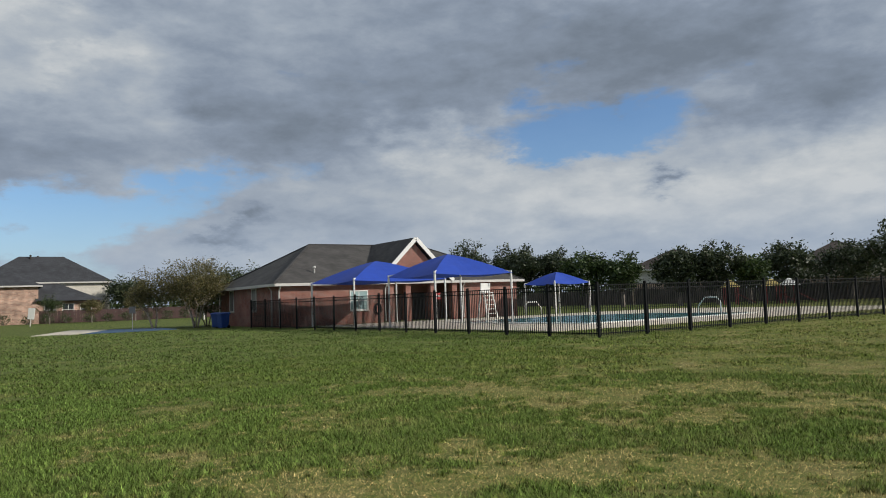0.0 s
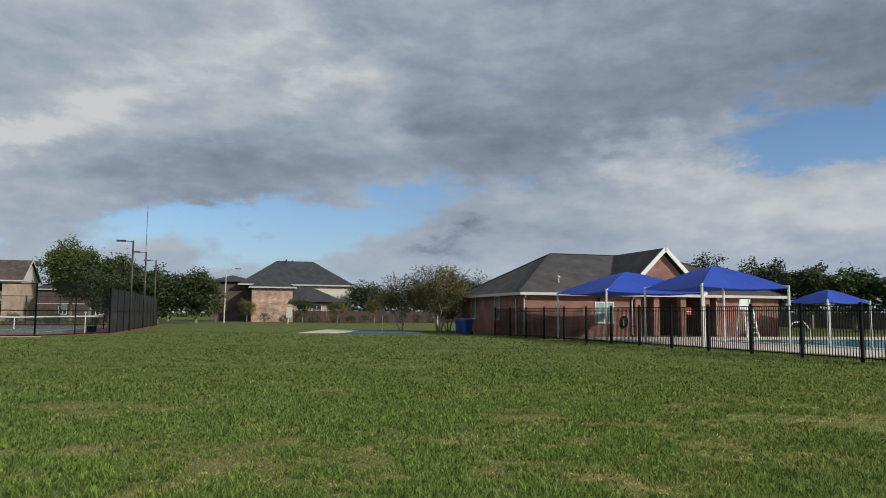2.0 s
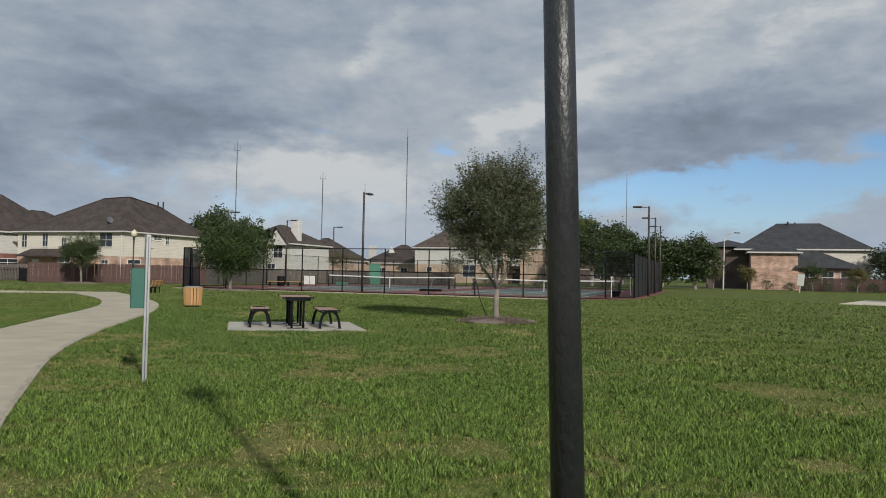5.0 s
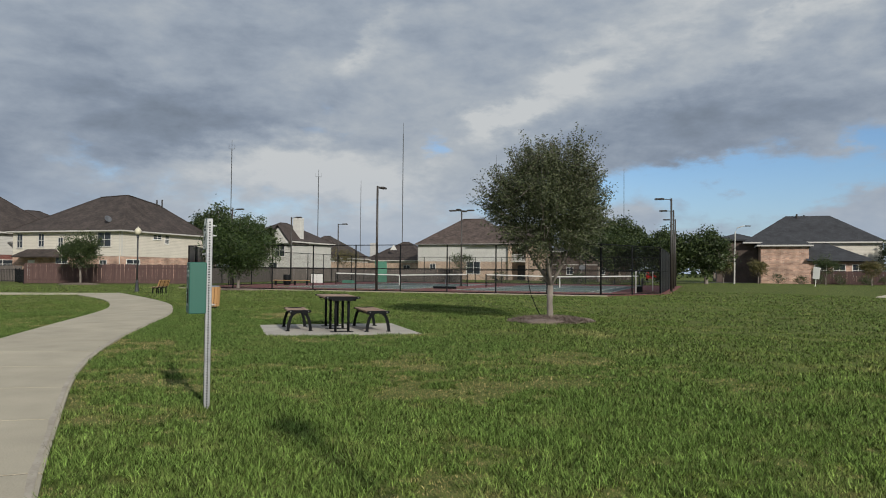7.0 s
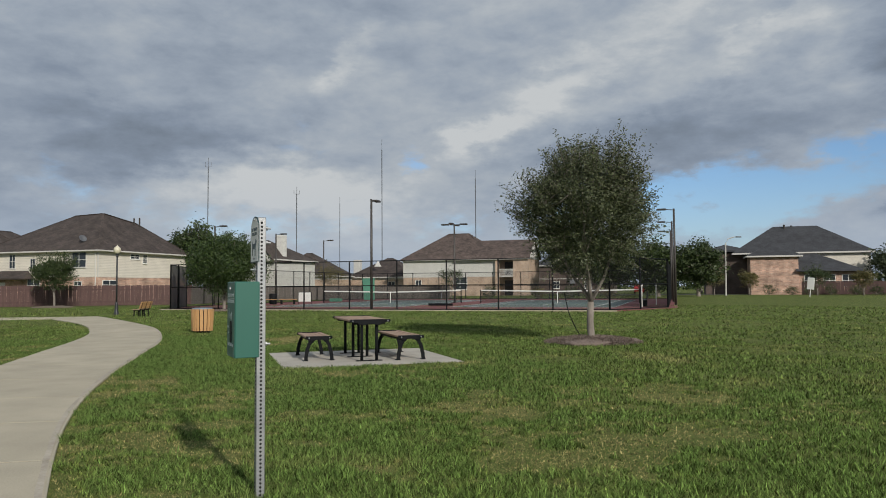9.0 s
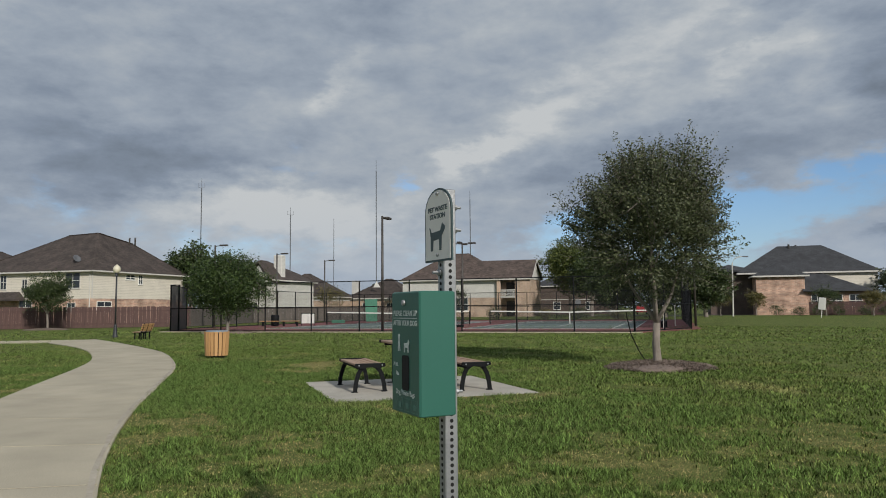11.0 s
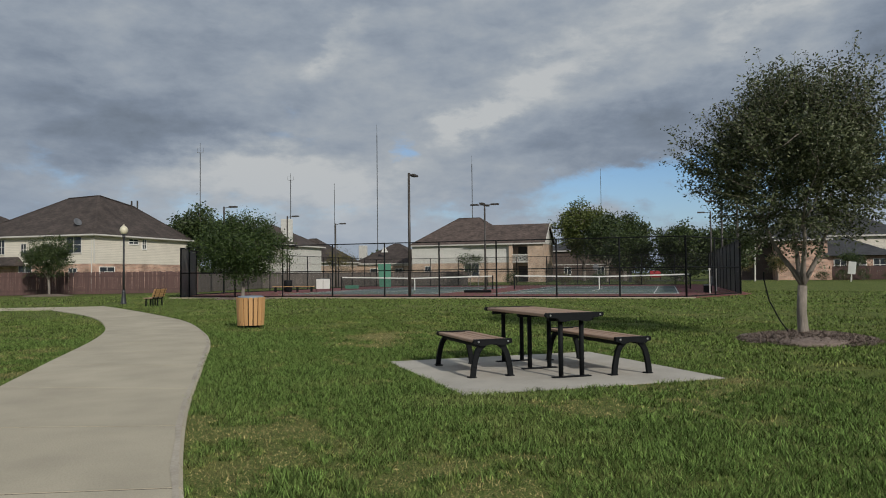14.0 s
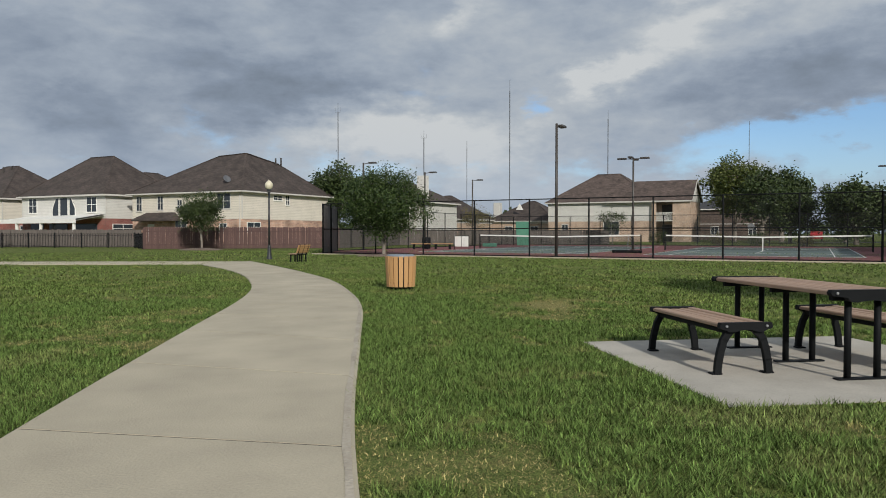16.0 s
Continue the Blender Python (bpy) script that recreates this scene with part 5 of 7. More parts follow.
def tree(x, y, height, radius, fork, trunk, leaves, leaf, size, label, seed, stems=1, spread=1.0, bark=None, crown_low=None, name="tree", egg=0.0, clumps=150, shell=0.55, sprigs=0, sigma=0.115):
    """A tree whose crown is filled with clumps of leaves hung on its limbs, with an uneven outline."""
    r, gen = random.Random(seed), np.random.default_rng(seed)
    root = thing(name, pose(x, y, 0, 0, 0, r.uniform(0, 360)), label, "tree", "trees of the park")
    wood, tips, bole = limbs(r, None, height, fork, stems, spread, trunk)
    low = crown_low if crown_low is not None else fork * 0.9
    mid, half = (height + low) / 2, (height - low) / 2
    pts = []
    # lobes give the crown its uneven outline
    lobes = [(Vector((r.gauss(0, 1), r.gauss(0, 1), r.gauss(0, 1))).normalized(), r.uniform(0.62, 1.10)) for _ in range(30)]
    while len(pts) < clumps:
        d = Vector((gen.normal(), gen.normal(), gen.normal())).normalized()
        reach = max(lobes, key=lambda l: l[0].dot(d))[1]
        q = reach * (1 - shell * gen.random() ** 1.6)
        taper = 1 - egg * d.z
        p = Vector((d.x * radius * q * taper, d.y * radius * q * taper, mid + d.z * half * q))
        pts.append(p)
    for p, d in tips:
        k = Vector((p.x / radius, p.y / radius, (p.z - mid) / half))
        if k.length < 1.15:
            pts.append(p)
    # twigs from the limbs to the clumps
    ends = [p for p, _ in tips]
    for p in pts[:clumps:2]:
        near = min(ends, key=lambda e: (e - p).length)
        if (near - p).length < radius:
            wood.tube([near, near.lerp(p, 0.5) + Vector((0, 0, -0.05)), p], [trunk * 0.13, trunk * 0.09, trunk * 0.04], 4)
    per = max(4, leaves // len(pts))
    v, f = leaf_cloud(gen, np.array([tuple(p) for p in pts]), per, radius * sigma, size)
    if sprigs:
        extra = []
        for _ in range(sprigs):
            d = Vector((gen.normal(), gen.normal(), gen.normal() * 0.8 + 0.35)).normalized()
            reach = max(lobes, key=lambda l: l[0].dot(d))[1]
            inner = reach * r.uniform(0.55, 0.88)
            a = Vector((d.x * radius * inner, d.y * radius * inner, mid + d.z * half * inner))
            g = (d + Vector((0, 0, 0.55))).normalized() * r.uniform(0.4, 1.0) * min(1.0, radius / 1.9)
            wood.tube([a, a + g], [trunk * 0.05, trunk * 0.02], 3)
            for t in np.linspace(0, 1, 22):
                extra.append(tuple(a + g * float(t)))
        v2, f2 = leaf_cloud(gen, np.array(extra), 2, 0.045, size)
        v, f = np.concatenate([v, v2]), np.concatenate([f, f2 + len(v)])
    if bole.v:
        part("trunk", bole, bark or BARK, root, "grey trunk", smooth=True)
    part("branchwork", wood, bark or BARK, root, "forking grey limbs and twigs", smooth=True)["kind"] = "stuff"
    crown = big("crown", v, f, leaf, root)
    return root


def shrub(x, y, r0, h, leaf, label, seed, count=1800, size=0.09, name="shrub"):
    gen = np.random.default_rng(seed)
    root = thing(name, pose(x, y, 0), label, "shrub", "shrubs by fences")
    c = gen.normal(size=(60, 3))
    c /= np.linalg.norm(c, axis=1)[:, None]
    c *= gen.uniform(0.45, 1.0, (60, 1)) * np.array([r0, r0, h * 0.5])
    c[:, 2] += h * 0.5
    c[:, 2] = np.maximum(c[:, 2], 0.08)
    v, f = leaf_cloud(gen, c, count // 60, r0 * 0.16, size)
    v[:, 2] = np.maximum(v[:, 2], 0.0)
    s = Shape()
    for k in range(6):
        p = Vector(c[k])
        s.tube([(0.03 * k, 0, -0.03), p * 0.6, p], [0.025, 0.018, 0.008], 5)
    part("stems", s, BARK, root)
    big("leaves", v, f, leaf, root)
    return root


tree(-28.4, 1.95, 4.85, 1.80, 0.98, 0.088, 34000, LEAF_OAK, 0.066, "young live oak with dense grey-green crown in a mulch ring", 11, crown_low=1.45, egg=0.10, clumps=300, shell=0.9, sprigs=1250, sigma=0.08)
tree(-58.2, -10.4, 4.75, 2.5, 1.0, 0.10, 30000, LEAF_GREEN, 0.14, "round green oak before the court fence", 23, crown_low=0.95, clumps=300, sprigs=30)
tree(-72.4, -24.9, 4.15, 1.75, 1.2, 0.08, 16000, LEAF_DARK, 0.13, "small round dark green tree in a mulch ring", 31, crown_low=1.2, clumps=160, sprigs=20)
tree(-107.5, -20.0, 9.8, 4.2, 2.0, 0.25, 11000, LEAF_DARK, 0.42, "tall dark oak behind the cream house", 37, crown_low=3.0, clumps=160)
tree(-105.5, -14.8, 8.2, 2.5, 2.0, 0.22, 12000, LEAF_DARK, 0.34, "dark oak behind the court corner", 39, crown_low=2.5, clumps=120)
tree(-123.2, 35.0, 13.0, 4.5, 2.6, 0.30, 15000, LEAF_YELLOW, 0.40, "tall yellow-green tree beyond the tennis court", 41, crown_low=3.0, clumps=220)
tree(-121.6, 41.0, 10.8, 3.9, 2.2, 0.30, 13000, LEAF_DARK, 0.42, "spreading dark green oak beyond the tennis court", 43, crown_low=2.4, clumps=200)
tree(-113.4, 34.6, 9.6, 3.3, 2.2, 0.30, 10000, LEAF_DARK, 0.40, "spreading dark green oak beyond the tennis court", 44, crown_low=2.4, clumps=150)
tree(-94.0, 10.5, 4.0, 1.5, 1.0, 0.07, 2500, LEAF_DARK, 0.14, "small thin tree beside the far court fence", 45, crown_low=0.8, clumps=60)
tree(-104.0, -3.0, 4.6, 1.9, 1.0, 0.08, 3000, LEAF_AUTUMN, 0.16, "small rusty tree behind the court fence", 46, crown_low=1.0, clumps=70)
tree(-97.5, 37.8, 7.4, 4.0, 1.0, 0.25, 12000, LEAF_DARK, 0.40, "broad dark oak beside the brick house", 47, crown_low=0.8, clumps=180)
tree(-95.2, 42.0, 7.2, 3.3, 1.0, 0.24, 12000, LEAF_DARK, 0.34, "broad dark oak beside the brick house", 48, crown_low=0.9, clumps=170)
tree(-103.5, 33.5, 6.8, 3.4, 1.2, 0.22, 14000, LEAF_DARK, 0.32, "dark oak beside the road", 49, crown_low=1.0, clumps=150)
tree(-48.5, 37.6, 4.5, 1.9, 0.3, 0.06, 10000, LEAF_AUTUMN, 0.13, "multi-stemmed crape myrtle with rusty leaves and pale trunks", 51, stems=4, bark=PALEBARK, crown_low=1.5, clumps=130, sprigs=20)
tree(-45.0, 38.6, 5.3, 2.6, 0.3, 0.07, 17000, LEAF_AUTUMN, 0.13, "multi-stemmed crape myrtle with rusty leaves and pale trunks", 53, stems=5, bark=PALEBARK, crown_low=1.6, clumps=190, sprigs=30)
tree(-47.0, 41.5, 4.6, 1.9, 0.3, 0.06, 9000, LEAF_DARK, 0.16, "dark green small tree behind the crape myrtles", 55, stems=4, crown_low=0.6, clumps=120)
for k, (x, y, h, w, lf) in enumerate(((-100.5, 52.3, 3.6, 1.5, LEAF_AUTUMN), (-103.5, 49.0, 3.8, 1.6, LEAF_AUTUMN), (-94.0, 57.6, 3.8, 1.9, LEAF_DARK), (-90.5, 61.3, 3.4, 1.6, LEAF_AUTUMN), (-87.5, 65.8, 3.9, 1.5, LEAF_AUTUMN))):
    tree(x, y, h, w, 0.9, 0.07, 4200, lf, 0.17, "small garden tree with thin brown-green crown", 60 + k, crown_low=0.8, clumps=60)
for k in range(14):
    t = k / 13
    shrub(-101.0 + 17 * t + rng.uniform(-0.4, 0.4), 55.5 + 29 * t, 1.0, 1.15 + 0.3 * rng.random(), LEAF_DARK, "low dark clipped shrub before a board fence", 80 + k, 900, 0.14)
# far woods behind the fences
for k, (x, y, h, w, lf) in enumerate(((-99, 73, 7.2, 5.0, LEAF_DARK), (-94, 82, 7.0, 5.0, LEAF_DARK), (-92, 88, 9.5, 6.5, LEAF_DARK), (-80, 95, 9.0, 6.5, LEAF_DARK), (-69, 98, 8.8, 6.5, LEAF_DARK), (-58, 100, 6.5, 5.0, LEAF_GREEN), (-130, 62, 7.5, 5.5, LEAF_DARK), (-118, 48, 7.0, 4.5, LEAF_DARK), (-140, 50, 8.0, 6.0, LEAF_DARK),
                                      (-46.5, 86, 10.0, 4.2, LEAF_DARK), (-41.0, 88, 9.2, 3.6, LEAF_DARK), (-36.5, 82, 8.4, 3.4, LEAF_DARK), (-33.0, 83, 8.0, 3.0, LEAF_DARK), (-27.5, 79, 7.0, 3.6, LEAF_GREEN), (-23.5, 79, 6.2, 3.0, LEAF_GREEN),
                                      (-17.0, 77, 6.8, 3.6, LEAF_DARK), (-13.5, 78, 6.9, 3.4, LEAF_DARK), (-10.5, 79, 5.5, 2.6, LEAF_GREEN), (-7.0, 84, 6.7, 4.2, LEAF_DARK), (-1.5, 86, 6.6, 4.0, LEAF_DARK), (3.0, 82, 8.2, 4.4, LEAF_DARK), (9.0, 82, 8.5, 4.6, LEAF_DARK), (-26.0, 95, 6.0, 4.0, LEAF_DARK))):
    tree(x, y, h * 0.94, w * 0.78, 1.6, 0.22, 6500, FARLEAF if lf is LEAF_DARK else lf, 0.38, "dense dark green oak in the tree line", 120 + k, crown_low=1.4, clumps=130)

# woods on the horizon
fw = np.random.default_rng(500)
n = 26000
ang = fw.uniform(radians(60), radians(215), n)
far = fw.uniform(230, 270, n)
top = 4.5 + 3.5 * np.abs(np.sin(ang * 23) * np.sin(ang * 57 + 1)) + 1.2 * np.sin(ang * 131)
c = np.stack([np.cos(ang) * far, np.sin(ang) * far, fw.random(n) ** 0.8 * top], 1)
v, f = leaf_cloud(fw, c, 1, 0.3, 1.3, aspect=0.7)
tagged(big("far_woods", v, f, LEAF_DARK), "low dark line of distant trees on the horizon", "woods", kind="stuff")


# ---- street furniture of the park ----
def park_lamp(m, label):
    """A round black post on a turned foot, with an acorn globe."""
    root = thing("park_lamp", m, label, "lamp post", "park lamps")
    part("foot", Shape().lathe([(0.15, 0), (0.15, 0.03), (0.125, 0.05), (0.12, 0.12), (0.10, 0.2), (0.090, 0.32), (0.082, 0.50), (0.082, 0.525), (0.076, 0.535), (0.076, 0.55), (0.084, 0.565), (0.083, 0.59), (0.072, 0.605), (0.064, 0.65), (0.064, 0.665), (0.053, 0.672)], 24), LAMPBLACK, root, "turned cast foot", smooth=True)
    part("shaft", Shape().tube([(0, 0, 0.66), (0, 0, 3.2)], [0.047, 0.041], 24), LAMPBLACK, root, smooth=True)
    part("collar", Shape().lathe([(0.045, 3.13), (0.075, 3.16), (0.075, 3.2), (0.055, 3.23), (0.095, 3.29), (0.095, 3.32)], 20), LAMPBLACK, root, smooth=True)
    part("globe", Shape().lathe([(0.085, 3.31), (0.155, 3.38), (0.19, 3.48), (0.185, 3.57), (0.14, 3.65), (0.08, 3.70)], 20), GLOBE, root, "milky acorn globe", smooth=True)
    part("finial", Shape().lathe([(0.085, 3.695), (0.06, 3.72), (0.02, 3.74), (0.025, 3.76), (0.005, 3.79)], 14), GLOBE, root, smooth=True)
    return root


GLOBE = material("milky_globe", (0.62, 0.58, 0.44), (0.52, 0.48, 0.36), 0.35, scale=4, bump=0)
park_lamp(pose(-8.672, -1.986, 0, 1.6, -0.85, 0), "black round steel lamp post with chipped paint on the lawn")
park_lamp(pose(-53.3, -15.45, 0), "black steel lamp post with milky acorn globe beside the path")


def plank(x0, y0, z0, x1, y1, z1, c=0.012):
    return Shape().soft_box(x0, y0, z0, x1, y1, z1, c)


def picnic_bench(m, length, label):
    root = thing("picnic_bench", m, label, "bench", "picnic benches")
    L, seat = length / 2, 0.44
    for k in range(5):
        y = -0.19 + k * 0.095
        dz = 0.012 * ((k - 2) / 2) ** 2
        part("seat_slat", plank(-L + 0.02, y - 0.043, seat - 0.035 + dz, L - 0.02, y + 0.043, seat + dz), SLATWOOD, root)
    for e in (-1, 1):
        x = e * L
        end = part("end_frame", Shape().stack([[(x + o, y, z) for y, z in ((-0.25, seat - 0.02), (-0.24, seat + 0.02), (0.24, seat + 0.02), (0.25, seat - 0.02), (0.235, seat - 0.034), (0.20, seat - 0.040), (0.16, seat - 0.062), (0.10, seat - 0.060), (0.05, seat - 0.046), (0, seat - 0.042), (-0.05, seat - 0.046), (-0.10, seat - 0.060), (-0.16, seat - 0.062), (-0.20, seat - 0.040), (-0.235, seat - 0.034))] for o in (0.028, -0.028)]), BLACK, root, "cast black end plate")
        for sgn in (-1, 1):
            pts = [(e * (L - 0.03), sgn * y, z) for y, z in ((0.10, seat - 0.05), (0.15, seat - 0.085), (0.185, 0.30), (0.21, 0.22), (0.232, 0.12), (0.245, 0.0))]
            leg = Shape()
            for a, b in zip(pts, pts[1:]):
                leg.bar(Vector(a) + Vector((0, 0, 0.010)), Vector(b) - Vector((0, 0, 0.0)), 0.042, 0.062)
            part("leg", leg, BLACK, root, "bowed cast leg")
            part("foot_plate", plank(e * (L - 0.06) - 0.045, sgn * 0.245 - 0.05, 0.0, e * (L - 0.06) + 0.045, sgn * 0.245 + 0.05, 0.014, 0.005), BLACK, root)
            part("bolt", Shape().lathe([(0.012, 0), (0.012, 0.01), (0.006, 0.014)], 8, pose(e * (L + 0.028) if e > 0 else -L - 0.028, sgn * 0.19, seat - 0.01, 0, 90 * e, 0)), GALV, end)
    for y in (-0.15, 0.15):
        part("side_rail", plank(-L + 0.03, y - 0.02, seat - 0.08, L - 0.03, y + 0.02, seat - 0.04, 0.006), BLACK, root)
    return root


def picnic_table(m, label):
    root = thing("picnic_table", m, label, "table")
    L, top = 0.95, 0.765
    for k in range(6):
        y = -0.305 + k * 0.122
        part("top_slat", plank(-L + 0.03, y - 0.056, top - 0.04, L - 0.03, y + 0.056, top), SLATWOOD, root)
    for e in (-1, 1):
        x = e * L
        end = part("end_cap", Shape().stack([[(x + o, y, z) for y, z in ((-0.385, top - 0.02), (-0.37, top + 0.008), (0.37, top + 0.008), (0.385, top - 0.02), (0.37, top - 0.042), (0.30, top - 0.05), (0.23, top - 0.058), (0.205, top - 0.092), (0.14, top - 0.098), (0.07, top - 0.086), (0.0, top - 0.082), (-0.07, top - 0.086), (-0.14, top - 0.098), (-0.205, top - 0.092), (-0.23, top - 0.058), (-0.30, top - 0.05), (-0.37, top - 0.042))] for o in (0.03, -0.03)]), BLACK, root, "cast black end cap")
        for y in (-0.33, 0.33):
            part("bolt", Shape().lathe([(0.012, 0), (0.012, 0.01), (0.006, 0.014)], 8, pose(x + e * 0.03, y, top - 0.02, 0, 90 * e, 0)), GALV, end)
    for x in (-0.86, 0.0, 0.86):
        for y in (-0.14, 0.14):
            part("leg", Shape().tube([(x, y, 0.01), (x, y, top - 0.05)], 0.029, 12), BLACK, root, smooth=True)
        part("foot_bar", plank(x - 0.04, -0.25, 0.0, x + 0.04, 0.25, 0.014, 0.004), BLACK, root)
        part("cross_bar", plank(x - 0.03, -0.30, top - 0.09, x + 0.03, 0.30, top - 0.045, 0.006), BLACK, root)
    return root


FURN = PADM @ pose(0, 0, 0.006)
picnic_table(FURN @ pose(-0.05, 0.02, 0), "long picnic table with brown plank top and black steel legs")
picnic_bench(FURN @ pose(-0.22, -0.86, 0), 1.40, "backless bench with brown plank seat and bowed black legs")
picnic_bench(FURN @ pose(0.02, 0.80, 0), 1.8, "backless bench with brown plank seat and bowed black legs")

# litter bin with wooden slats
bin_ = thing("litter_bin", pose(-34.9, -8.22, 0), "round litter bin with honey-coloured upright wooden slats", "litter bin")
slat_me = Shape()
slat_me.stack([[(0.285 - 0.0, -0.040, 0.07), (0.31, -0.040, 0.07), (0.31, 0.040, 0.07), (0.285, 0.040, 0.07)], [(0.305, -0.044, 0.40), (0.33, -0.044, 0.40), (0.33, 0.044, 0.40), (0.305, 0.044, 0.40)], [(0.32, -0.047, 0.74), (0.345, -0.047, 0.74), (0.345, 0.047, 0.74), (0.32, 0.047, 0.74)]])
slat_data = slat_me.mesh("slat", CANWOOD)
for k in range(18):
    part("slat", slat_data, CANWOOD, bin_, m=pose(0, 0, 0, 0, 0, k * 20 + 4))
part("liner", Shape().lathe([(0.26, 0.06), (0.28, 0.1), (0.30, 0.7), (0.27, 0.7), (0.25, 0.3)], 24), BLACK, bin_, "black steel liner", smooth=True)
part("base", Shape().lathe([(0.2, 0), (0.22, 0.01), (0.22, 0.05), (0.2, 0.07)], 20), BLACK, bin_)
for z in (0.16, 0.64):
    part("hoop", Shape().lathe([(0.285, z - 0.02), (0.302 + z * 0.02, z - 0.02), (0.302 + z * 0.02, z + 0.02), (0.285, z + 0.02)], 24), BLACK, bin_)
part("lid", Shape().lathe([(0.20, 0.69), (0.30, 0.70), (0.315, 0.74), (0.29, 0.775), (0.16, 0.78), (0.14, 0.72)], 24), material("grey_blue_lid", (0.20, 0.24, 0.28), rough=0.5, bump=0.05), bin_, "grey-blue lid with opening", smooth=True)

# bench with a back beside the path
pb = thing("park_bench", pose(-50.3, -13.4, 0, 0, 0, -12) @ Matrix.Diagonal((0.85, 0.85, 0.85, 1)), "wooden slatted park bench with back on black legs", "bench")
for k in range(4):
    part("seat_slat", plank(-0.75, -0.36 + k * 0.11, 0.40, 0.75, -0.27 + k * 0.11, 0.44), SLATWOOD, pb)
for k in range(4):
    part("back_slat", Shape().soft_box(-0.75, -0.02, 0, 0.75, 0.02, 0.09, 0.01, pose(0, 0.10 + k * 0.035, 0.47 + k * 0.105, -15, 0, 0)), CANWOOD, pb)
for x in (-0.55, 0.0, 0.55):
    part("leg_frame", Shape().bar((x, -0.3, 0), (x, -0.28, 0.4), 0.05, 0.06).bar((x, 0.08, 0), (x, 0.05, 0.42), 0.05, 0.06).bar((x, -0.33, 0.38), (x, 0.1, 0.38), 0.05, 0.05).bar((x, 0.08, 0.38), (x, 0.24, 0.9), 0.05, 0.04), BLACK, pb)

# ---- pet waste station ----
ST = pose(-16.27, -5.072, -0.276, 0, 0, 16) @ Matrix.Diagonal((1.2, 1.2, 1.2, 1))
st = thing("pet_waste_station", ST, "teal pet waste bag dispenser and arched sign on steel post", "pet waste station")
post = Shape()
hole_mat = material("punched_hole", (0.01, 0.01, 0.01), rough=0.9, bump=0)
post.soft_box(-0.024, -0.024, 0.1, 0.024, 0.024, 1.76, 0.003)
pole = part("post", post, GALV, st, "galvanised perforated square steel post")
holes = Shape()
for k in range(71):
    z = 0.245 + k * 0.0212
    for a, ca in (((0, -0.0245), 0), ((0.0245, 0), 90), ((-0.0245, 0), -90), ((0, 0.0245), 180)):
        holes.lathe([(0.0068, 0.0), (0.0068, 0.0008)], 8, pose(a[0], a[1], z, 90, 0, ca))
holes_ob = part("punched_holes", holes, hole_mat, pole)
holes_ob["kind"] = "stuff"
for y, z in ((-0.03, 1.47), (0.03, 1.70), (0.03, 1.62), (0.03, 1.06)):
    part("bolt", Shape().lathe([(0.005, 0.0), (0.005, 0.026), (0.011, 0.027), (0.011, 0.037), (0.005, 0.038), (0.005, 0.055)], 8, pose(0, 0, z, -90 if y > 0 else 90, 0, 0)), GALV, pole)
body = part("dispenser", Shape().soft_box(-0.135, -0.158, 0.97, 0.125, -0.026, 1.405, 0.006), TEAL, st, "teal steel dispenser box")
body.matrix_basis = Matrix.Translation((0, 0, 0.090)) @ Matrix.Diagonal((0.9, 1, 0.935, 1))
FRONT = -0.1592


def lettering(text, x, z, size, mat, parent, y, bold=0.0):
    cu = bpy.data.curves.new("lettering", "FONT")
    cu.body, cu.size, cu.align_x, cu.extrude, cu.offset = text, size, "CENTER", 0.0004, bold
    tmp = bpy.data.objects.new("lettering", cu)
    me = bpy.data.meshes.new_from_object(tmp)
    bpy.data.objects.remove(tmp)
    me.materials.clear()
    me.materials.append(mat)
    return part("lettering", me, mat, parent, "", pose(x, y, z, 90, 0, 0))


PRINT = material("worn_white_print", (0.74, 0.78, 0.76), (0.40, 0.50, 0.47), 0.6, scale=40, grain=160, bump=0)
INK = material("dark_green_print", (0.035, 0.07, 0.075), rough=0.5, scale=5, bump=0)
lettering("PLEASE CLEAN UP", -0.005, 1.318, 0.027, PRINT, body, FRONT, 0.0006)
part("rule", Shape().box(-0.115, FRONT - 0.0006, 1.308, 0.105, FRONT, 1.3105), PRINT, body)
lettering("AFTER YOUR DOG", -0.005, 1.283, 0.026, PRINT, body, FRONT, 0.0006)
# plain shapes stand for the printed figures
for pts in ([(-0.070, 1.19), (-0.062, 1.19), (-0.060, 1.215), (-0.054, 1.19), (-0.046, 1.19), (-0.052, 1.225), (-0.052, 1.252), (-0.066, 1.252), (-0.068, 1.22)],
            [(-0.012, 1.187), (-0.004, 1.187), (-0.002, 1.204), (0.020, 1.204), (0.022, 1.187), (0.030, 1.187), (0.030, 1.212), (0.040, 1.226), (0.026, 1.234), (0.020, 1.222), (-0.012, 1.220)]):
    part("printed_shape", Shape().stack([[(x, y, z) for x, z in pts] for y in (FRONT, FRONT - 0.0006)]), PRINT, body, "plain pale printed shape")
lettering("PULL", -0.092, 1.135, 0.02, PRINT, body, FRONT)
part("printed_shape", Shape().stack([[(-0.085, y, 1.118), (-0.06, y, 1.108), (-0.06, y, 1.102), (-0.085, y, 1.104)] for y in (FRONT, FRONT - 0.0006)]), PRINT, body)
lettering("Dog Waste Bags", -0.005, 1.035, 0.026, PRINT, body, FRONT)
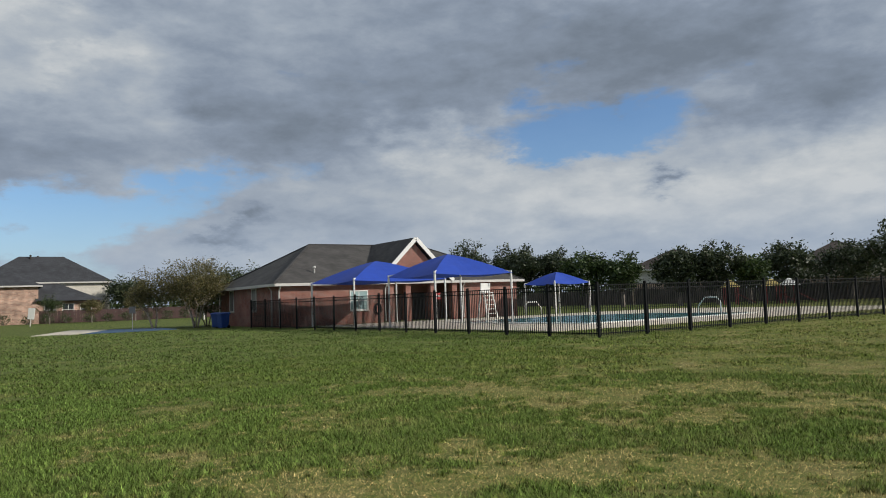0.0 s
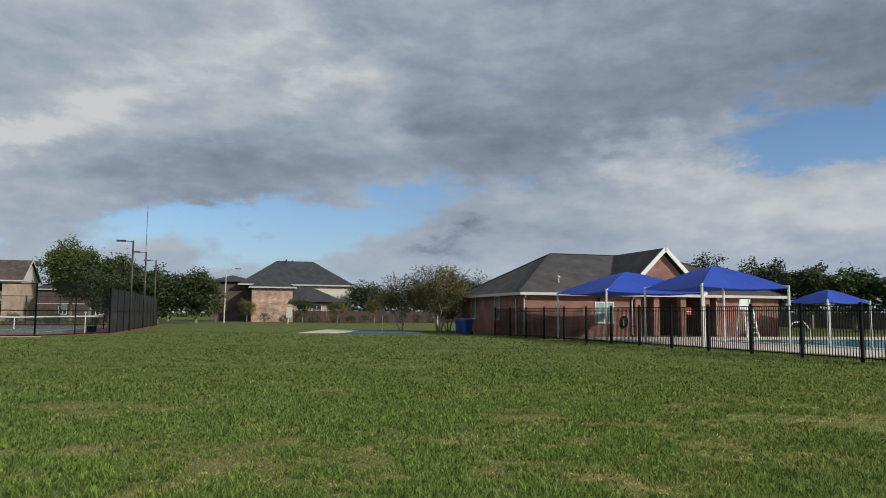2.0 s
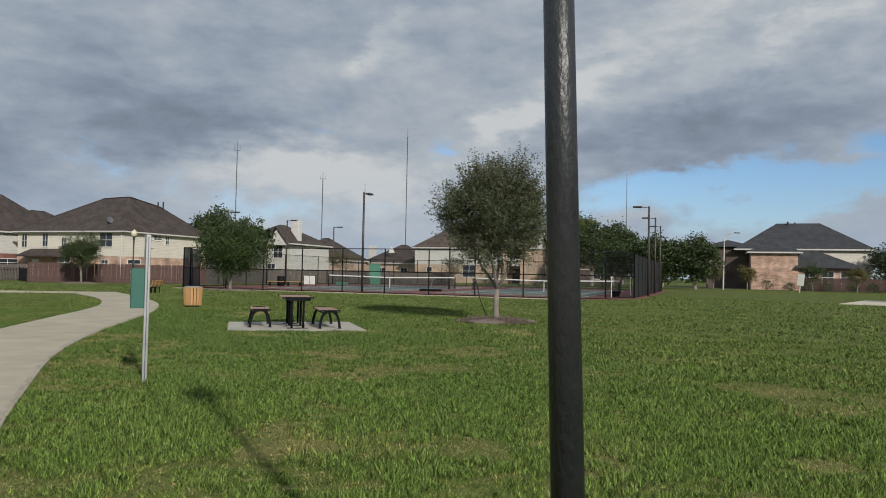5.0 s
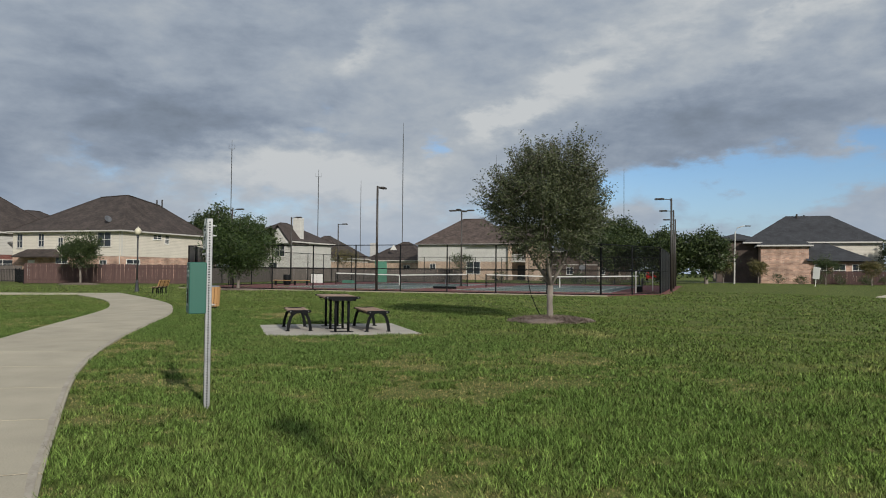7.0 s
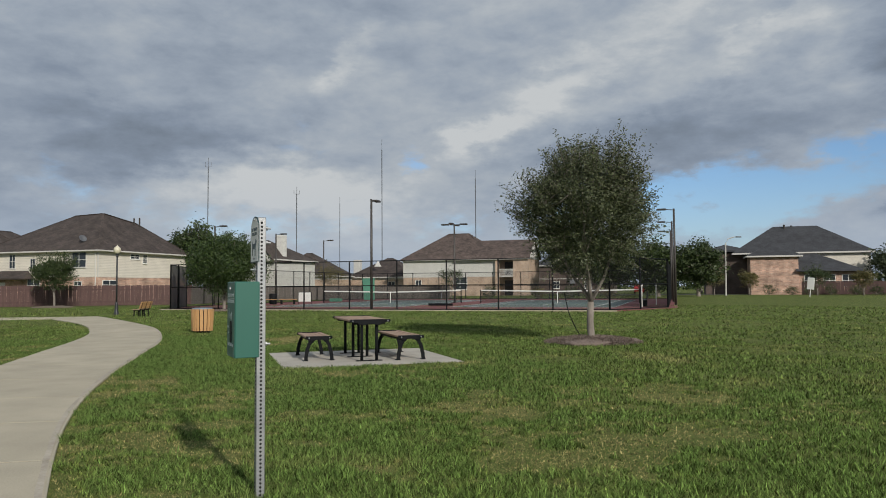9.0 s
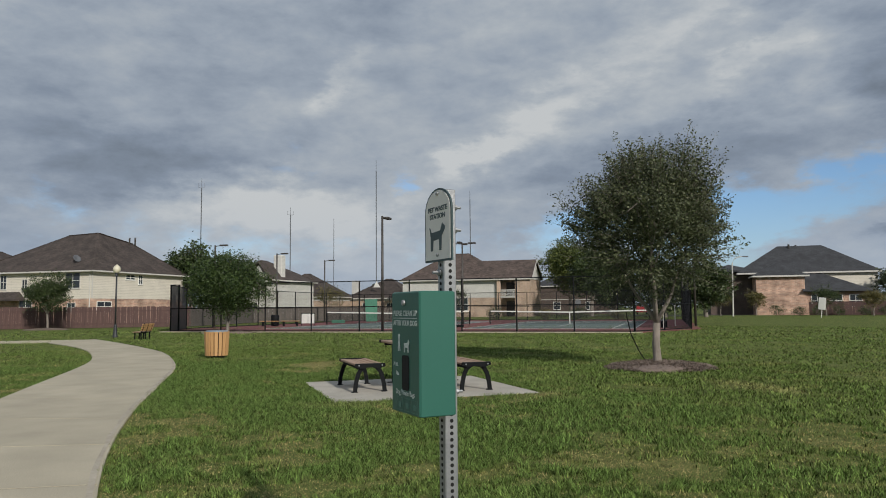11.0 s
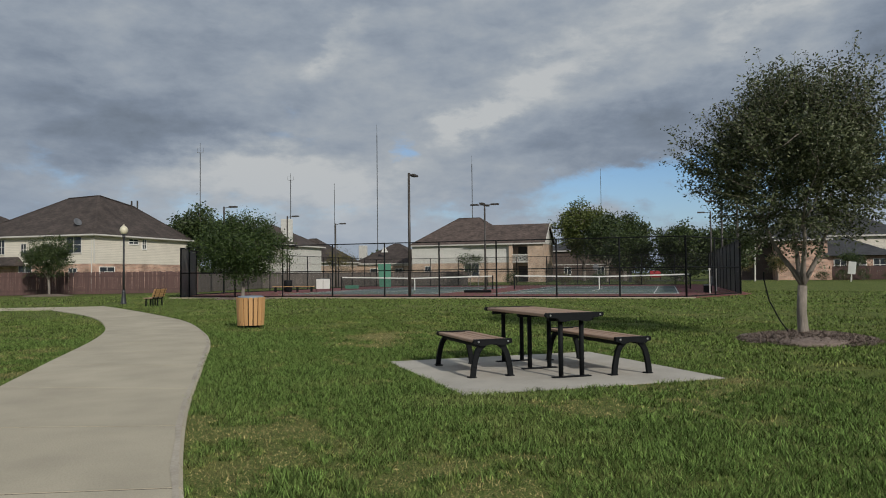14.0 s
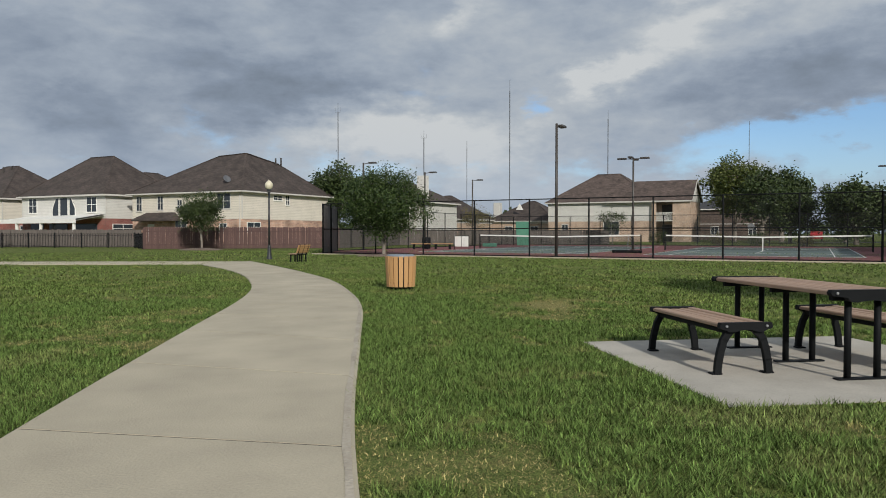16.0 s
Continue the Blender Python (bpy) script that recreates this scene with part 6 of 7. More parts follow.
for k in range(3):
    x = -0.08 + k * 0.068
    part("printed_frame", Shape().box(x, FRONT - 0.0006, 0.98, x + 0.055, FRONT, 0.9812).box(x, FRONT - 0.0006, 1.024, x + 0.055, FRONT, 1.0252).box(x, FRONT - 0.0006, 0.981, x + 0.0012, FRONT, 1.024).box(x + 0.0538, FRONT - 0.0006, 0.981, x + 0.055, FRONT, 1.024).box(x + 0.015, FRONT - 0.0006, 0.99, x + 0.04, FRONT, 1.008), material("faded_print", (0.10, 0.24, 0.20), rough=0.6, bump=0), body, "faded printed pictures as plain shapes")
slot = Shape().stack([[(0.0 + x * 0.032, y, 1.115 + z * 0.062) for x, z in ((-1, -0.85), (-0.75, -1), (0.75, -1), (1, -0.85), (1, 0.85), (0.75, 1), (-0.75, 1), (-1, 0.85))] for y in (FRONT + 0.0005, FRONT - 0.0008)])
part("bag_slot", slot, hole_mat, body, "black bag opening")
part("lock", Shape().lathe([(0.011, 0), (0.011, 0.006), (0.007, 0.009)], 14, pose(-0.01, FRONT, 1.365, 90, 0, 0)), GALV, body, "round steel lock")
arch = lambda w, z0, z1, n=14: [(-w, z0), (w, z0)] + [(w * math.cos(math.pi * k / n), z1 - w + w * math.sin(math.pi * k / n)) for k in range(n + 1)]
outline = lambda pts, ya, yb: Shape().stack([[(x, y, z) for x, z in pts] for y in (yb, ya)])
plate = part("sign_plate", outline(arch(0.108, 1.455, 1.79), -0.034, -0.028), INK, st, "dark green border of the arched sign")
plate.matrix_basis = Matrix.Translation((0, 0, 0.395)) @ Matrix.Diagonal((0.97, 1, 0.765, 1))
part("sign_face", outline(arch(0.099, 1.464, 1.781), -0.0352, -0.0335), WHITE, plate, "white arched sign face")
lettering("PET WASTE", 0.0, 1.685, 0.030, INK, plate, -0.0358, 0.0012)
lettering("STATION", 0.0, 1.652, 0.030, INK, plate, -0.0358, 0.0012)
part("printed_shape", outline([(-0.056, 1.505), (-0.038, 1.505), (-0.034, 1.552), (0.012, 1.556), (0.014, 1.505), (0.030, 1.505), (0.034, 1.57), (0.06, 1.60), (0.058, 1.612), (0.038, 1.628), (0.022, 1.594), (-0.048, 1.59), (-0.062, 1.615), (-0.066, 1.612), (-0.056, 1.57)], -0.0362, -0.0352), INK, plate, "plain dark printed block")
for z in (1.765, 1.485):
    part("bolt", Shape().lathe([(0.008, 0), (0.008, 0.004), (0.004, 0.006)], 10, pose(0, -0.0355, z, 90, 0, 0)), GALV, plate)


# ---- mulch rings ----
def mulch_ring(x, y, rx, ry, h, seed, chips):
    gen = np.random.default_rng(seed)
    root = thing("mulch_ring", pose(x, y, 0), "low mound of grey-brown shredded wood mulch", "mulch", "mulch rings")
    s = Shape()
    n = 30
    wob = [1 + 0.12 * math.sin(3 * k * 6.28 / n + seed) + gen.uniform(-0.05, 0.05) for k in range(n)]
    rings = [[(rx * q * wob[k] * math.cos(6.283 * k / n), ry * q * wob[k] * math.sin(6.283 * k / n), z) for k in range(n)] for q, z in ((1, -0.02), (0.9, h * 0.5), (0.6, h * 0.85), (0.25, h), (0.05, h))]
    s.stack(rings)
    part("mound", s, MULCH, root, smooth=True)
    a, q = gen.uniform(0, 6.283, chips), np.sqrt(gen.uniform(0, 1.05, chips))
    c = np.stack([rx * q * np.cos(a), ry * q * np.sin(a), h * np.clip(1.08 - q ** 2.4, 0.05, 1) + 0.008], axis=1)
    d = gen.normal(size=(chips, 3)) * np.array([1, 1, 0.35])
    d /= np.linalg.norm(d, axis=1)[:, None]
    w = np.cross(d, np.array([0, 0, 1.0]) + gen.normal(size=(chips, 3)) * 0.4)
    w /= np.linalg.norm(w, axis=1)[:, None]
    L, B = gen.uniform(0.02, 0.06, (chips, 1)), gen.uniform(0.005, 0.012, (chips, 1))
    v = np.stack([c - d * L - w * B, c + d * L - w * B, c + d * L * 0.8 + w * B, c - d * L * 0.9 + w * B], axis=1).reshape(-1, 3)
    ob = big("litter", v, np.arange(4 * chips).reshape(-1, 4), MULCH, root)
    ob["kind"] = "stuff"


mulch_ring(-28.25, 1.92, 1.13, 1.17, 0.13, 3, 9000)
mulch_ring(-72.4, -24.9, 1.3, 1.5, 0.12, 5, 1500)
mulch_ring(-58.2, -10.3, 1.3, 1.5, 0.10, 6, 1500)
tagged(part("irrigation_hose", Shape().tube([(-28.45, 1.72, 0.1), (-28.55, 1.60, 0.33), (-28.70, 1.48, 0.71), (-28.72, 1.40, 1.09), (-28.67, 1.36, 1.23)], 0.012, 6), BLACK), "thin black hose bent up beside the young oak", "hose")

# ---- radio masts on the skyline ----
for dx, dy, tz in ((-0.9753, -0.1363, 0.1736), (-0.9901, -0.022, 0.1388), (-0.9915, 0.0364, 0.1252), (-0.9745, 0.0931, 0.2042), (-0.9616, 0.2216, 0.1622), (-0.9114, 0.387, 0.1396)):
    k = 420 / math.hypot(dx, dy)
    h = 1.25 + tz * k
    mast = thing("radio_mast", pose(-18.8 + dx * k, -7.35 + dy * k, 0), "thin grey lattice radio mast far beyond the houses", "radio mast", "radio masts")
    thin = 0.16 if tz in (0.1252, 0.1396) else 0.24
    part("mast", Shape().tube([(0, 0, 0), (0, 0, h * 0.93)], thin, 4), STEEL, mast)
    part("antenna", Shape().tube([(0, 0, h * 0.92), (0, 0, h)], 0.10, 4), STEEL, mast)
    if tz in (0.1736, 0.1388):
        part("cross_arm", Shape().bar((0, -1.6, h * 0.93), (0, 1.6, h * 0.93), 0.2, 0.2).bar((0, -1.6, h * 0.93), (0, -1.6, h * 0.965), 0.16, 0.16).bar((0, 1.6, h * 0.93), (0, 1.6, h * 0.965), 0.16, 0.16), STEEL, mast)

# ---- things on and round the court ----
cb = thing("court_bench", pose(-73.8, -7.15, 0.03, 0, 0, UV), "low wooden bench inside the court fence", "bench", "court benches")
part("seat", plank(-0.8, -0.16, 0.38, 0.8, 0.16, 0.43), CANWOOD, cb)
for x in (-0.6, 0.6):
    part("leg", plank(x - 0.04, -0.13, 0, x + 0.04, 0.13, 0.38), BLACK, cb)
copy_thing(cb, pose(-73.8, -8.8, 0.03, 0, 0, UV))
bs = thing("court_bin", pose(-74.6, -8.4, 0.03, 0, 0, UV), "black litter bin inside the court fence", "litter bin")
part("body", Shape().lathe([(0.28, 0), (0.32, 0.05), (0.34, 0.85), (0.30, 0.9), (0.28, 0.86)], 16), BLACK, bs, smooth=True)
wbd = thing("white_screen_board", pose(-73.0, -5.75, 0.03, 0, 0, UV) @ Matrix.Diagonal((0.7, 0.7, 0.85, 1)), "pair of white panels hung on the net post", "panel")
for x in (-0.42, 0.42):
    part("panel", plank(x - 0.38, -0.03, 0.25, x + 0.38, 0.03, 1.15), WHITE, wbd)
part("frame", Shape().bar((-0.85, 0.05, 0), (-0.85, 0.05, 1.2), 0.05, 0.05).bar((0.85, 0.05, 0), (0.85, 0.05, 1.2), 0.05, 0.05).bar((-0.85, 0.05, 1.18), (0.85, 0.05, 1.18), 0.05, 0.05), BLACK, wbd)
gb = thing("practice_board", pose(-90.8, 0.85, 0.03, 0, 0, UV + 22), "tall leaning green tennis practice board", "practice board")
GREENB = material("green_board_paint", (0.085, 0.27, 0.18), (0.065, 0.21, 0.145), 0.7, scale=1, bump=0.05)
part("board", Shape().stack([[(-0.56, 0, 0.0), (0.6, 0, 0.0), (0.6, -0.5, 2.35), (-0.72, -0.5, 2.35)], [(-0.56, 0.08, 0.0), (0.6, 0.08, 0.0), (0.6, -0.42, 2.35), (-0.72, -0.42, 2.35)]][::-1]), GREENB, gb, "green painted board")
for x in (-0.45, 0.45):
    part("brace", Shape().bar((x, 0.12, 0), (x, -0.36, 2.1), 0.06, 0.06), GREENB, gb)
gr2 = thing("equipment_box", pose(-84.0, -2.9, 0.03, 0, 0, UV) @ Matrix.Diagonal((0.6, 0.6, 0.6, 1)), "low green box on the court", "box")
part("body", plank(-1.0, -0.4, 0, 1.0, 0.4, 0.5, 0.04), GREENB, gr2)
sq = thing("court_roller", COURT @ pose(15.8, 9.3, 0.03), "black court squeegee roller on the red surface", "court roller")
part("roller", Shape().tube([(-0.9, 0, 0.1), (0.9, 0, 0.1)], 0.09, 10), BLACK, sq)
part("handle", Shape().bar((0, 0, 0.1), (0.05, 0.3, 1.2), 0.03, 0.03), STEEL, sq)
bw = thing("player_bench", COURT @ pose(29.9, 9.0, 0.03, 0, 0, 90), "grey backed player bench beside the windscreen", "bench")
part("seat", plank(-0.8, -0.2, 0.4, 0.8, 0.2, 0.46), STEEL, bw)
part("backrest", plank(-0.8, -0.26, 0.5, 0.8, -0.22, 0.95), STEEL, bw)
for x in (-0.65, 0.65):
    part("leg", plank(x - 0.04, -0.2, 0, x + 0.04, 0.2, 0.4), BLACK, bw)
for sx, d in ((29.9, 6.6), (30.6, 12.5)):
    wp = thing("drinking_post", COURT @ pose(sx, d, 0.03), "thin white post with a small cap beside the court", "post", "white court posts")
    part("shaft", Shape().tube([(0, 0, 0), (0, 0, 1.35)], 0.03, 8), WHITE, wp)
    part("cap", plank(-0.06, -0.06, 1.33, 0.06, 0.06, 1.4), WHITE, wp)
for k, (sx, d, h, r0) in enumerate(((12.0, 39.0, 1.6, 0.9), (17.5, 39.2, 1.3, 0.8), (21.0, 39.5, 1.4, 1.0), (25.0, 39.4, 1.0, 0.8))):
    p = COURT @ Vector((sx, d, 0))
    shrub(p.x, p.y, r0, h, LEAF_AUTUMN if k % 2 else LEAF_DARK, "untidy shrub behind the tennis court fence", 300 + k, 1500, 0.12)

# ---- signs, pole, bins and slab across the lawn ----
sg = thing("notice_board", pose(-83.45, 48.7, 0, 0, 6, 40), "white notice panel on a leaning post in the lawn", "sign")
part("post", Shape().tube([(0, 0, -0.05), (0, 0, 1.6)], 0.04, 8), WHITE, sg)
part("panel", plank(-0.36, -0.08, 0.85, 0.36, -0.03, 2.15, 0.02), WHITE, sg, "plain white panel")
ss = thing("small_sign", pose(-47.9, 35.2, 0, 0, 0, 40), "small grey sign plate on a thin post", "sign")
part("post", Shape().tube([(0, 0, -0.05), (0, 0, 1.75)], 0.025, 8), GALV, ss)
part("plate", plank(-0.22, -0.04, 1.25, 0.22, -0.02, 1.75, 0.006), STEEL, ss, "grey back of the sign plate")
sl = thing("street_lamp", pose(-98.5, 47.7, 0, 0, 2, 0) @ Matrix.Diagonal((1.2, 1.2, 1.25, 1)), "slim grey street lamp with curved arm", "street lamp", "street lamps")
part("pole", Shape().tube([(0, 0, 0), (0, 0, 5.4), (0.1, 0.2, 5.9), (0.35, 0.7, 6.1), (0.5, 1.0, 6.12)], [0.09, 0.06, 0.05, 0.045, 0.04], 8), OFFWHITE, sl)
part("lamp_head", plank(0.36, 0.9, 6.06, 0.66, 1.5, 6.18, 0.03), STEEL, sl)
copy_thing(sl, pose(-72.4, 64.2, 0, 0, 0, 20))


def wheelie_bin(m, lid, label):
    root = thing("wheelie_bin", m, label, "wheelie bin", "bins beside the pool house")
    part("body", Shape().stack([[(-a, -b, z), (a, -b, z), (a, b, z), (-a, b, z)] for a, b, z in ((0.22, 0.26, 0.06), (0.27, 0.33, 0.95), (0.30, 0.37, 0.96), (0.30, 0.37, 1.0))]), BINBLUE, root)
    part("lid", Shape().stack([[(-0.31, -0.38, 1.0), (0.31, -0.38, 1.0), (0.31, 0.4, 1.0), (-0.31, 0.4, 1.0)], [(-0.31, -0.38, 1.04), (0.31, -0.38, 1.04), (0.31, 0.4, 1.06), (-0.31, 0.4, 1.06)], [(-0.24, -0.28, 1.1), (0.24, -0.28, 1.1), (0.24, 0.3, 1.12), (-0.24, 0.3, 1.12)]]), lid, root)
    for x in (-0.24, 0.24):
        part("wheel", Shape().tube([(x - 0.03, 0.28, 0.1), (x + 0.03, 0.28, 0.1)], 0.1, 12), BLACK, root)
    part("handle", Shape().tube([(-0.2, 0.44, 0.98), (0.2, 0.44, 0.98)], 0.018, 6), BLACK, root)


for k, lid in enumerate((BINBLUE, BINGREEN, BINBLUE, BINBLUE)):
    p = Vector((-40.2, 36.6, 0)) + U * (0.75 * k - 0.4) + V * (0.25 * (k % 2))
    wheelie_bin(pose(p.x, p.y, 0, 0, 0, UV - 70 + 10 * k), lid, "dark blue wheelie bin with green lid beside the pool house" if k == 1 else "dark blue wheelie bin beside the pool house")
BLUEPAD = material("blue_sport_surface", (0.03, 0.09, 0.19), (0.04, 0.07, 0.11), 0.8, scale=1, bump=0.1)
tagged(part("sandy_slab", quad_slab([(-48.0, 27.6), (-45.8, 29.4), (-52.5, 36.4), (-56.5, 36.0)], -0.03, 0.035), DECK), "pale sandy concrete slab in the lawn", "concrete slab", kind="structure")
tagged(part("blue_court_slab", quad_slab([(-45.7, 29.7), (-43.6, 35.6), (-48.5, 38.0), (-52.0, 36.4)], -0.03, 0.045), BLUEPAD), "blue painted play surface with dark edge", "play surface", kind="structure")

# ---- pool furniture ----
lg = thing("lifeguard_chair", pose(-24.0, 46.3, 0.04, 0, 0, UV), "white lifeguard chair with ladder steps", "lifeguard chair")
for x in (-0.45, 0.45):
    part("upright", Shape().bar((x, -0.5, 0), (x * 0.8, -0.1, 1.8), 0.09, 0.07).bar((x, 0.6, 0), (x * 0.8, 0.2, 2.5), 0.09, 0.07), WHITE, lg)
for k in range(5):
    part("step", plank(-0.42, -0.55 + k * 0.09, 0.3 + k * 0.32, 0.42, -0.35 + k * 0.09, 0.36 + k * 0.32), WHITE, lg)
part("seat", plank(-0.4, -0.15, 1.78, 0.4, 0.35, 1.84), WHITE, lg)
part("backrest", plank(-0.4, 0.24, 1.85, 0.4, 0.3, 2.5), WHITE, lg)
for x, y, k in ((-22.3, 50.6, 0), (-9.0, 46.5, 1)):
    hr_ = thing("pool_handrail", pose(x, y, 0.1, 0, 0, UV + 90 * k), "bent chrome pool entry handrail", "handrail", "pool handrails")
    part("rail", Shape().tube([(-0.8, 0, 0), (-0.8, 0, 0.7), (-0.55, 0, 0.95), (0.3, 0, 0.95), (0.75, 0, 0.5), (0.8, 0, 0.0)], 0.045, 8), WHITE, hr_)
shed = thing("pool_shed", at_uv(-26.5, 52.5), "cream storage shed beyond the pool", "shed")
part("wall", wall_box(2.4, 2.0, 0, 2.1), CREAM, shed)
part("roof", plank(-0.15, -0.15, 2.1, 2.55, 2.15, 2.25), POOLSHINGLE, shed)
hx = thing("wall_extinguisher", PH @ pose(7.2, -0.02, 1.0), "black oval life ring hung on the brick wall", "life ring")
part("ring", Shape().tube([(0.22 * math.cos(a), -0.06, 0.36 * math.sin(a)) for a in (k * 6.2832 / 16 for k in range(17))], 0.06, 8, False), BLACK, hx)
rs = thing("red_notice", PH @ pose(12.05, -0.26, 1.5), "red and white notice on a brick column", "notice")
part("plate", plank(-0.28, -0.03, 0, 0.28, 0, 0.5, 0.01), material("red_sign_paint", (0.5, 0.03, 0.03), rough=0.5, bump=0), rs)
part("band", plank(-0.2, -0.034, 0.18, 0.2, -0.03, 0.3, 0.002), WHITE, rs)

# ---- houses and playground behind the pool ----
for x, y, w, label, high in ((-25.5, 90.0, 10, "pale two-storey house behind the trees", PALE), (-7.0, 92.0, 9, "cream house behind the trees", CREAM), (2.5, 96.0, 11, "cream house with brown roof behind the trees", CREAM), (14.0, 92.0, 10, "tan house behind the trees", TANBRICK)):
    h = two_storey("house", pose(x, y, 0, 0, 0, 5), w, 9, 4.3, 2.6, TANBRICK, high, BROWNSHINGLE, 0.5, label)
    add_window(h, "front", w * 0.35, 2.9, 1.1, 1.0)
PLAYY = material("yellow_play_roof", (0.55, 0.42, 0.14), rough=0.6, bump=0)
PLAYR = material("red_play_plastic", (0.28, 0.05, 0.05), rough=0.5, bump=0)
for x, y, mat_ in ((-11.8, 75.0, PLAYY), (-8.2, 75.5, PLAYY), (-6.6, 75.0, WHITE)):
    pt = thing("play_tower", pose(x, y, 0, 0, 0, 20), "small playground tower with pitched roof", "play tower", "playground towers")
    for a in (-0.55, 0.55):
        for b in (-0.55, 0.55):
            part("post", Shape().tube([(a, b, 0), (a, b, 1.7)], 0.06, 8), PLAYR, pt)
    part("deck", plank(-0.6, -0.6, 1.0, 0.6, 0.6, 1.08), BRONZE, pt)
    part("roof", Shape().stack([[(-0.8, -0.8, 1.7), (0.8, -0.8, 1.7), (0.8, 0.8, 1.7), (-0.8, 0.8, 1.7)], [(-0.1, -0.1, 2.35), (0.1, -0.1, 2.35), (0.1, 0.1, 2.35), (-0.1, 0.1, 2.35)]]), mat_, pt)
    part("slide", Shape().bar((0.6, 0, 1.05), (2.3, 0, 0.1), 0.5, 0.06), PLAYR, pt)

# ---- parked cars on the far road ----
tagged(part("road", quad_slab([(-118, 34), (-100, 70), (-104, 73), (-122, 36)], -0.03, 0.03), material("asphalt", (0.06, 0.06, 0.062), rough=0.9, scale=1, grain=40)), "grey asphalt street beyond the lawn", "road", kind="structure")


def car(m, paint, label):
    root = thing("car", m, label, "car", "parked cars")
    prof = [(-2.1, 0.35), (2.1, 0.35), (2.15, 0.75), (1.25, 0.92), (0.65, 1.42), (-0.9, 1.45), (-1.6, 1.0), (-2.15, 0.95)]
    part("body", Shape().stack([[(x * k, y, z) for x, z in prof] for y, k in ((0.85, 0.97), (0.8, 1.0), (-0.8, 1.0), (-0.85, 0.97))]), paint, root)
    part("window_band", Shape().stack([[(x, y, z) for x, z in ((1.0, 0.98), (0.58, 1.36), (-0.85, 1.38), (-1.4, 1.0))] for y in (0.87, -0.87)]), GLASS, root, "dark side windows")
    for x in (-1.35, 1.35):
        for y in (-0.78, 0.78):
            w = part("wheel", Shape().tube([(x, y - 0.1, 0.32), (x, y + 0.1, 0.32)], 0.32, 14), BLACK, root)
            part("rim", Shape().tube([(x, y - 0.105, 0.32), (x, y + 0.105, 0.32)], 0.19, 10), GALV, w)


car(pose(-131.0, 50.8, 0.03, 0, 0, 153), material("red_car_paint", (0.35, 0.02, 0.02), rough=0.25, bump=0), "red parked car on the far street")
rs = thing("road_sign", pose(-99.5, 27.2, 0, 0, 0, 84), "pale back of an eight-sided road sign on a thin post", "road sign")
part("post", Shape().tube([(0, 0, -0.05), (0, 0, 2.3)], 0.04, 8), STEEL, rs)
part("plate", Shape().stack([[(0.4 * math.cos(0.3927 + k * 0.7854), y, 1.95 + 0.4 * math.sin(0.3927 + k * 0.7854)) for k in range(8)] for y in (-0.045, -0.055)]), STEEL, rs, "plain pale eight-sided plate")


# ---- grass ----
def inside(px, py, poly):
    """Which points lie in a polygon."""
    hit = np.zeros(len(px), bool)
    for (x0, y0), (x1, y1) in zip(poly, np.roll(poly, -1, axis=0)):
        cross = (y0 > py) != (y1 > py)
        hit ^= cross & (px < (x1 - x0) * (py - y0) / (y1 - y0 + 1e-12) + x0)
    return hit


def value_noise(gen_seed, px, py, scale):
    g = np.random.default_rng(gen_seed).random((64, 64))
    x, y = px * scale + 1000, py * scale + 1000
    i, j = np.floor(x).astype(int), np.floor(y).astype(int)
    fx, fy = x - i, y - j
    fx, fy = fx * fx * (3 - 2 * fx), fy * fy * (3 - 2 * fy)
    a = lambda k, l: g[(i + k) % 64, (j + l) % 64]
    return (a(0, 0) * (1 - fx) + a(1, 0) * fx) * (1 - fy) + (a(0, 1) * (1 - fx) + a(1, 1) * fx) * fy


path_poly = np.array([(p.x, p.y) for p in left_line] + [(p.x, p.y) for p in reversed(right_line)])
pad_poly = np.array([(PADM @ Vector((a * 1.58, b * 1.63, 0))).xy for a, b in ((-1, -1), (1, -1), (1, 1), (-1, 1))])
LINE_WALK = np.array([(0.8, 7.0), (-4.4, 5.8), (-8.2, 1.6), (-13.0, -3.2), (-18.8, -6.5), (-27.0, -9.0)])


def walk_distance(px, py):
    best = np.full(len(px), 1e9)
    for (x0, y0), (x1, y1) in zip(LINE_WALK, LINE_WALK[1:]):
        dx, dy = x1 - x0, y1 - y0
        t = np.clip(((px - x0) * dx + (py - y0) * dy) / (dx * dx + dy * dy), 0, 1)
        best = np.minimum(best, np.hypot(px - x0 - t * dx, py - y0 - t * dy))
    return best


def lushness_at(px, py):
    """0 on thin dry turf, 1 in thick green clumps."""
    f = 0.32 * value_noise(5, px, py, 0.7) + 0.26 * value_noise(6, px, py, 1.9) + 0.22 * value_noise(8, px, py, 5.0) + 0.20 * value_noise(10, px, py, 11.0) + 0.06 * np.clip((-4 - px) / 9, 0, 1)
    k = np.clip((f - 0.405) / 0.13, 0, 1)
    return k * k * (3 - 2 * k)


def blades(name, v, lush, label):
    """One mesh of single-triangle blades, each knowing how lush its place is."""
    ob = big(name, v, np.arange(len(v)).reshape(-1, 3), BLADES)
    ob.data.attributes.new("lush", "FLOAT", "POINT").data.foreach_set("value", np.repeat(lush, 3).astype(np.float32))
    return tagged(ob, label, "grass", kind="stuff")


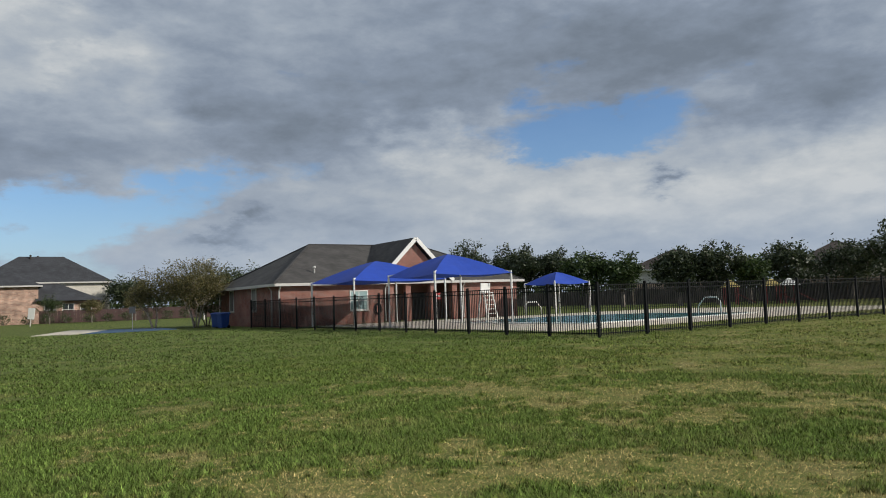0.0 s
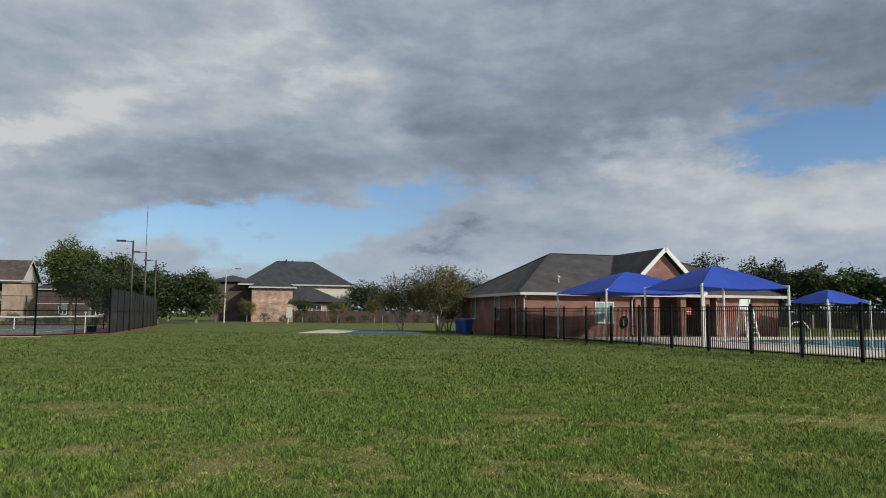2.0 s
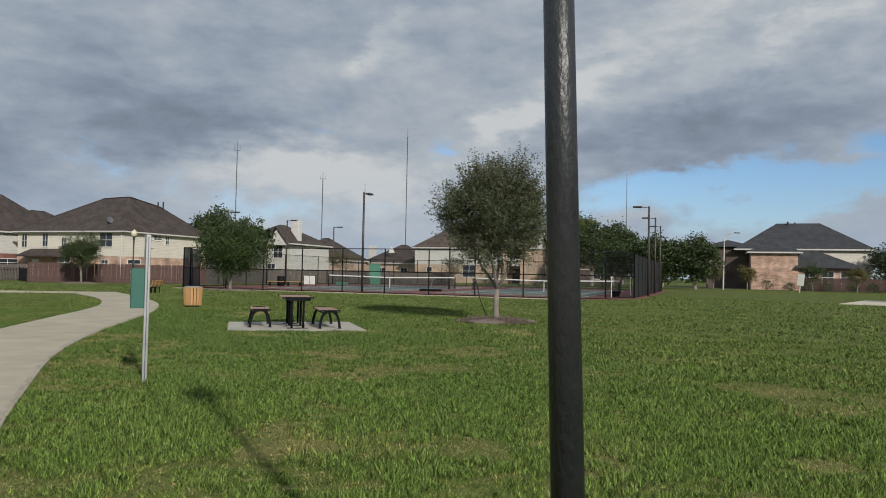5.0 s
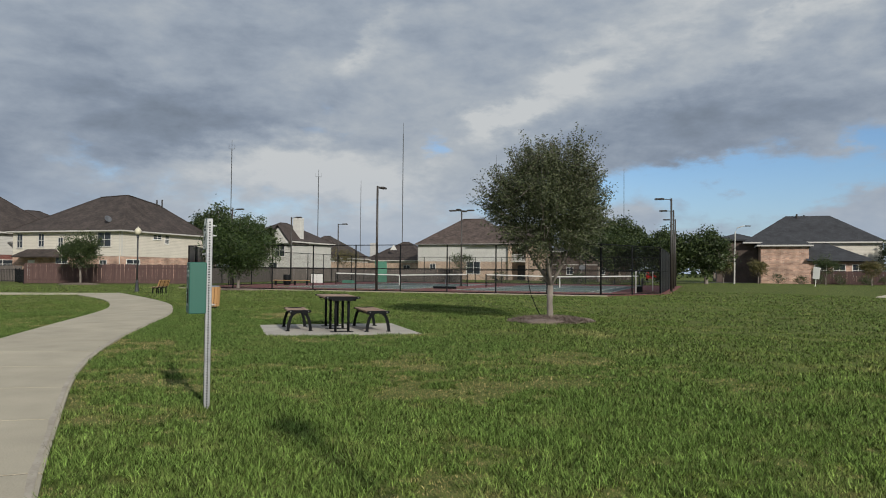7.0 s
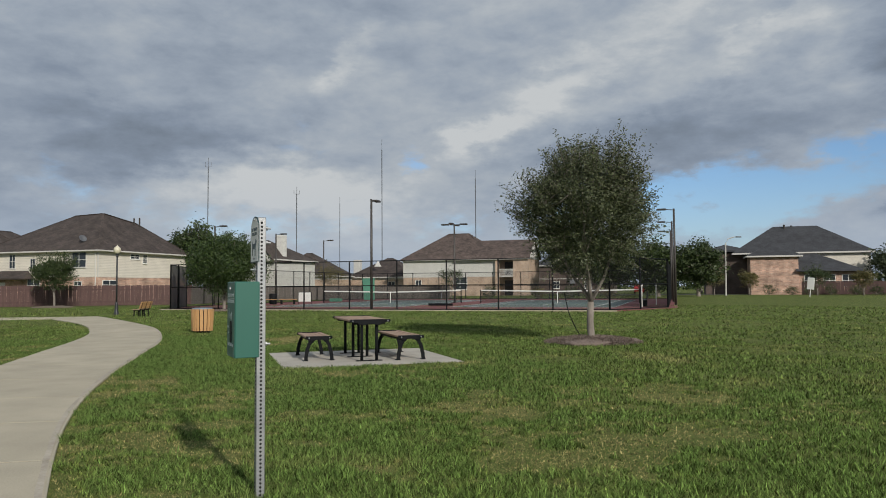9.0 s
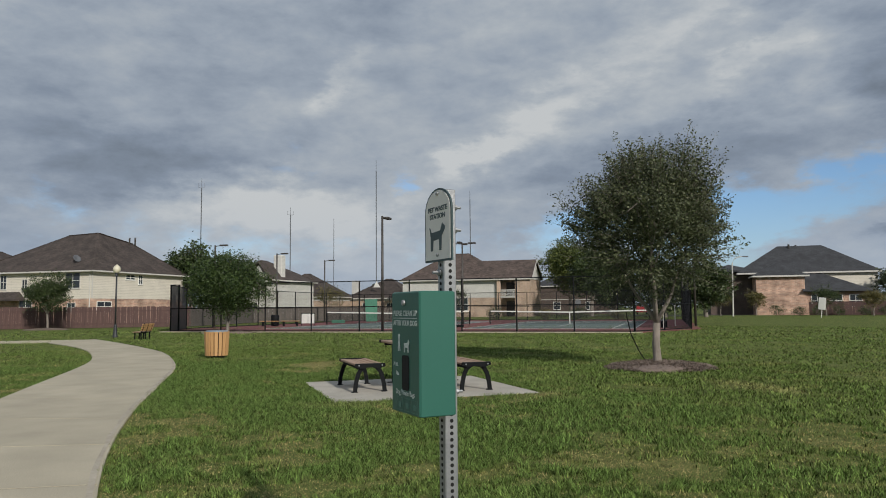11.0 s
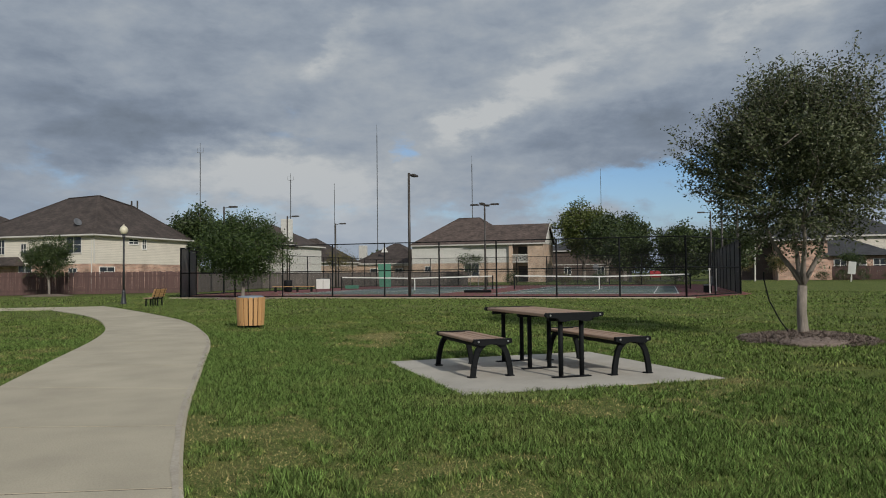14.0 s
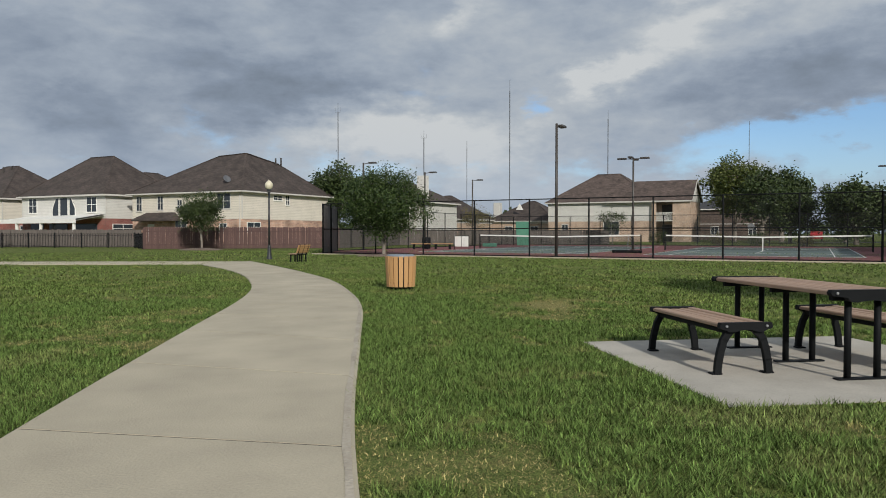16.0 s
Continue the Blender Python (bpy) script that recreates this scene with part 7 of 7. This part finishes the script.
def sow(gen, near, far, density, h0, h1, width, name):
    x0, x1, y0, y1 = -27 - far, min(0.8 + far, 16.0), -9.6 - far, 7.0 + far
    n = int((x1 - x0) * (y1 - y0) * density)
    px, py = gen.uniform(x0, x1, n), gen.uniform(y0, y1, n)
    d = walk_distance(px, py)
    keep = (d >= near) & (d < far) & ~((px > -4.8) & (py < 2.4)) & (px < 1.6 + 0.05 * py)
    keep &= ~((px > -13) & (py < -0.45 + 0.395 * px + (px + 2) * 0.15 - 1.2))
    keep &= py > -9.6 - 0.55 * (-27 - px).clip(0) - 9
    px, py = px[keep], py[keep]
    lush = lushness_at(px, py)
    keep = gen.random(len(px)) < 0.75 + 0.25 * lush
    keep &= ~inside(px, py, path_poly) & ~inside(px, py, pad_poly) & (np.hypot((px + 28.25) / 1.08, (py - 1.92) / 1.12) > 1)
    px, py, lush = px[keep], py[keep], lush[keep]
    n = len(px)
    h = gen.uniform(h0, h1, n) * (0.45 + 0.75 * lush) * (0.5 + 0.9 * value_noise(15, px, py, 6.0))
    a, lean = gen.uniform(0, 6.283, n), gen.uniform(0.4, 1.7, n) * h
    thatch = (lush < 0.3) & (gen.random(n) < 0.65)         # dead stalks lie flat where the turf is thin
    lean = np.where(thatch, gen.uniform(0.9, 1.5, n) * h1 * 0.75, lean)
    h = np.where(thatch, gen.uniform(0.003, 0.011, n), h)
    b = a + gen.uniform(1.0, 2.1, n)
    w = width * gen.uniform(0.6, 1.3, n)
    wx, wy = np.cos(b) * w * 0.5, np.sin(b) * w * 0.5
    base, tip = np.stack([px, py, np.full(n, -0.004)], 1), np.stack([px + np.cos(a) * lean, py + np.sin(a) * lean, h], 1)
    off = np.stack([wx, wy, np.zeros(n)], 1)
    v = np.stack([base - off, base + off, tip], 1).reshape(-1, 3)
    # farther bands get middling lushness, which paints them paler like sunlit lawn
    return blades(name, v, lush if near < 7 else 0.3 + 0.45 * lush, "short mown grass blades, green with straw-coloured ones")


gen = np.random.default_rng(77)
sow(gen, 0.0, 3.4, 4000, 0.022, 0.050, 0.0074, "grass")
sow(gen, 3.4, 7.0, 1900, 0.024, 0.052, 0.0105, "grass")
sow(gen, 7.0, 14.0, 600, 0.026, 0.050, 0.0175, "grass")
sow(gen, 14.0, 26.0, 140, 0.028, 0.050, 0.030, "grass")
sow(gen, 26.0, 44.0, 32, 0.032, 0.056, 0.060, "grass")
# coarse tufts of broader blades
n = 1300
px, py = gen.uniform(-30, 1, n), gen.uniform(-12, 12, n)
d = walk_distance(px, py)
ok = (d < 9) & ~inside(px, py, path_poly) & ~inside(px, py, pad_poly) & (lushness_at(px, py) > 0.4) & ~((px > -13) & (py < 0.55 * px - 1.5))
px, py = np.repeat(px[ok], 26), np.repeat(py[ok], 26)
n = len(px)
px, py = px + gen.normal(0, 0.10, n), py + gen.normal(0, 0.10, n)
ok = ~inside(px, py, path_poly) & ~inside(px, py, pad_poly)
px, py = px[ok], py[ok]
n = len(px)
h, a = gen.uniform(0.045, 0.095, n), gen.uniform(0, 6.283, n)
lean, w = h * gen.uniform(0.2, 1.2, n), gen.uniform(0.006, 0.011, n)
off = np.stack([-np.sin(a) * w * 0.5, np.cos(a) * w * 0.5, np.zeros(n)], 1)
base = np.stack([px, py, np.full(n, -0.004)], 1)
tip = base + np.stack([np.cos(a) * lean, np.sin(a) * lean, h], 1)
v = np.stack([base - off, base + off, tip], 1).reshape(-1, 3)
blades("grass_tufts", v, np.full(n, 0.9), "coarse taller tufts of green grass in the lawn")
